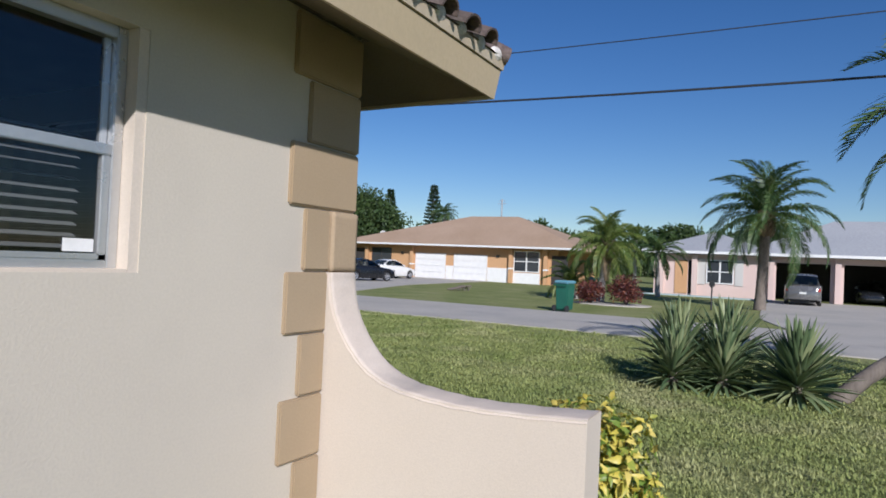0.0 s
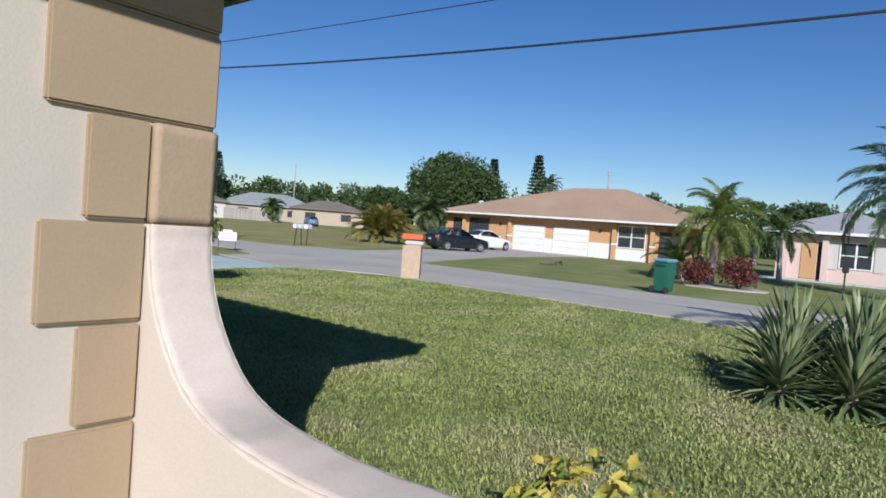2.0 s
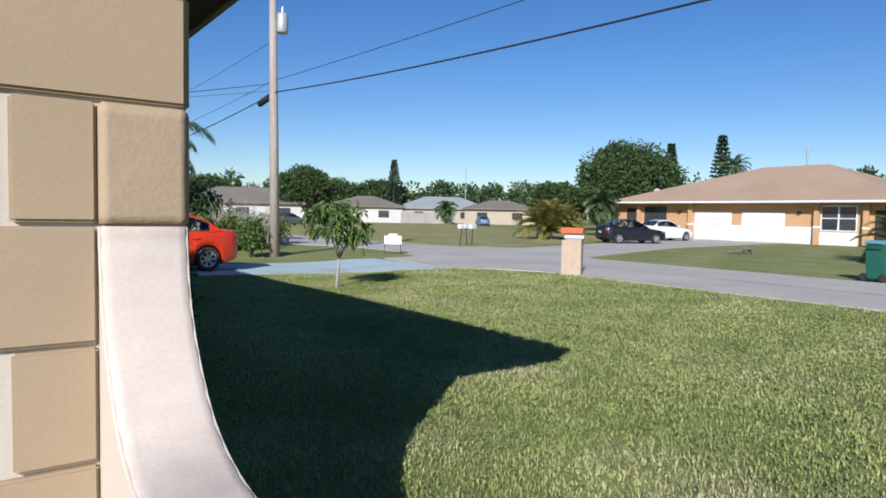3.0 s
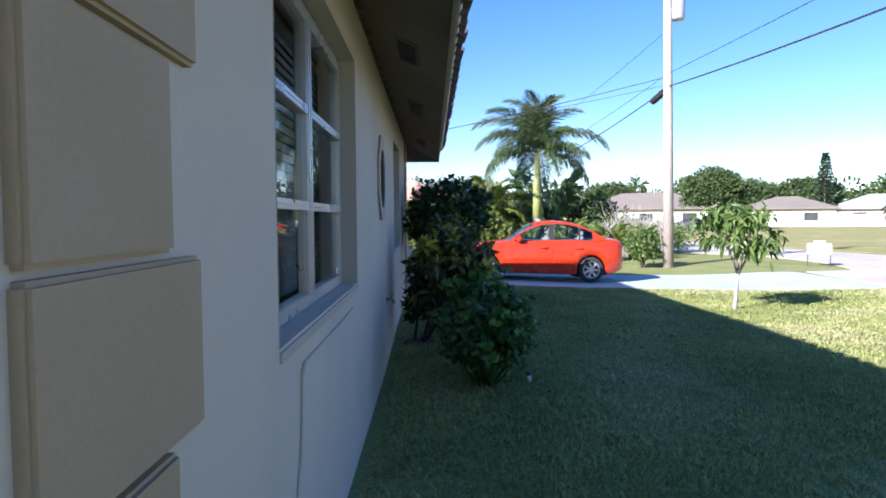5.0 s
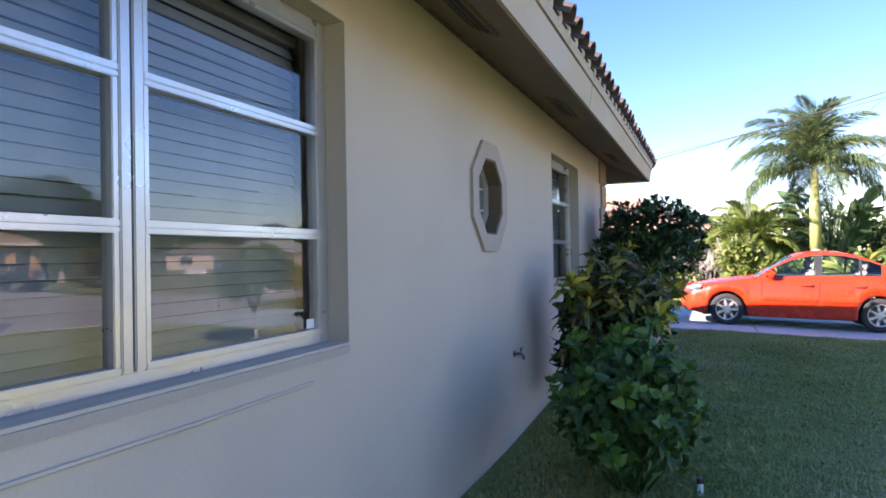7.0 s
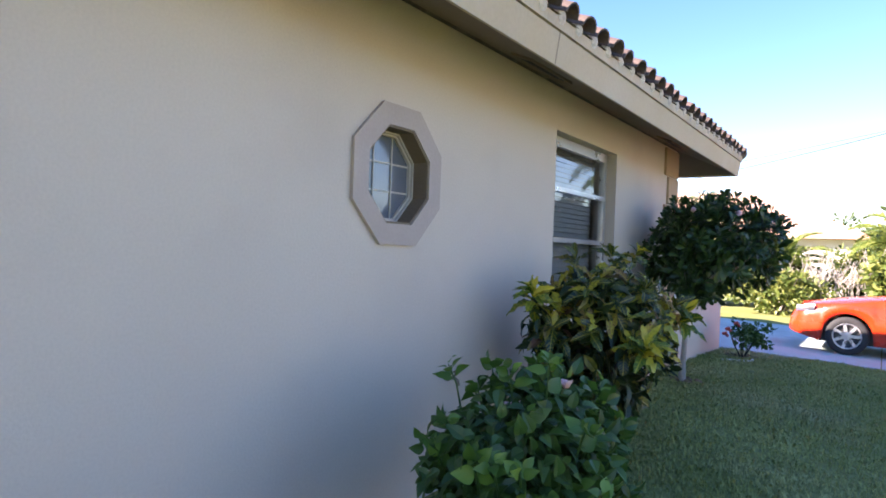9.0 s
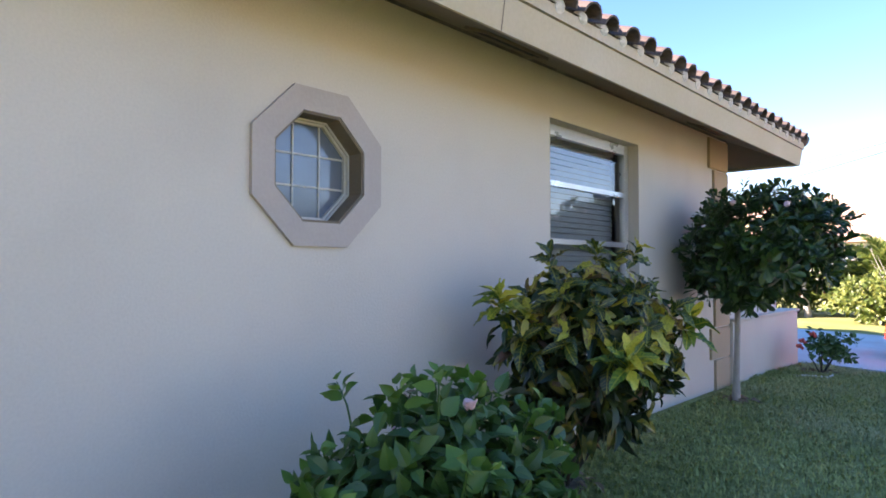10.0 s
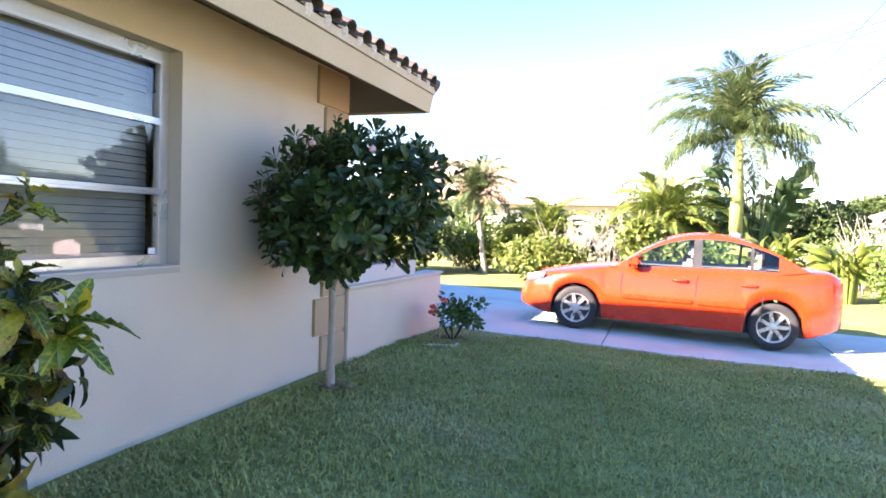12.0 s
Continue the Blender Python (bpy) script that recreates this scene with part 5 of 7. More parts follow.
    quads(bm, [[(X(u), y * (S(u, 1, 1)[1] - .03), S(u, 1, 1)[2] - .02 + 0.03 * (1 - y * y)) for y in lin(-1, 1, 7)] for u in lin(spec["ws"][1], spec["rw"][0], 8)])
    quads(bm, [[(X(u), y * (itp("plan", u) - 0.16), itp("hood", u) + 0.034) for y in lin(-1, 1, 5)] for u in lin(spec["ws"][0] + .08, spec["rw"][1] - .02, 16)])
    part("cabin_lining", bm, LINER, c, "grey cabin lining")
    part("dashboard", boxes((X(1.75), X(1.3), -0.62, 0.62, 0.6, 0.93), bevel=0.05), TRIM, c)
    for u, y in ((2.15, -.36), (2.15, .36), (3.0, -.36), (3.0, .36)):
        bm = boxes((X(u + .12), X(u - .42), y - .25, y + .25, .45, .62), bevel=0.05)
        box(bm, X(u + .22), X(u + .06), y - .24, y + .24, .55, 1.08, bevel=0.05)
        box(bm, X(u + .22), X(u + .12), y - .12, y + .12, 1.1, 1.26, bevel=0.04)
        part("car_seat", bm, SEAT, c)
    R_ = spec["wr"]
    bmT = lathe(bmesh.new(), [(R_ * .66, -.09), (R_ * .78, -.10), (R_ * .95, -.098), (R_, -.075), (R_, .075), (R_ * .95, .098), (R_ * .78, .10), (R_ * .66, .09)])
    tyre_me = None
    for u in (wf, wr_):
        for side in (-1, 1):
            pos = (X(u), side * (itp("plan", u) - 0.115), R_)
            w = new("wheel")
            w.parent = c
            w.location = pos
            w.rotation_euler = (0, 0, 0 if side < 0 else math.pi)
            if tyre_me is None:
                t = part("tyre", bmT, TYRE, w, smooth=True)
                tyre_me = t.data
                bm = lathe(bmesh.new(), [(0.0, -.062), (R_ * .12, -.066), (R_ * .2, -.05), (R_ * .6, -.04), (R_ * .64, -.078), (R_ * .68, -.088), (R_ * .69, -.05)])
                d = part("rim_dish", bm, TRIM, w, smooth=True)
                bm = bmesh.new()
                for k in range(7):
                    a = 2 * math.pi * k / 7
                    bb = boxes((R_ * .13, R_ * .63, -.012 - R_ * .075, -.012 + R_ * .075, -.075, -.045))
                    for v in bb.verts:
                        v.co = Vector((v.co.x, v.co.z, v.co.y + 0.012))
                    bmesh.ops.transform(bb, matrix=Matrix.Rotation(a, 4, 'Y'), verts=bb.verts[:])
                    tmp = bpy.data.meshes.new("spoke")
                    bb.to_mesh(tmp)
                    bb.free()
                    bm.from_mesh(tmp)
                lathe(bm, [(R_ * .60, -.07), (R_ * .645, -.09), (R_ * .70, -.092), (R_ * .71, -.07)])
                lathe(bm, [(0.001, -.082), (R_ * .12, -.080), (R_ * .19, -.07), (R_ * .19, -.05)])
                s = part("rim", bm, RIM, w)
                keep = (tyre_me, d.data, s.data)
            else:
                for nm, me in zip(("tyre", "rim_dish", "rim"), keep):
                    o = new(nm, me)
                    o.parent = w
    return c


car("orange-red four-door saloon parked on the concrete driveway", (2.97, 15.24, 0.010), 180.5, RED, SEDAN).rotation_euler[1] = radians(-1.9)
car("black saloon parked on the drive over the road", (31.5, 22.6, 0.014), -20, BLACKPAINT, SEDAN, fine=False)
car("white saloon parked before the garage over the road", (38.6, 25.2, 0.014), -12, WHITEPAINT, SEDAN, fine=False)
car("silver sport utility car parked before an open garage", (38.3, -2.6, 0.012), 0, SILVER, SUV, fine=False)
car("dark saloon inside an open garage", (45.6, -6.4, 0.012), 180, BLACKPAINT, SEDAN, fine=False)
car("blue car parked before a far house", (60, 71, 0), 60, BLUEPAINT, SEDAN, fine=False)
car("black car parked before a far house", (22.5, 68, 0), 10, BLACKPAINT, SEDAN, fine=False)
car("silver car parked before a far house", (29.5, 69.5, 0), 15, SILVER, SEDAN, fine=False)

# ---- shrubs and small trees along the house ----
def tuft_tips():
    """Leafy shoot ends of the wide, lopsided croton, leaning away from the wall."""
    out = [(0.60, 0.22, 1.02), (0.54, -0.36, 0.86), (-0.12, -0.54, 1.14), (0.05, -0.30, 1.36), (0.23, 0.36, 1.42), (0.20, -0.05, 1.40), (0.52, 0.18, 0.74), (0.0, -0.48, 0.94), (0.20, -0.45, 1.18), (0.44, -0.10, 1.20)]
    r = random.Random(3)
    for k in range(26):
        z = -0.45 + 1.45 * (k + 0.5) / 26
        s, a = math.sqrt(1 - z * z), k * 2.39996
        g = r.uniform(0.8, 1.0)
        p, q = s * math.cos(a) * 0.46 * g, s * math.sin(a) * 0.38 * g
        out.append((0.22 + 0.8 * p - 0.6 * q, -0.08 + 0.6 * p + 0.8 * q, 0.98 + z * 0.36 * g))
    return out


croton_bush("variegated green and yellow croton bush beside the house wall", (0.51, 6.66, 0.07), tuft_tips(), (-0.21, 0.15, 0.0), CROTON, CROTONSHADE, 430, 0.14, 5, 1900, (0.03, 0.12, 0.185, 0.21, 0.20, 0.155, 0.05), 0.16, 0.13, (0, 1, 2), CROTONNEW)


def soil_patch(x, y, rad, seed):
    """Bare dark soil with fallen leaves round a stem."""
    r = random.Random(seed)
    t = thing("soil_patch", "patch of bare dark soil with fallen leaves", "soil", (x, y, 0), kind="structure")
    ring = [(math.cos(k * 0.3491) * rad * r.uniform(0.8, 1.1), math.sin(k * 0.3491) * rad * r.uniform(0.8, 1.1)) for k in range(18)]
    bm = bmesh.new()
    quads(bm, [[(p * u, q * u, lawn_z(x + p * u, y + q * u) + 0.016 * (1 - u * u) + (0.003 if u < 1 else -0.01)) for p, q in ring + ring[:1]] for u in (0.02, 0.35, 0.7, 1.0)])
    part("soil", bm, BARESOIL, t, smooth=True)
    out = []
    for _ in range(26):
        a, d = r.uniform(0, 6.28), rad * r.uniform(0.2, 1.15)
        p, q = d * math.cos(a), d * math.sin(a)
        out.append(pose4((p, q, lawn_z(x + p, y + q) + 0.035), rdir(-0.2, 0.3, r), r.uniform(0.05, 0.11), Vector((0, 0, 1)) + rdir(r=r) * 0.6))
    v, f = scattered(*BLADELEAF, out)
    arrays("fallen_leaves", v, f, DRYFROND, t, "curled brown leaves")["kind"] = "stuff"


BARESOIL = mat("bare dark soil", (0.085, 0.072, 0.048), (0.13, 0.105, 0.07), 8, 0.95, 0.8, 40, speck=0.3)
soil_patch(0.30, 6.80, 0.24, 3)
soil_patch(0.37, 9.93, 0.13, 4)
soil_patch(0.52, 12.5, 0.2, 5)


def hibiscus():
    t = thing("hibiscus_bush", "green hibiscus bush with a pale pink flower by the wall", "shrub", (0.94, 5.06, 0))
    r = random.Random(21)
    tips = shell_tips((0, 0, 0.55), 0.38, 0.58, 0.38, 54, 8, -0.5, 0.18)
    outline = (0.05, 0.25, 0.33, 0.31, 0.23, 0.12, 0.01)
    mes = [leaf_mesh("leaf", outline, HIBISCUS, 0.16, 0.25), leaf_mesh("leaf", outline, HIBISCUS, 0.05, 0.4, wave=0.12), leaf_mesh("leaf", outline, HIBISCUS, 0.28, 0.15)]
    blooms = (Vector((0.17, -0.04, 0.93)), Vector((-0.02, -0.20, 0.84)))
    front = Vector((0.68, -0.62, 0.3))
    clear = lambda p: all((p - (q + front * k)).length > 0.065 for q in blooms for k in (0, 0.1, 0.2, 0.3))  # noqa: E731
    rest = []
    for k, e in enumerate(tips):
        e = Vector(e)
        b = Vector((r.uniform(-.08, .08), r.uniform(-.08, .08), -0.05))
        out = Vector((e.x * 0.8, e.y * 0.8, 0.6)).normalized()
        tip = e + out * r.uniform(0.02, 0.10)
        bm = bmesh.new()
        tube(bm, [b, b.lerp(e, 0.55) + Vector((e.x * .1, e.y * .1, 0)), e, tip], [0.010, 0.007, 0.004, 0.002], 5)
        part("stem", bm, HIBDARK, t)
        n = 13
        for j in range(n):
            u = j / n
            p = b.lerp(e, 0.55 + 0.075 * j) if j < 6 else e.lerp(tip, (j - 5) / 7.5)
            a = j * 2.4 + k
            d = Vector((math.cos(a), math.sin(a), r.uniform(-0.2, 1.1))) + out * 0.35
            face = Vector((e.x, e.y, 0.15)).normalized() + Vector((0, 0, 0.2)) + rdir(r=r) * 0.6
            size = r.uniform(0.064, 0.095) * (1.0 if j < 9 else 0.7)
            q = p + d * 0.012
            if not clear(q + d.normalized() * size * 0.5):
                continue
            if j >= 5:
                place_leaf(mes[(j + k) % 3], t, q, d, size, face, r.uniform(0.9, 1.15))
            else:
                rest.append(pose4(q, d, size, face))
    for _ in range(2100):
        d = rdir(-0.8, 1.0, r)
        g = r.uniform(0.5, 1.05)
        p = Vector((d.x * 0.38 * g, d.y * 0.52 * g, 0.52 + d.z * 0.40 * g)) + rdir(r=r) * 0.05
        if clear(p):
            rest.append(pose4(p, Vector((d.x, d.y, r.uniform(-0.5, 0.8))) + rdir(r=r) * 0.6, r.uniform(0.06, 0.092), d + Vector((0, 0, 0.3)) + rdir(r=r) * 0.5))
    # the bush's inner shade is put into the colour of these leaves
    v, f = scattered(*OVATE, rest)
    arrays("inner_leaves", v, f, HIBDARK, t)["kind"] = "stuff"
    for p, s in zip(blooms, (0.62, 0.4)):
        bm = bmesh.new()
        for k in range(10):
            a = k * 2.4
            tmp = bmesh.ops.create_uvsphere(bm, u_segments=8, v_segments=5, radius=0.024 * s)
            bmesh.ops.transform(bm, matrix=Matrix.Translation(p + Vector((math.cos(a), math.sin(a), 0.5 * math.sin(k * 1.7))) * (0.008 + 0.0026 * k) * s) @ Matrix.Rotation(a, 4, 'Z') @ Matrix.Rotation(0.5, 4, 'Y') @ Matrix.Diagonal((0.3, 1, 1.1, 1)), verts=tmp["verts"])
        part("flower", bm, PETAL, t, "pale pink bloom", smooth=True)
    return t


hibiscus()


ROUND = ([(0, 0, 0), (-0.07, 0.3, 0.02), (0, 0.32, 0), (0.07, 0.3, 0.02), (-0.19, 0.70, 0.05), (0, 0.72, 0), (0.19, 0.70, 0.05), (-0.13, 0.93, 0.0), (0, 1, -0.06), (0.13, 0.93, 0.0)],
         [(0, 2, 1), (0, 3, 2), (1, 2, 5, 4), (2, 3, 6, 5), (4, 5, 8, 7), (5, 6, 9, 8)])


def whorls(c, rx, ry, rz, n, size, seed, per=10):
    """Shoots with spirals of round-tipped leaves over a blocky, flat-topped crown, its underside rising outwards."""
    r = random.Random(seed)
    out = []
    while len(out) < n * per:
        d = rdir(-1, 1, r)
        d /= (abs(d.x) ** 3 + abs(d.y) ** 3 + abs(d.z) ** 3) ** (1 / 3)
        g = r.uniform(0.62, 1.0) * (1 + 0.13 * math.sin(d.x * 8 + 1) * math.sin(d.y * 7) * math.cos(d.z * 7))
        p = Vector((d.x * rx, d.y * ry, d.z * rz)) * g
        if p.z < -rz + 0.07 + 0.5 * max(0, p.x + 0.05) + 0.08 * math.sin(p.x * 9 + p.y * 7):
            continue
        ax = (d * 0.8 + Vector((0, 0, 0.45)) + rdir(r=r) * 0.5).normalized()
        s0 = ax.orthogonal().normalized()
        big, shoot = r.uniform(0.75, 1.15), r.uniform(0.03, 0.12)
        for j in range(per):
            u = j / (per - 1)
            s = Matrix.Rotation(j * 2.4 + len(out), 3, ax) @ s0
            w = s * (1.0 - 0.55 * u) + ax * (0.05 + 0.9 * u) + Vector((0, 0, -0.25 + 0.2 * u))
            out.append(pose4(p + Vector(c) + ax * shoot * (u - 0.4), w, size * big * r.uniform(0.8, 1.15) * (1 - 0.3 * u), ax, r.uniform(0.85, 1.15)))
    return scattered(*ROUND, out)


t = thing("standard_tree", "small clipped tree with a dense dark crown, bare trunk", "tree", (0.37, 9.93, 0.08))
bm = bmesh.new()
tube(bm, [(0, 0, -0.1), (0.0, 0, 0.05), (0.01, -0.02, 0.25), (0.03, -0.05, 0.5), (0.05, -0.09, 0.75), (0.06, -0.12, 1.0)], [0.062, 0.042, 0.031, 0.028, 0.027, 0.029], 12)
for k in range(7):
    a = k * 0.9
    tube(bm, [(0.06, -0.12, 0.97), (0.2 + 0.2 * math.cos(a), -0.2 + 0.2 * math.sin(a), 1.18), (0.36 + 0.42 * math.cos(a), -0.35 + 0.42 * math.sin(a), 1.5)], [0.024, 0.016, 0.006], 6)
part("trunk", bm, PALEBARK, t, smooth=True)
v, f = whorls((0.36, -0.32, 1.47), 0.62, 0.58, 0.53, 470, 0.138, 4, 10)
arrays("crown", v, f, FICUS, t)["kind"] = "stuff"
bm = bmesh.new()
for k in range(7):
    p = Vector((0.36, -0.32, 1.46)) + Vector((0.4 * math.cos(k * 1.1), -0.1 + 0.35 * math.sin(k * 1.1), 0.40 + 0.03 * math.sin(k * 5)))
    s = bmesh.ops.create_icosphere(bm, subdivisions=1, radius=0.028)
    bmesh.ops.translate(bm, vec=p, verts=s["verts"])
part("blossom", bm, PETAL, t, "small pale blossoms")

t = thing("flower_shrub", "low dark shrub with red flowers by the planter wall", "shrub", (0.55, 12.55, 0.06))
cl = crown_clumps((0.04, 0, 0.32), 0.36, 0.40, 0.26, 22, 0.075, 5, 0.25)
v, f = blob_leaves(cl, 24, 0.075, LEAF, 5, wide=1.3)
arrays("leaves", v, f, HIBDARK, t)["kind"] = "stuff"
bm = bmesh.new()
for k in range(8):
    tube(bm, [(0, 0, -0.02), (0.12 * math.cos(k), 0.15 * math.sin(k), 0.2), (0.22 * math.cos(k), 0.28 * math.sin(k), 0.45)], [0.009, 0.006, 0.003], 5)
part("stem", bm, DARKSTEM, t)
for p in ((-0.14, -0.3, 0.42), (-0.05, -0.2, 0.5), (-0.2, -0.18, 0.34)):
    bm = bmesh.new()
    for k in range(5):
        s = bmesh.ops.create_icosphere(bm, subdivisions=1, radius=0.024)
        bmesh.ops.translate(bm, vec=Vector(p) + Vector((0.028 * math.cos(k * 1.26), 0.028 * math.sin(k * 1.26), 0.01 * k)), verts=s["verts"])
    part("flower", bm, REDPETAL, t, "red bloom")
bm = bmesh.new()
tube(bm, [(0.36, 12.0, 0.10), (0.5, 12.04, 0.105), (0.72, 12.1, 0.105), (0.76, 12.13, 0.13)], 0.018, 8)
tagged(part("garden_pipe", bm, WHITE), "short white plastic pipe lying on the grass", "pipe")

# low planter wall beyond the corner; behind it an unseen back wing, added to shade the driveway
bw = thing("back_wing", "unseen cream stucco back wing with a tiled roof, added to shade the driveway", "house", kind="structure")
part("wall", boxes((-9.0, -3.45, NORTH + 0.01, 15.2, -0.1, 2.62)), STUCCO, bw)
bm = bmesh.new()
prism(bm, [(-9.6, 2.56), (-2.84, 2.56), (-2.84, 2.74), (-6.2, 4.0), (-9.6, 2.74)], "y", NORTH + 0.7, 15.8)
part("roof", bm, TILE, bw)
# the end of the wall is 13.5 m along
pl = thing("planter_wall", "low cream stucco planter wall with a capped top", "wall", (0, 0, 0), kind="structure")
part("wall_body", boxes((-0.16, 0.05, NORTH + 0.004, 13.52, -0.1, 0.80), bevel=0.01), STUCCO, pl)
part("end_wall", boxes((-1.6, -0.16, 13.32, 13.52, -0.1, 0.80), bevel=0.01), STUCCO, pl)
part("cap", boxes((-0.19, 0.075, NORTH + 0.004, 13.55, 0.80, 0.83), bevel=0.006), STUCCO, pl)
tr = thing("planter_trough", "pale concrete trough standing on the planter wall", "planter", (-0.35, 11.2, 0.0))
part("trough", boxes((-0.30, 0.33, -0.3, 1.55, 0.83, 0.86), (-0.30, 0.33, -0.3, -0.24, 0.86, 1.0), (-0.30, 0.33, 1.49, 1.55, 0.86, 1.0), (0.27, 0.33, -0.24, 1.49, 0.86, 1.0), (-0.30, -0.24, -0.24, 1.49, 0.86, 1.0), bevel=0.006), OFFWHITE, tr)
sb = thing("potted_shrub", "dark leafy shrub growing in the planter", "shrub", (-0.75, 12.2, 0))
v, f = blob_leaves(crown_clumps((0, 0, 1.15), 0.5, 0.9, 0.5, 40, 0.16, 15), 34, 0.12, LEAF, 15, wide=1.3)
arrays("leaves", v, f, FICUS, sb)["kind"] = "stuff"
part("stem", tube(bmesh.new(), [(0, 0, -0.05), (0, 0.02, 0.6), (0, 0, 1.1)], [0.05, 0.04, 0.02], 7), DARKSTEM, sb)

# painted cable on the wall under the window, and sprinkler in the grass
bm = bmesh.new()
tube(bm, [(0.006, 3.02, 0.985), (0.006, 2.4, 0.978), (0.006, 1.62, 0.985), (0.007, 1.57, 0.96), (0.006, 1.56, 0.80), (0.006, 1.52, 0.66), (0.006, 1.44, 0.52), (0.006, 1.42, 0.0)], 0.007, 6)
tagged(part("wall_cable", bm, STUCCO), "thin overpainted cable run on the house wall", "cable")
sp = thing("sprinkler_head", "small white sprinkler standing in the grass", "sprinkler", (1.34, 5.10, 0))
part("riser", tube(bmesh.new(), [(0, 0, -0.03), (0, 0, 0.07)], 0.018, 10), WHITE, sp)
part("nozzle", tube(bmesh.new(), [(0, 0, 0.07), (0, 0, 0.10)], [0.022, 0.020], 10), TRIM, sp)

# garden tap on the wall
tp = thing("garden_tap", "small weathered brass tap on the house wall", "tap", (0, 5.78, 0.69))
BRASS = mat("weathered brass", (0.22, 0.18, 0.12), (0.15, 0.13, 0.10), 30, 0.45, metal=0.7, speck=0.1)
part("flange", tube(bmesh.new(), [(-0.004, 0, 0), (0.008, 0, 0)], 0.024, 12), BRASS, tp)
part("spout", tube(bmesh.new(), [(0.006, 0, 0), (0.05, 0, 0.004), (0.075, 0, -0.012), (0.08, 0, -0.04)], [0.011, 0.012, 0.011, 0.012], 8), BRASS, tp, smooth=True)
part("stem", tube(bmesh.new(), [(0.045, 0, 0), (0.062, 0, 0.042)], 0.006, 6), BRASS, tp)
part("handwheel", tube(bmesh.new(), [(0.060, -0.024, 0.044), (0.062, 0, 0.048), (0.060, 0.024, 0.044)], 0.007, 6), BRASS, tp)

# soffit vents
for y in (4.0, 6.33, 9.45):
    va = thing("soffit_vent", "dark slotted vent set in the brown soffit", "vent", (0.30, y, SOFW - (SOFW - SOFE) * 0.30 / OVER - 0.004), "soffit vents")
    va.rotation_euler = (0, math.atan((SOFW - SOFE) / OVER), 0)
    part("frame", boxes((-0.085, 0.085, -0.30, -0.28, -0.010, 0.006), (-0.085, 0.085, 0.28, 0.30, -0.010, 0.006), (-0.085, -0.07, -0.28, 0.28, -0.010, 0.006), (0.07, 0.085, -0.28, 0.28, -0.010, 0.006)), SOFFIT, va)
    # near-black sheet paints the shade of the vent opening
    part("backing", boxes((-0.07, 0.07, -0.28, 0.28, -0.004, 0.002)), DARK, va)
    for k in range(2):
        part("slat", boxes((-0.03 + 0.045 * k, -0.018 + 0.045 * k, -0.28, 0.28, -0.009, -0.004)), DARK, va)

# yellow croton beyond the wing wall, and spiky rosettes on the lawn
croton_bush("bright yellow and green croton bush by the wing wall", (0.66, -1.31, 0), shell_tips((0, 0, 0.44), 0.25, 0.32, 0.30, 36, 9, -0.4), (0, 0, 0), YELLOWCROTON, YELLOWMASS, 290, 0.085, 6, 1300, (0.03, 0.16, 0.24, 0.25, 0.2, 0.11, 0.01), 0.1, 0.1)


def yucca(label, loc, size, n, seed):
    t = thing("spiky_rosette", label, "agave plant", loc, "spiky rosettes on the lawn")
    r = random.Random(seed)
    bm = bmesh.new()
    tube(bm, [(0, 0, -0.15), (0, 0, 0.15), (0, 0, 0.4)], [0.10, 0.09, 0.04], 9)
    part("stem", bm, BARK, t)
    mes = [leaf_mesh("blade", (0.030, 0.042, 0.050, 0.048, 0.037, 0.020, 0.001), YUCCA, 0.3, c) for c in (0.03, 0.14, 0.34)]
    for k in range(n):
        u = (k + 0.5) / n
        el = math.radians(86 - 92 * u ** 0.9 + r.uniform(-7, 7))
        a = k * 2.39996
        d = Vector((math.cos(a) * math.cos(el), math.sin(a) * math.cos(el), math.sin(el)))
        place_leaf(mes[0 if u < 0.5 else (1 if u < 0.8 else 2)], t, Vector((0, 0, 0.40 - 0.22 * u)) + d * 0.03, d, size * r.uniform(0.85, 1.1) * (1 if u < 0.85 else 0.85), (0, 0, 1) if el < 1.3 else (1, 0, 0))
    return t


yucca("grey-green spiky rosette plant on the lawn", (5.80, -0.93, -0.12), 0.58, 130, 1)
yucca("taller grey-green spiky rosette plant on the lawn", (6.35, -0.90, 0.03), 0.72, 130, 11)
yucca("grey-green spiky rosette plant on the lawn", (5.95, -1.52, -0.12), 0.60, 130, 2)
yucca("taller grey-green spiky rosette plant on the lawn", (6.55, -1.50, 0.05), 0.74, 130, 12)
yucca("grey-green spiky rosette plant beside a leaning palm", (5.90, -2.36, -0.10), 0.72, 150, 3)


# ---- garden, street and distance ----
palm("leaning palm with a grey ringed trunk by the rosettes", (6.35, -2.72, 0), 4.4, 30, 2.7, 31, (0.10, 0.075), leaf=PALMLEAF, down=-80, droop=80, ll=0.5, width=0.025, leaflets=50, bark=BARK,
     path=[(0, 0, -0.1), (0.18, -0.32, 0.25), (0.5, -0.9, 0.7), (0.78, -1.42, 1.3), (0.95, -1.78, 2.0), (1.05, -2.0, 2.8), (1.1, -2.1, 3.6)])

t = broad_tree("young slender tree with drooping bright leaves on the lawn", (5.48, 9.85, -0.05), 2.0, 0.70, 0.70, 0.62, 41, MANGO, 0.175, 44, 15, r0=0.034, bark=PALEBARK, core=False, template=BLADELEAF, droop=0.9, wide=0.75)

# utility pole with transformer and lines
WOOD = mat("grey weathered pole wood", (0.40, 0.345, 0.285), (0.31, 0.26, 0.21), 3, 0.9, 0.6, 30, speck=0.2, stretch=(1, 1, 0.12))
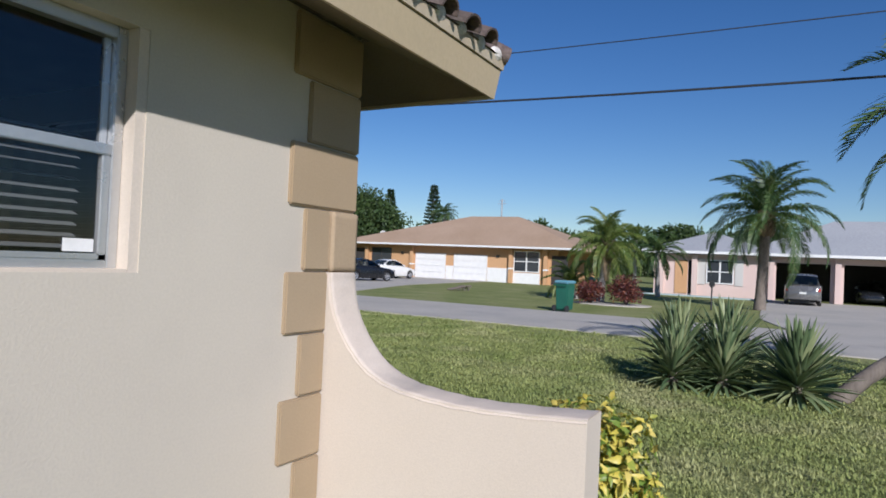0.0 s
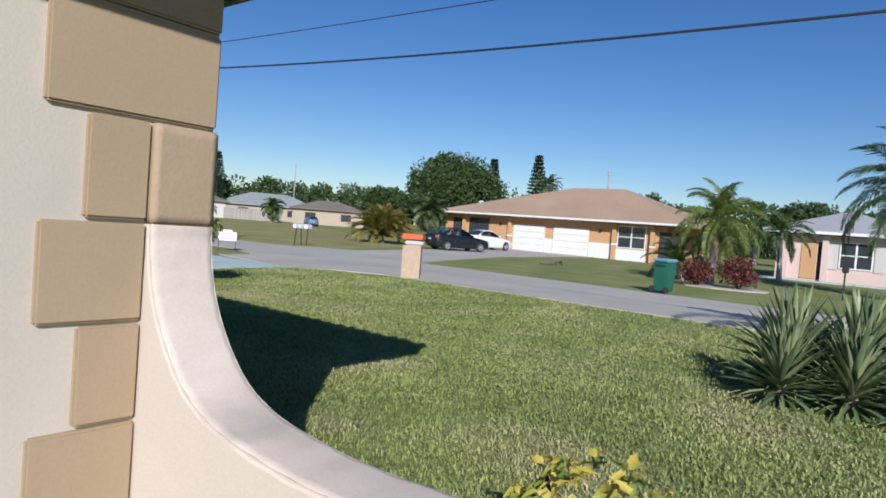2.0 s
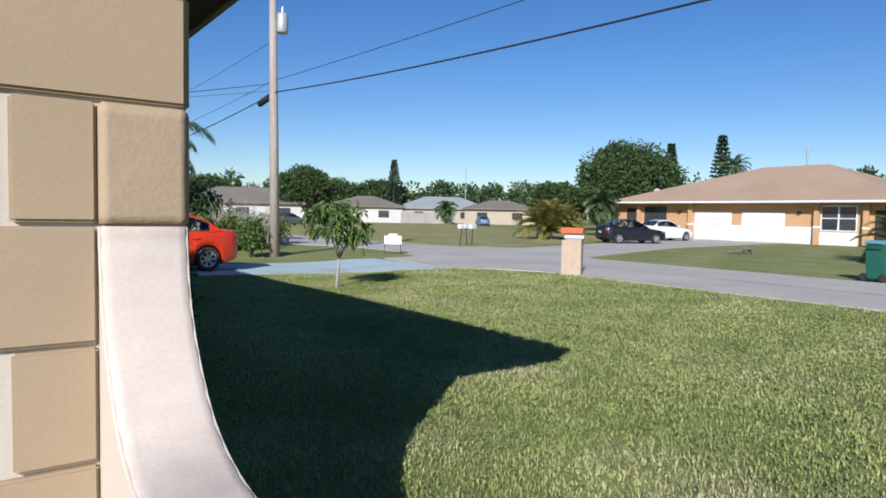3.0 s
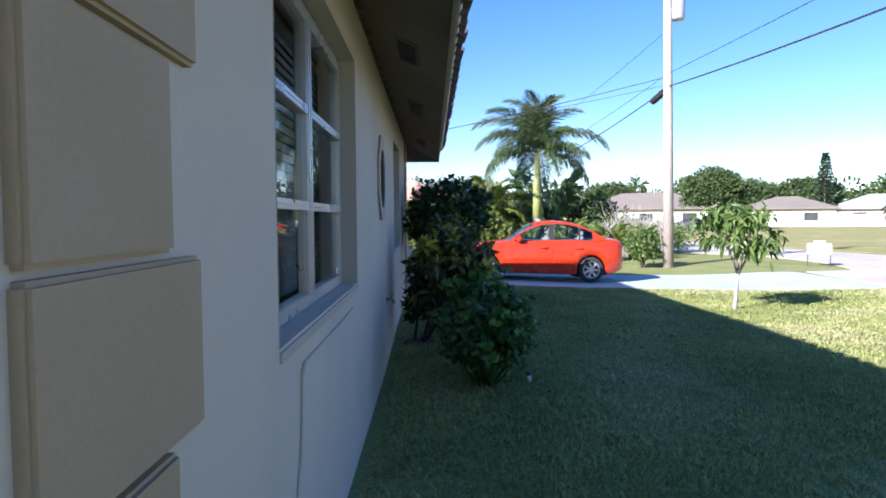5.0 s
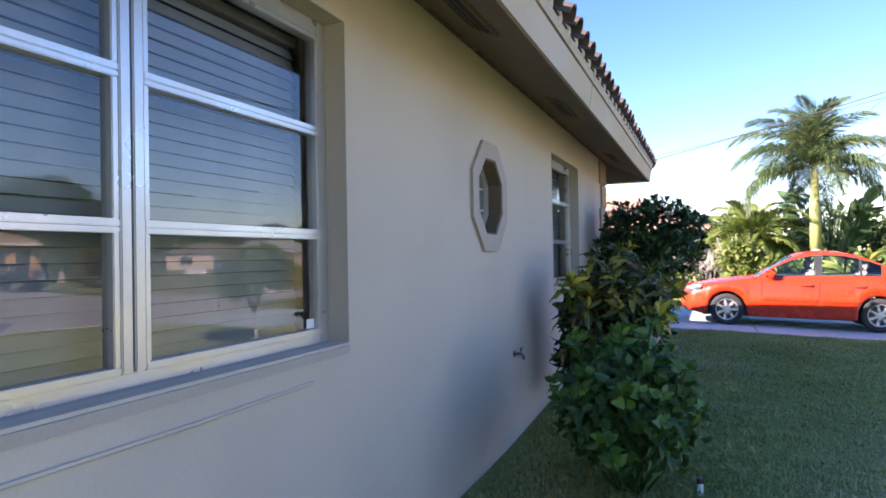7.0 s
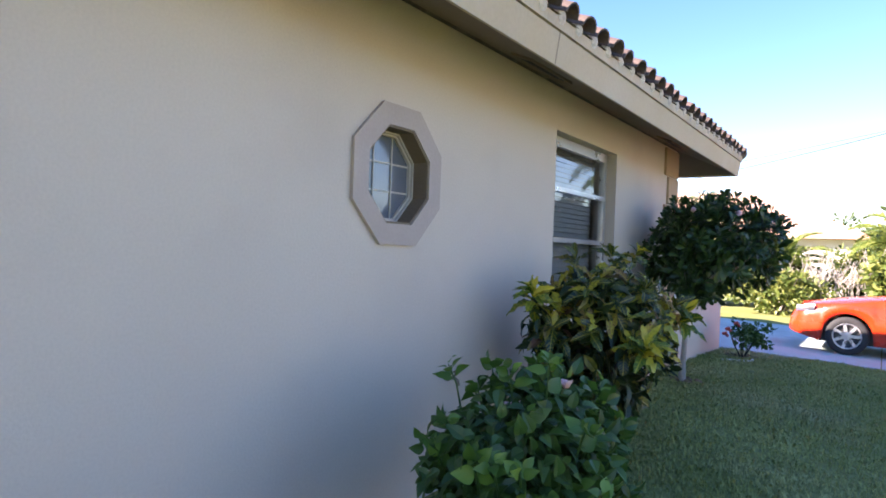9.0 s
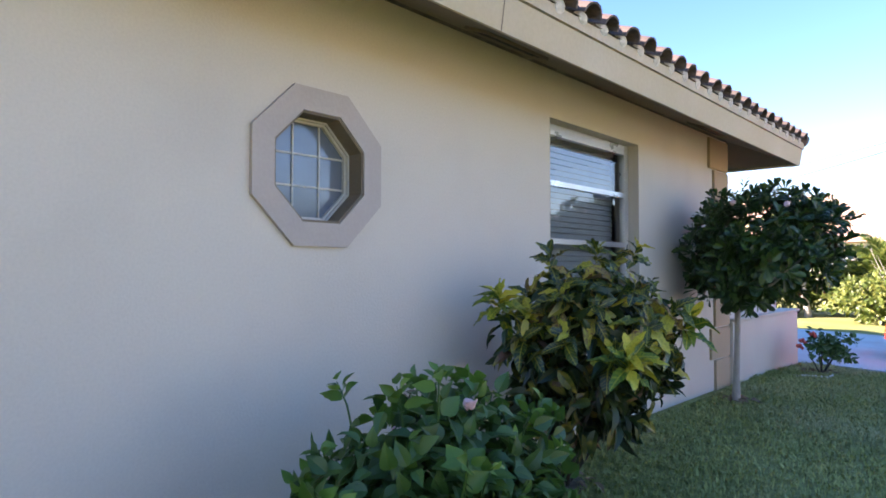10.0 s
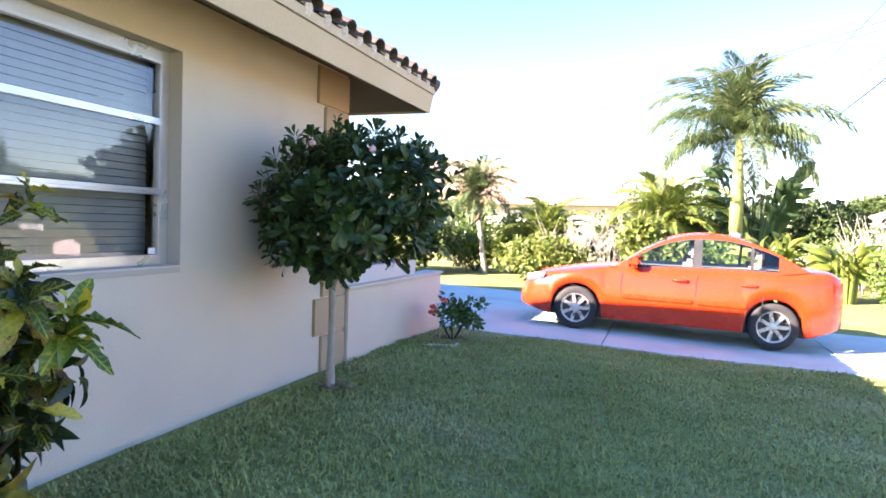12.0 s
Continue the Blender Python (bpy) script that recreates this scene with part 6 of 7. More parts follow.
GREYMETAL = mat("grey painted metal", (0.45, 0.46, 0.46), (0.38, 0.39, 0.39), 4, 0.5, metal=0.3)
p = thing("utility_pole", "tall grey wooden utility pole with a transformer can", "utility pole", (7.87, 19.27, 0))
part("pole", tube(bmesh.new(), [(0, 0, -0.3), (-0.06, 0, 4.5), (-0.13, 0, 9.6)], [0.17, 0.145, 0.11], 12), WOOD, p, smooth=True)
tc = part("transformer", tube(bmesh.new(), [(0.20, -0.05, 7.55), (0.20, -0.05, 7.6), (0.20, -0.05, 8.15), (0.20, -0.05, 8.22)], [0.17, 0.2, 0.2, 0.15], 14), GREYMETAL, p, "pale grey transformer can", smooth=True)
part("bushing", tube(bmesh.new(), [(0.20, -0.05, 8.2), (0.20, -0.05, 8.45)], [0.04, 0.025], 8), WHITE, tc)
part("bracket", boxes((-0.1, 0.2, -0.1, 0.0, 7.8, 7.88)), GREYMETAL, p)
part("crossarm", boxes((-0.1, 0.55, -0.05, 0.03, 9.08, 9.16)), GREYMETAL, p)
part("insulator", tube(bmesh.new(), [(0.5, 0, 9.16), (0.5, 0, 9.38)], [0.05, 0.03], 8), WHITE, p)
part("cable_box", tube(bmesh.new(), [(-0.15, 0.15, 5.40), (-0.28, 0.75, 5.22)], 0.11, 8), TRIM, p, "black cable splice box")
CABLE = mat("black cable", (0.02, 0.02, 0.022), None, 4, 0.6, speck=0)


def wire(label, pts, r):
    bm = bmesh.new()
    tube(bm, pts, r, 5)
    tagged(part("overhead_wire", bm, CABLE), label, "wire", "overhead wires")


def span(x0, y0, z0, x1, y1, z1, sag, n=30):
    return [(x0 + (x1 - x0) * k / n, y0 + (y1 - y0) * k / n, z0 + (z1 - z0) * k / n - sag * 4 * (k / n) * (1 - k / n)) for k in range(n + 1)]


wire("thick black cable along the street", [(7.8 + 0.008 * (19.2 - y), y, 4.45 + 1.07 * ((y + 6) / 25) ** 2) for y in np.linspace(19.2, -31, 36).tolist()], 0.020)
wire("thin dark wire along the street", [(7.84 + 0.008 * (19.2 - y), y, 5.42 + 0.55 * ((y + 6) / 25.5) ** 2) for y in np.linspace(19.2, -31, 36).tolist()], 0.010)
wire("thick black cable along the street", span(7.8, 19.3, 5.5, 5.4, 62, 5.6, 1.1), 0.020)
wire("thin dark wire along the street", span(7.8, 19.3, 5.95, 5.6, 62, 6.2, 0.9), 0.009)
wire("thin dark wire along the street", span(7.8, 19.3, 7.3, 5.8, 62, 7.6, 0.8), 0.008)
wire("thin house service wire", span(7.8, 19.3, 5.85, -9.5, 33, 4.4, 0.30), 0.014)
wire("thin house service wire", span(7.8, 19.3, 5.6, -12.0, 27, 3.6, 0.3), 0.007)

# street furniture
ORANGE = mat("orange cap paint", (0.66, 0.13, 0.04), (0.58, 0.11, 0.035), 5, 0.7)
BRICKTAN = mat("tan rendered column", (0.50, 0.38, 0.27), (0.44, 0.33, 0.23), 4, 0.9, 0.3, 30)
m = thing("mailbox_column", "tan masonry mailbox column with an orange tiled cap", "mailbox", (12.1, 9.5, 0), turn=35)
part("column", boxes((-0.25, 0.25, -0.25, 0.25, -0.1, 0.90), bevel=0.015), BRICKTAN, m)
part("mailbox", boxes((-0.22, 0.22, -0.3, 0.2, 0.905, 1.08), bevel=0.04), OFFWHITE, m)
bm = bmesh.new()
prism(bm, [(-0.30, 0.90 + 0.18), (0.30, 0.90 + 0.18), (0.2, 1.22), (-0.2, 1.22)], "y", -0.28, 0.28)
part("cap", bm, ORANGE, m, "orange tiled cap")
SIGNPINK = mat("pink and white sign face", (0.80, 0.66, 0.66), (0.82, 0.76, 0.74), 6, 0.5)
SIGNBAR = mat("faded sign lettering", (0.62, 0.36, 0.40), None, 6, 0.5)
s = thing("yard_sign", "small pink and white yard sign on two legs", "sign", (12.1, 18.4, 0), turn=-35)
part("board", boxes((-0.32, 0.32, -0.012, 0.012, 0.36, 0.68), (-0.16, 0.16, -0.012, 0.012, 0.68, 0.76), bevel=0.005), SIGNPINK, s)
for k, z in enumerate((0.45, 0.53, 0.61)):
    part("lettering_bar", boxes((-0.24 + 0.04 * k, 0.24 - 0.05 * k, -0.016, -0.0125, z - 0.016, z + 0.016)), SIGNBAR, s)
for x in (-0.30, 0.29):
    part("leg", boxes((x - 0.012, x + 0.012, -0.012, 0.012, -0.1, 0.36)), TRIM, s)
for dx, dy, tl in ((0, 0, 8), (0.35, 0.1, -6), (0.62, -0.1, 4)):
    b = thing("mailbox", "white mailbox on a thin leaning post", "mailbox", (18.9 + dx, 23.0 + dy, 0), "street mailboxes", turn=20)
    part("post", tube(bmesh.new(), [(0, tl * 0.012, -0.1), (0, 0, 0.85)], 0.03, 6), DARKSTEM, b)
    bm = bmesh.new()
    prism(bm, [(-0.09, 0.85), (0.09, 0.85), (0.09, 0.98), (0.06, 1.04), (0, 1.06), (-0.06, 1.04), (-0.09, 0.98)], "x", -0.22, 0.22)
    part("box", bm, WHITE, b)
BINGREEN = mat("green bin plastic", (0.016, 0.10, 0.065), (0.02, 0.12, 0.078), 3, 0.5)
BINLID = mat("blue-green bin lid", (0.13, 0.30, 0.36), (0.15, 0.32, 0.38), 3, 0.5)


def bin_(label, loc, turn):
    b = thing("wheeled_bin", label, "bin", loc, turn=turn)
    bm = boxes((-0.24, 0.24, -0.27, 0.27, 0.06, 0.95), bevel=0.03)
    for v in bm.verts:
        k = 0.82 + 0.18 * (v.co.z / 0.95)
        v.co.x *= k
        v.co.y *= k
    part("body", bm, BINGREEN, b)
    part("lid", boxes((-0.26, 0.26, -0.30, 0.30, 0.95, 1.05), bevel=0.03), BINLID, b, "blue-green lid")
    part("handle", tube(bmesh.new(), [(-0.25, 0.36, 0.9), (0.25, 0.36, 0.9)], 0.02, 6), BINGREEN, b)
    for x in (-0.24, 0.24):
        part("wheel", lathe(bmesh.new(), [(0.001, -.03), (.11, -.03), (.11, .03), (.001, .03)], 14, Matrix.Translation((x, 0.28, 0.11)) @ Matrix.Rotation(radians(90), 4, 'Z')), TYRE, b)
    part("badge", boxes((-0.09, 0.09, -0.272, -0.262, 0.68, 0.8)), BINLID, b)


bin_("green wheeled bin with a blue-green lid at the kerb", (18.0, 4.55, 0), 80)
bin_("green wheeled bin behind the palms", (27.5, 6.3, 0), 70)
pp = thing("lawn_lamp", "short black lamp post on the lawn over the road", "lamp post", (25.5, 0.75, 0))
part("post", tube(bmesh.new(), [(0, 0, -0.1), (0, 0, 0.95)], 0.03, 8), TRIM, pp)
part("lantern", boxes((-0.1, 0.1, -0.1, 0.1, 0.95, 1.2), bevel=0.03), TRIM, pp)
bm = bmesh.new()
for k in range(9):
    a = k * 0.7
    tube(bm, [(27 + 0.5 * math.cos(a), 13.3 + 0.6 * math.sin(a), 0.04), (27.2 + 0.1 * k, 13.2 + 0.2 * math.sin(a * 2), 0.25), (27.5 - 0.6 * math.cos(a), 13.6 - 0.5 * math.sin(a), 0.06)], 0.03, 5)
tagged(part("branch_pile", bm, BARK), "small heap of cut branches on the far lawn", "branches")

# palms and shrubs over the road
palm("stout date palm with old leaf boots over the road", (28.4, -0.9, 0), 4.1, 38, 3.5, 51, (0.22, 0.20), (0.15, -0.15), leaf=PALMLEAF, up=98, down=-34, droop=78, hang=0.6, boots=120, bark=BARK, ll=0.6, leaflets=70, width=0.028, name="palm_tree")
palm("slender palm with wispy fronds by the red shrubs", (25.6, 5.4, 0), 2.6, 24, 2.3, 52, (0.17, 0.13), (0.1, -0.2), leaf=ARECA, up=90, down=-45, droop=70, skirt=4, boots=20, leaflets=70, ll=0.5, width=0.022, hang=0.7)
palm("clumping palm with arching yellow-green fronds", (27.0, 6.9, 0), 0.7, 14, 1.7, 53, (0.12, 0.1), (-0.2, 0.2), leaf=ARECA, up=80, down=0, droop=70)
palm("small palm beside the pink house", (36.5, 4.9, 0), 2.6, 22, 2.0, 54, (0.14, 0.1), (0, 0.1), leaf=PALMLEAF, up=75, down=-40)


def shrub(label, loc, rx, ry, h, leaf, seed, size=0.12, n=26, per=34, name="shrub", template=LEAF, rad=None):
    t = thing(name, label, "shrub", loc)
    bm = bmesh.new()
    r = random.Random(seed)
    for k in range(6):
        a = k * 1.05
        tube(bm, [(0, 0, -0.05), (0.3 * rx * math.cos(a), 0.3 * ry * math.sin(a), h * 0.35), (0.6 * rx * math.cos(a), 0.6 * ry * math.sin(a), h * 0.75)], [0.03, 0.02, 0.008], 5)
    part("stem", bm, DARKSTEM, t)
    cl = crown_clumps((0, 0, h * 0.5), rx * 0.82, ry * 0.82, h * 0.42, n, rad or min(rx, ry, h) * 0.3, seed, 0.5, -0.9)
    cl += crown_clumps((0, 0, h * 0.45), rx * 0.7, ry * 0.7, h * 0.38, n // 2, min(rx, ry, h) * 0.34, seed + 1, 0.1, -0.9)
    v, f = blob_leaves(cl, per, size, template, seed, wide=1.2)
    arrays("leaves", v, f, leaf, t)["kind"] = "stuff"
    return t


shrub("wine-red croton shrub in a mulched bed", (23.9, 5.35, 0), 0.75, 0.7, 1.0, REDCROTON, 61, 0.11, 30, 50)
shrub("wine-red croton shrub in a mulched bed", (24.3, 3.95, 0), 0.85, 0.75, 1.3, REDCROTON, 62, 0.11, 34, 50)
sheet("mulch_bed", [(24.4 + 1.2 * math.cos(a / 10 * 2 * math.pi), 4.6 + 1.7 * math.sin(a / 10 * 2 * math.pi)) for a in range(10)], 0.03, 0.06, ASPHALT, "pale edging bed under the red shrubs", "flower bed")
palm("bushy golden clumping palm on the vacant lot", (31.2, 29.0, 0), 0.4, 84, 2.7, 55, (0.2, 0.15), leaf=GOLDFROND, up=90, down=5, droop=45, ll=0.7, width=0.05)
palm("short cabbage palm by the orange house", (42.6, 34.2, 0), 2.6, 34, 1.9, 56, (0.24, 0.2), leaf=PALMBRIGHT, up=80, down=-55, ll=0.8, width=0.06)
shrub("rounded green shrub beside the utility pole", (7.05, 19.3, 0), 0.65, 0.6, 1.35, MANGO, 63, 0.12, 34)

# planting beyond the driveway
palm("tall palm with a green crownshaft beyond the drive", (4.8, 26.0, 0), 1.5, 30, 2.8, 57, (0.21, 0.17), (0.05, 0), shaft=2.7, leaf=PALMBRIGHT, up=98, down=-14, droop=58, ll=0.76, leaflets=105, hang=0.55, width=0.021, plume=-0.3)
palm("small feather palm with a thin pale trunk", (-2.26, 24.3, 0), 2.45, 26, 1.5, 58, (0.085, 0.07), (-0.35, 0), leaf=PALMBRIGHT, up=88, down=-20, droop=55, skirt=0, ll=0.42, leaflets=70, width=0.018, plume=-0.5, boots=6)
palm("clumping palm with feathery fronds in the border", (-0.4, 24.8, 0), 1.0, 34, 1.9, 59, (0.08, 0.07), leaf=ARECA, up=88, down=-25, ll=0.5, leaflets=50)
palm("clumping palm with feathery fronds in the border", (2.9, 26.3, 0), 1.7, 40, 2.1, 60, (0.1, 0.08), leaf=ARECA, up=85, down=-35, ll=0.55, leaflets=54)
palm("clumping palm with feathery fronds in the border", (-4.5, 24.0, 0), 0.8, 26, 2.0, 64, (0.08, 0.07), leaf=PALMBRIGHT, up=85, down=-10, leaflets=50)


def paddle_plant(label, loc, n, stem, leaf_len, leafm, seed, wide=1.0):
    """Tall fan of paddle leaves on long stalks."""
    t = thing("paddle_leaf_plant", label, "plant", loc)
    r = random.Random(seed)
    me = leaf_mesh("paddle_leaf", (0.03, 0.12, 0.165, 0.175, 0.15, 0.09, 0.01), leafm, 0.25, 0.5)
    for k in range(n):
        a = k * 2.4
        s = stem * r.uniform(0.35, 1.0)
        tip = Vector((math.cos(a) * s * 0.38, math.sin(a) * s * 0.38, s))
        b = Vector((math.cos(a) * 0.25, math.sin(a) * 0.25, -0.05))
        part("stalk", tube(bmesh.new(), [b, b.lerp(tip, 0.6) + Vector((0, 0, 0.1 * s)), tip], [0.045, 0.03, 0.015], 6), leafm, t)
        place_leaf(me, t, tip, Vector((math.cos(a) * 0.7, math.sin(a) * 0.7, r.uniform(0.2, 1.2))), leaf_len * r.uniform(0.75, 1.15), (math.cos(a + 1.5), math.sin(a + 1.5), 0.8), wide)
    return t


BANANA = leaf_mat("paddle leaf", [(0.0, (0.03, 0.07, 0.03)), (0.6, (0.06, 0.12, 0.05)), (1.0, (0.12, 0.19, 0.08))], vein=0.1)
GINGER = leaf_mat("yellow-green ginger leaf", [(0.0, (0.07, 0.13, 0.025)), (0.6, (0.16, 0.22, 0.04)), (1.0, (0.34, 0.34, 0.09))], vein=0.4, trans=0.4)
paddle_plant("tall dark bird-of-paradise clump with paddle leaves", (5.45, 27.2, 0), 110, 3.3, 0.70, BANANA, 71, 1.1)
paddle_plant("bright green ginger clump with broad leaves", (6.6, 21.6, 0), 130, 1.05, 0.46, GINGER, 72, 0.9)
paddle_plant("bright green ginger clump with broad leaves", (5.2, 22.2, 0), 120, 1.2, 0.46, GINGER, 73, 0.9)
paddle_plant("bright green ginger clump with broad leaves", (7.9, 22.4, 0), 110, 0.95, 0.44, GINGER, 74, 0.9)
shrub("bright lime-green border shrub", (-0.2, 22.6, 0), 1.5, 0.9, 1.35, LIME, 81, 0.15, 44, 40)
shrub("bright lime-green border shrub", (-4.6, 22.8, 0), 1.1, 0.9, 1.2, LIME, 82, 0.15, 36, 40)
shrub("bright lime-green border shrub", (2.5, 23.0, 0), 0.9, 0.8, 1.9, LIME, 83, 0.22, 36, 34)
shrub("mid-green leafy border shrub", (-2.9, 25.4, 0), 1.6, 0.9, 1.5, MANGO, 84, 0.15, 44, 40)
shrub("dark green border shrub", (-6.5, 24.0, 0), 1.8, 1.2, 2.6, TREE, 85, 0.18, 60, 40)
shrub("grey-green twiggy border shrub", (8.3, 25.5, 0), 1.6, 1.2, 1.7, MANGO, 86, 0.15, 44, 34)
shrub("grey-green twiggy border shrub", (4.2, 24.2, 0), 1.6, 0.9, 1.3, MANGO, 87, 0.15, 44, 34)
r = random.Random(5)
for x0, x1, y0, n in ((-0.2, 2.6, 23.5, 60), (7.2, 9.6, 24.0, 60)):
    bm = bmesh.new()
    for k in range(n):
        x, y = r.uniform(x0, x1), y0 + r.uniform(-.5, .5)
        h = 1.3 + r.uniform(0, .8)
        m = Vector((x + r.uniform(-.15, .15), y, h * 0.55))
        tube(bm, [(x, y, 0), m, (x + r.uniform(-.4, .4), y + r.uniform(-.4, .4), h)], [0.014, 0.010, 0.005], 4)
        for _ in range(3):
            tube(bm, [m, m + Vector((r.uniform(-.35, .35), r.uniform(-.3, .3), r.uniform(.2, .6)))], [0.011, 0.005], 3)
    tagged(part("bare_shrub", bm, PALEBARK), "bare pale twiggy shrub in the border", "shrub")
shrub("lime-green leafy shrub hiding the neighbour's wall", (4.2, 27.6, 0), 2.0, 1.0, 2.3, LIME, 103, 0.18, 50, 40)
shrub("mid-green leafy shrub hiding the neighbour's wall", (-4.0, 27.0, 0), 2.0, 1.0, 2.5, MANGO, 104, 0.18, 50, 40)
shrub("tall leafy border shrub", (-1.2, 26.0, 0), 1.5, 1.2, 2.3, MANGO, 88, 0.17, 50, 40)
shrub("tall leafy lime border shrub", (1.6, 26.6, 0), 1.4, 1.2, 2.2, LIME, 89, 0.17, 50, 40)
shrub("tall dark shrub behind the planter", (-4.4, 23.9, 0), 1.5, 1.0, 2.4, TREE, 102, 0.17, 60, 44)
shrub("tall leafy dark border shrub", (7.6, 27.5, 0), 1.6, 1.2, 2.6, TREE, 90, 0.2, 60, 40)
shrub("broad grey-green border shrub", (10.2, 26.5, 0), 1.6, 1.3, 1.5, MANGO, 101, 0.15, 44, 34)
far_house("cream house with a tan tile roof behind the border", (-15, 37, 0), 16, 9, OFFWHITE, TANROOF, 2.5, 0, 0)

# far houses and fence
PALETAN = mat("tan far stucco", (0.44, 0.36, 0.27), (0.40, 0.33, 0.25), 0.5, 0.9)
FARROOF = mat("faded brown shingle", (0.20, 0.17, 0.13), (0.165, 0.145, 0.115), 0.3, 0.95, speck=0.1, sscale=6)
far_house("white house with a faded brown roof across the lot", (59.8, 92.6, 0), 10, 13, OFFWHITE, FARROOF, 1.9, 59.4, 2)
far_house("white house with a long brown roof across the lot", (38.1, 85.0, 0), 10, 17, OFFWHITE, FARROOF, 2.3, 70, 3)
far_house("low house with a grey-green roof behind a fence", (80.2, 93.7, 0), 11, 18, PALETAN, GREENROOF, 2.4, 53.2, 2)
far_house("low tan house with a brown roof", (79.9, 80.5, 0), 9, 12.5, PALETAN, FARROOF, 1.6, 48, 2)
fe = thing("board_fence", "grey weathered board fence across the lot", "fence", (67.3, 87.4, 0), turn=145.2)
me = None
for k in range(62):
    if me is None:
        o = part("board", boxes((-0.075, 0.075, -0.012, 0.012, -0.1, 1.8), bevel=0.008), FENCE, fe)
        me = o.data
    else:
        o = new("board", me)
        o.parent = fe
    o.location = (k * 0.158, 0.01 * (k % 3), 0.015 * ((k * 7) % 5))
palm("cabbage palm standing before the board fence", (61.8, 82.6, 0), 2.3, 34, 2.2, 65, (0.3, 0.25), leaf=PALMLEAF, up=80, down=-60, ll=0.9, width=0.07, skirt=6)

# far trees
broad_tree("broad dark tree across the lot", (34.1, 75.7, 0), 7.6, 4.1, 4.1, 1.6, 91, TREE, 0.3, 130, 110)
broad_tree("great rounded green tree behind the houses", (62.5, 47.2, 0), 10.9, 6.6, 6.6, 1.2, 92, TREE, 0.34, 230, 120)
broad_tree("rounded tree at the edge of the lot", (60.5, 56.5, 0), 6.2, 4.6, 3.6, 1.0, 93, TREE, 0.32, 110, 100)
broad_tree("rounded tree behind the far houses", (58, 114, 0), 8.5, 6, 6, 1.5, 94, TREE, 0.45, 100, 80)
broad_tree("rounded tree behind the far houses", (66, 110, 0), 8.8, 6, 5, 1.5, 95, TREE, 0.45, 100, 80)
broad_tree("rounded tree behind the far houses", (32, 113, 0), 8.0, 5, 5, 1.5, 96, TREE, 0.45, 90, 80)


def norfolk(label, loc, h, seed):
    t = thing("norfolk_pine", label, "tree", loc)
    part("trunk", tube(bmesh.new(), [(0, 0, -0.2), (0, 0, h * 0.5), (0, 0, h)], [0.22, 0.14, 0.03], 8), BARK, t)
    r = random.Random(seed)
    out = []
    tiers = 20
    for k in range(tiers):
        z = h * (0.2 + 0.8 * k / tiers)
        L = h * 0.115 * (1 - (k / tiers) ** 1.6) + 0.15
        for j in range(6):
            a = j * math.pi / 3 + k * 0.5
            for q in range(7):
                u = (q + 1) / 7
                p = Vector((math.cos(a) * L * u, math.sin(a) * L * u, z + 0.12 * L * u))
                for _ in range(3):
                    out.append(pose4(p, Vector((math.cos(a), math.sin(a), 0.2)) + rdir(r=r) * 0.8, 0.42, rdir(r=r)))
    v, f = scattered(*SMALL, out)
    arrays("needles", v, f, PINE, t)["kind"] = "stuff"


norfolk("tall Norfolk pine behind the far houses", (65.3, 104.4, 0), 12.2, 1)
norfolk("thin tall pine behind the orange house", (78, 52, 0), 12.2, 2)
norfolk("tall pine behind the orange house", (77.3, 44, 0), 12.6, 3)
palm("tall palm behind the orange house", (69.2, 37.6, 0), 7.6, 26, 2.3, 66, (0.22, 0.18), leaf=PALMLEAF, up=75, down=-45, ll=0.6)


def far_woods():
    """The belt of trees on the horizon, as one mass of leaf sprays with uneven tops."""
    r = random.Random(77)
    cl = []
    for k in range(1000):
        a = radians(r.uniform(-38, 128))
        d = r.uniform(135, 185)
        h = 8.0 + 2.6 * noise.noise(Vector((a * 9, 0.3, 0))) + 1.6 * noise.noise(Vector((a * 31, 2.1, 0)))
        if a < radians(25):
            h += 2.4
        z = r.uniform(0.4, max(1.0, h))
        cl.append(((d * math.cos(a), d * math.sin(a), z), r.uniform(1.6, 3.0)))
    v, f = blob_leaves(cl, 135, 0.95, SMALL, 78)
    tagged(arrays("far_woods", v, f, TREE), "belt of mixed green trees on the horizon", "woods", kind="stuff")


far_woods()
for k, (x, y, hh) in enumerate([(72, 14, 6.5), (70, 9, 7.0), (75, 5, 6.2), (66, 20, 5.4), (82, -4, 7.5), (64, -22, 7), (70, 24, 6.0)]):
    if k % 2:
        broad_tree("green tree behind the houses over the road", (x, y, 0), hh, 3.6, 3.6, 2, 120 + k, TREE, 0.42, 50, 34)
    else:
        palm("cabbage palm behind the houses over the road", (x, y, 0), hh - 1.6, 26, 2.5, 130 + k, (0.2, 0.18), leaf=PALMLEAF, up=78, down=-50, ll=0.7)
mast = thing("radio_mast", "thin far mast above the roofs", "mast", (72.4, 91, 0))
part("pole", tube(bmesh.new(), [(0, 0, 0), (0, 0, 10.5)], 0.09, 6), GREYMETAL, mast)
mast = thing("radio_mast", "short aerial mast behind the orange roof", "mast", (60, 25.6, 0))
part("pole", tube(bmesh.new(), [(0, 0, 0), (0, 0, 8.4)], 0.08, 6), GREYMETAL, mast)
part("crossbar", boxes((-0.03, 0.03, -0.5, 0.5, 7.9, 7.95), (-0.03, 0.03, -0.35, 0.35, 8.2, 8.25)), GREYMETAL, mast)


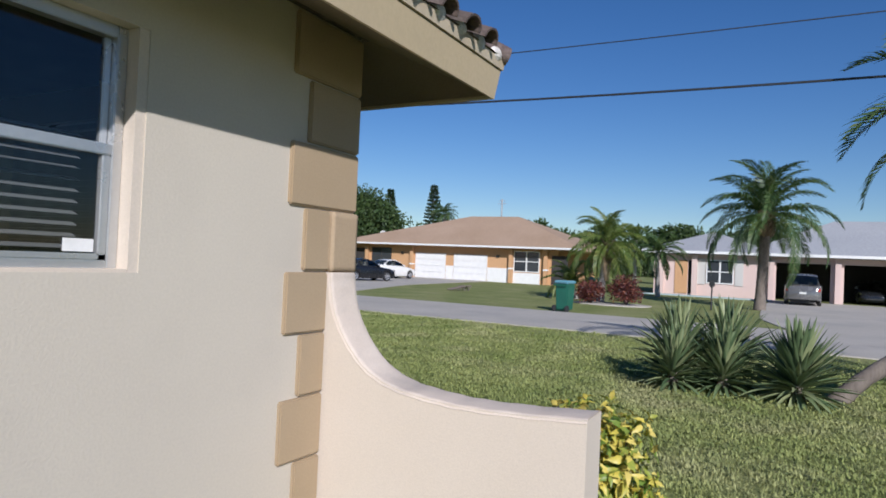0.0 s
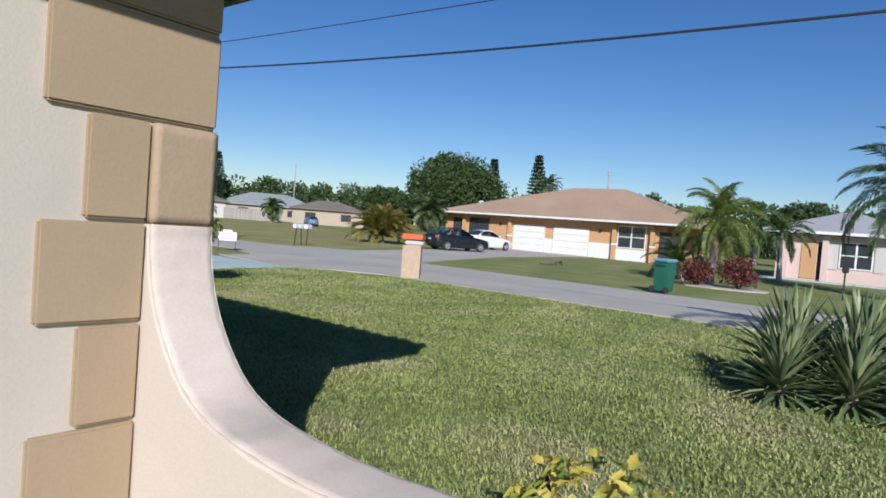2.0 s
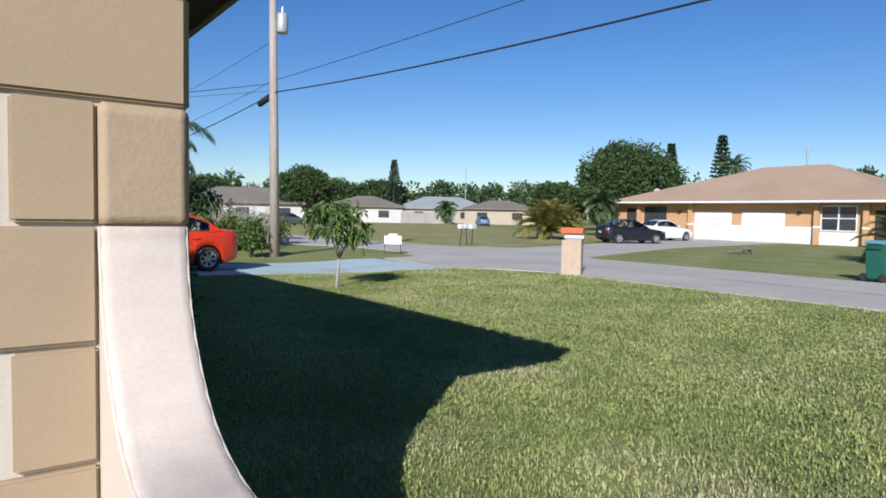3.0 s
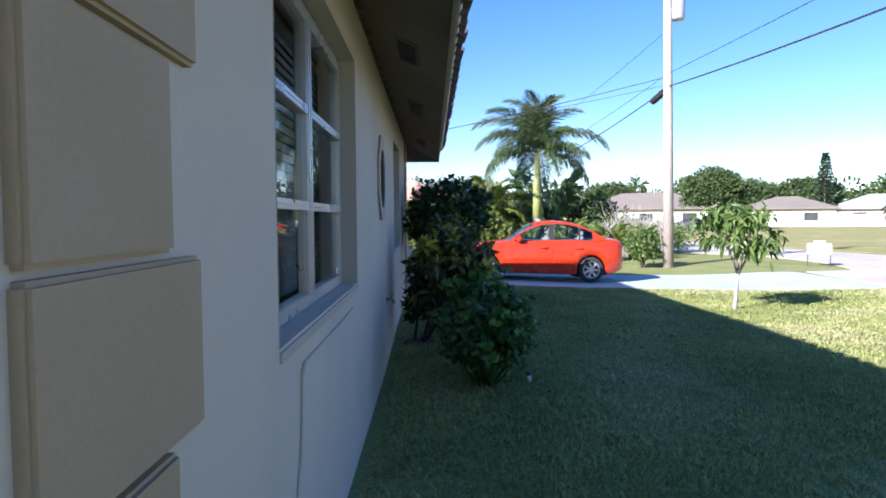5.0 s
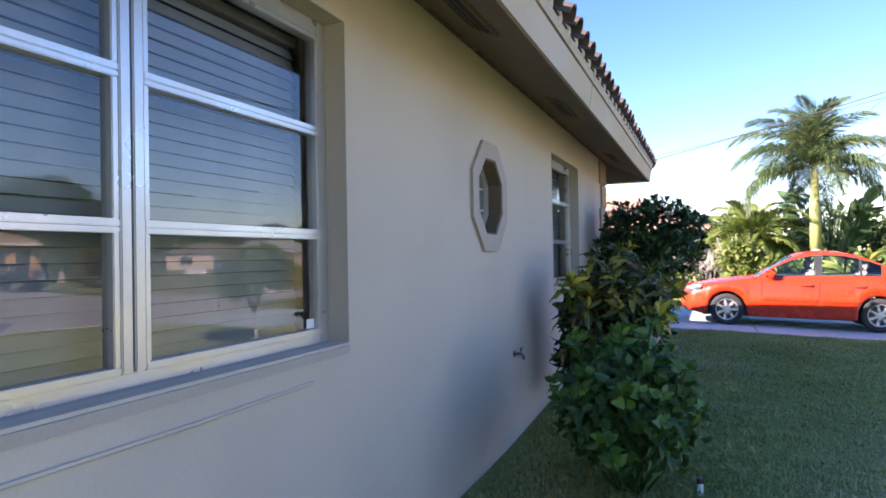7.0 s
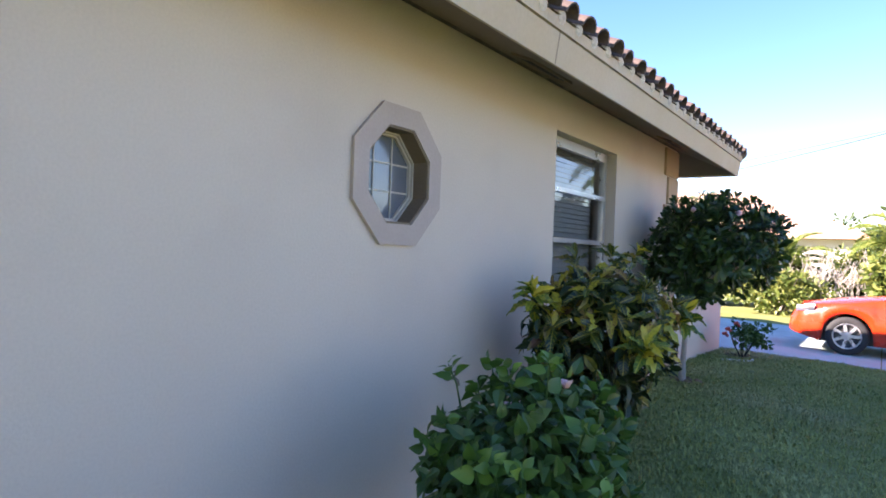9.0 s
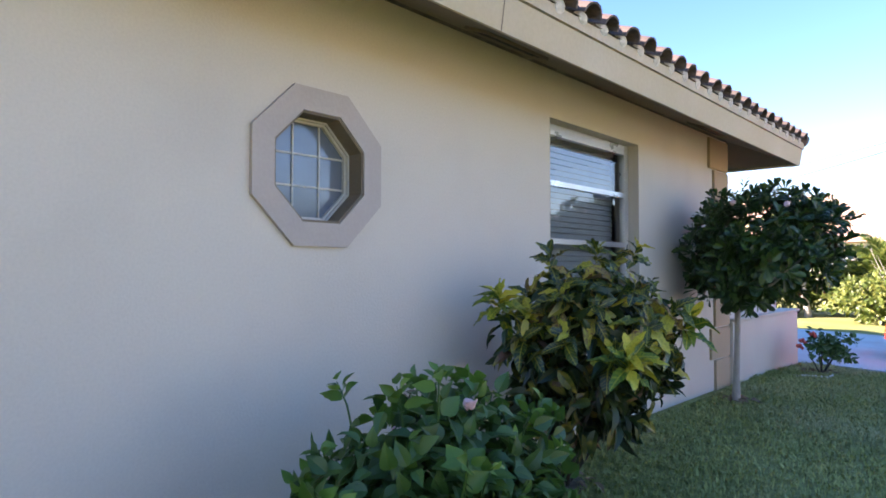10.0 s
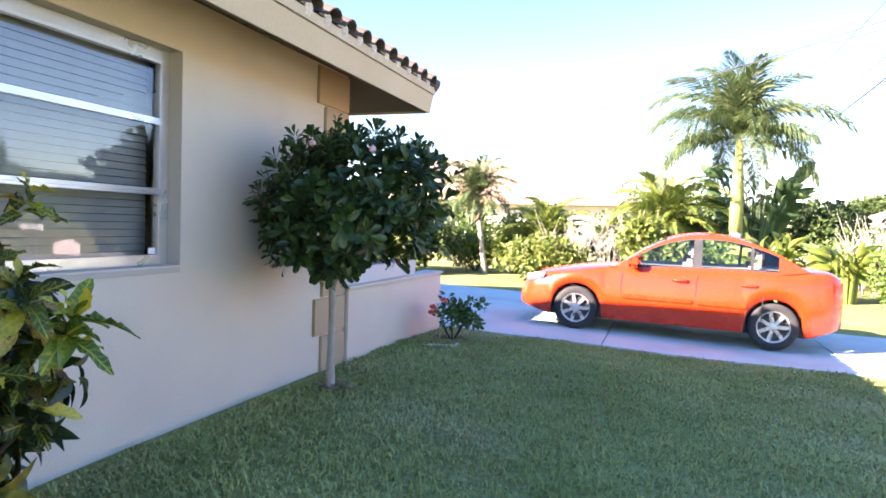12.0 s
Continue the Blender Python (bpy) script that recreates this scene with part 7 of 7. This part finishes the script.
# ---- grass ----
def patches(rg, x, y, cell):
    """Smooth random values from 0 to 1 that change over about one cell."""
    g = rg.uniform(0, 1, (64, 64))
    u, v = (x / cell) % 63, (y / cell) % 63
    i, j = u.astype(int), v.astype(int)
    a, b = u - i, v - j
    a, b = a * a * (3 - 2 * a), b * b * (3 - 2 * b)
    return (g[i, j] * (1 - a) + g[i + 1, j] * a) * (1 - b) + (g[i, j + 1] * (1 - a) + g[i + 1, j + 1] * a) * b


def grass():
    """Broad bent blades, thick along the house and thinning out smoothly farther off."""
    rg = np.random.default_rng(3)
    n = 2000000
    x, y = rg.uniform(-9, 15, n), rg.uniform(-11, 13.6, n)
    line = [(-4.0, -3.2), (0.6, -2.4), (1.6, 2.0), (2.6, 6.0), (2.4, 12.0)]
    far = np.full(n, 99.0)
    for (ax, ay), (bx, by) in zip(line, line[1:]):
        k = np.clip(((x - ax) * (bx - ax) + (y - ay) * (by - ay)) / ((bx - ax) ** 2 + (by - ay) ** 2), 0, 1)
        far = np.minimum(far, np.hypot(x - ax - k * (bx - ax), y - ay - k * (by - ay)))
    clump = patches(rg, x + 20, y + 20, 0.09) * 0.65 + patches(rg, x + 20, y + 20, 0.33) * 0.35
    ok = rg.uniform(0, 1, n) < np.interp(far, [2.2, 4.5, 8.0, 11.0], [1.0, 0.6, 0.28, 0.0]) * np.clip(0.3 + 1.25 * clump, 0, 1)
    ok &= ~((x < 0.035 + 0.09 * patches(rg, x + 20, y + 20, 0.2)) & (y > -0.06))
    ok &= ~((x > -0.26) & (x < 0.03) & (y > -1.55) & (y < 0.05))
    ok &= y < np.interp(x, [-9, 0.4, 0.9, 3, 4.8, 6.5, 10.3], [13.62, 13.58, 13.4, 13.32, 13.5, 13.15, 12.35]) - 0.02
    ok &= ~((x > 11.2) & (y > 10.0)) & (x < 12.0)
    for cx, cy, cr in ((0.30, 6.80, 0.26), (0.37, 9.93, 0.12), (0.52, 12.5, 0.16)):
        ok &= np.hypot(x - cx, y - cy) > cr * rg.uniform(0.5, 1.15, n)
    x, y, far, clump = x[ok], y[ok], far[ok], clump[ok]
    n = len(x)
    grow = 1 + 0.12 * far
    a = rg.uniform(0, 2 * np.pi, n)
    out = np.stack([np.cos(a), np.sin(a), 0 * a], 1)
    side = np.stack([-np.sin(a), np.cos(a), 0 * a], 1) * (0.0042 * grow * rg.uniform(0.7, 1.3, n))[:, None]
    h = (0.028 + 0.032 * clump) * rg.uniform(0.6, 1.25, n)
    up = np.array([[0, 0, 1.0]])
    root = np.stack([x, y, lawn_z(x, y) - 0.004], 1)
    lean = rg.uniform(0.05, 0.45, n)[:, None]
    mid = root + (up + out * lean) * h[:, None] * 0.62
    tip = mid + (up * rg.uniform(-0.25, 0.75, n)[:, None] + out * rg.uniform(0.4, 1.1, n)[:, None]) * h[:, None] * 0.62
    V = np.stack([root, mid - side, mid + side, tip], 1).reshape(-1, 3)
    F = (np.array([[0, 2, 1], [1, 2, 3]])[None] + 4 * np.arange(n)[:, None, None]).reshape(-1, 3)
    me = bpy.data.meshes.new("grass")
    me.vertices.add(len(V))
    me.vertices.foreach_set("co", V.astype(np.float32).ravel())
    me.loops.add(len(F) * 3)
    me.loops.foreach_set("vertex_index", F.astype(np.int32).ravel())
    me.polygons.add(len(F))
    me.polygons.foreach_set("loop_start", np.arange(0, 3 * len(F), 3, dtype=np.int32))
    me.update()
    me.validate()
    me.materials.append(BLADE)
    tagged(new("grass", me), "short broad-bladed green lawn grass with dry tips", "grass", kind="stuff")


grass()


# ---- roof tiles along the eaves ----
def tile_mesh(L=0.40, r=0.085, t=0.014, flip=1):
    """Half-round clay tile along +y, hollow below (cover) or above (pan)."""
    bm = bmesh.new()
    n = 8
    out = []
    for y, k in ((0, 1.06), (L, 0.92)):
        o = [(-math.cos(math.pi * j / n) * r * k, y, flip * math.sin(math.pi * j / n) * r * k * 0.85) for j in range(n + 1)]
        i = [(-math.cos(math.pi * j / n) * (r * k - t), y, flip * math.sin(math.pi * j / n) * (r * k - t) * 0.85) for j in range(n + 1)]
        out.append([bm.verts.new(p) for p in o + i[::-1]])
    m = len(out[0])
    for j in range(m):
        bm.faces.new((out[0][j], out[0][(j + 1) % m], out[1][(j + 1) % m], out[1][j]))
    bm.faces.new(out[0][::-1])
    bm.faces.new(out[1])
    bmesh.ops.recalc_face_normals(bm, faces=bm.faces[:])
    me = bpy.data.meshes.new("roof_tile")
    bm.to_mesh(me)
    bm.free()
    me.materials.append(TILE)
    return me


cover = tile_mesh()
slope = math.atan(PITCH)
r = random.Random(4)
STEP = 0.245


def tile_row(origin, along, inward, length, n, courses):
    origin, along, inward = Vector(origin), Vector(along), Vector(inward)
    d = (inward * math.cos(slope) + Vector((0, 0, 1)) * math.sin(slope)).normalized()
    up = along.cross(d)
    if up.z < 0:
        up = -up
    for c in range(courses):
        for k in range(n):
            s = STEP * (k + 0.5)
            inner = (0.33 * c + 0.2) * math.cos(slope)
            if s < inner or s > length - inner:
                continue
            o = new("roof_tile", cover)
            o.parent = roof
            m = aim(d, up).to_4x4()
            m.translation = origin + along * (STEP * (k + 0.5)) + d * (0.33 * c - 0.045 + r.uniform(-0.012, 0.012)) + up * (0.018 + 0.014 * (c > 0) + r.uniform(-0.004, 0.004)) 
            o.matrix_local = m @ Matrix.Rotation(r.uniform(-0.05, 0.05), 4, 'Z') @ Matrix.Rotation(r.uniform(-0.03, 0.03) - 0.02, 4, 'X')


span_y = Y1 - Y0 + 2 * EO
tile_row((X1 + EO, Y0 - EO, EZ), (0, 1, 0), (-1, 0, 0), span_y, int(span_y / STEP), 3)
tile_row((X1 + EO, Y0 - EO, EZ), (-1, 0, 0), (0, 1, 0), X1 - X0 + 2 * EO, 22, 3)

# mortar plugs under the tile mouths, and the pans between
bm = bmesh.new()
for k in range(int(span_y / STEP)):
    y = Y0 - EO + STEP * (k + 0.5)
    s = bmesh.ops.create_uvsphere(bm, u_segments=8, v_segments=6, radius=0.068)
    bmesh.ops.transform(bm, matrix=Matrix.Translation((X1 + EO - 0.03, y, EZ + 0.008)) @ Matrix.Diagonal((0.55, 1.0, 0.75 + r.uniform(-0.15, 0.15), 1)), verts=s["verts"])
for k in range(22):
    x = X1 + EO - STEP * (k + 0.5)
    s = bmesh.ops.create_uvsphere(bm, u_segments=8, v_segments=6, radius=0.068)
    bmesh.ops.transform(bm, matrix=Matrix.Translation((x, Y0 - EO + 0.03, EZ + 0.008)) @ Matrix.Diagonal((1.0, 0.55, 0.75 + r.uniform(-0.15, 0.15), 1)), verts=s["verts"])
part("mortar_plugs", bm, MORTAR, roof, "pale mortar plugs under the tile mouths")["kind"] = "stuff"
bm = bmesh.new()
tube(bm, [Vector((X1 + EO + 0.0, Y0 - EO + 0.0, EZ + 0.02)) + Vector((-1, 1, PITCH)) * k * 0.4 for k in range(8)], [0.06, 0.085, 0.09, 0.095, 0.10, 0.095, 0.10, 0.095], 10)
tube(bm, [Vector((X1 + EO + 0.0, Y1 + EO - 0.0, EZ + 0.02)) + Vector((-1, -1, PITCH)) * k * 0.4 for k in range(8)], [0.06, 0.085, 0.09, 0.085, 0.09, 0.085, 0.09, 0.085], 10)
part("hip_cap", bm, TILE, roof, "rounded hip tiles", smooth=True)
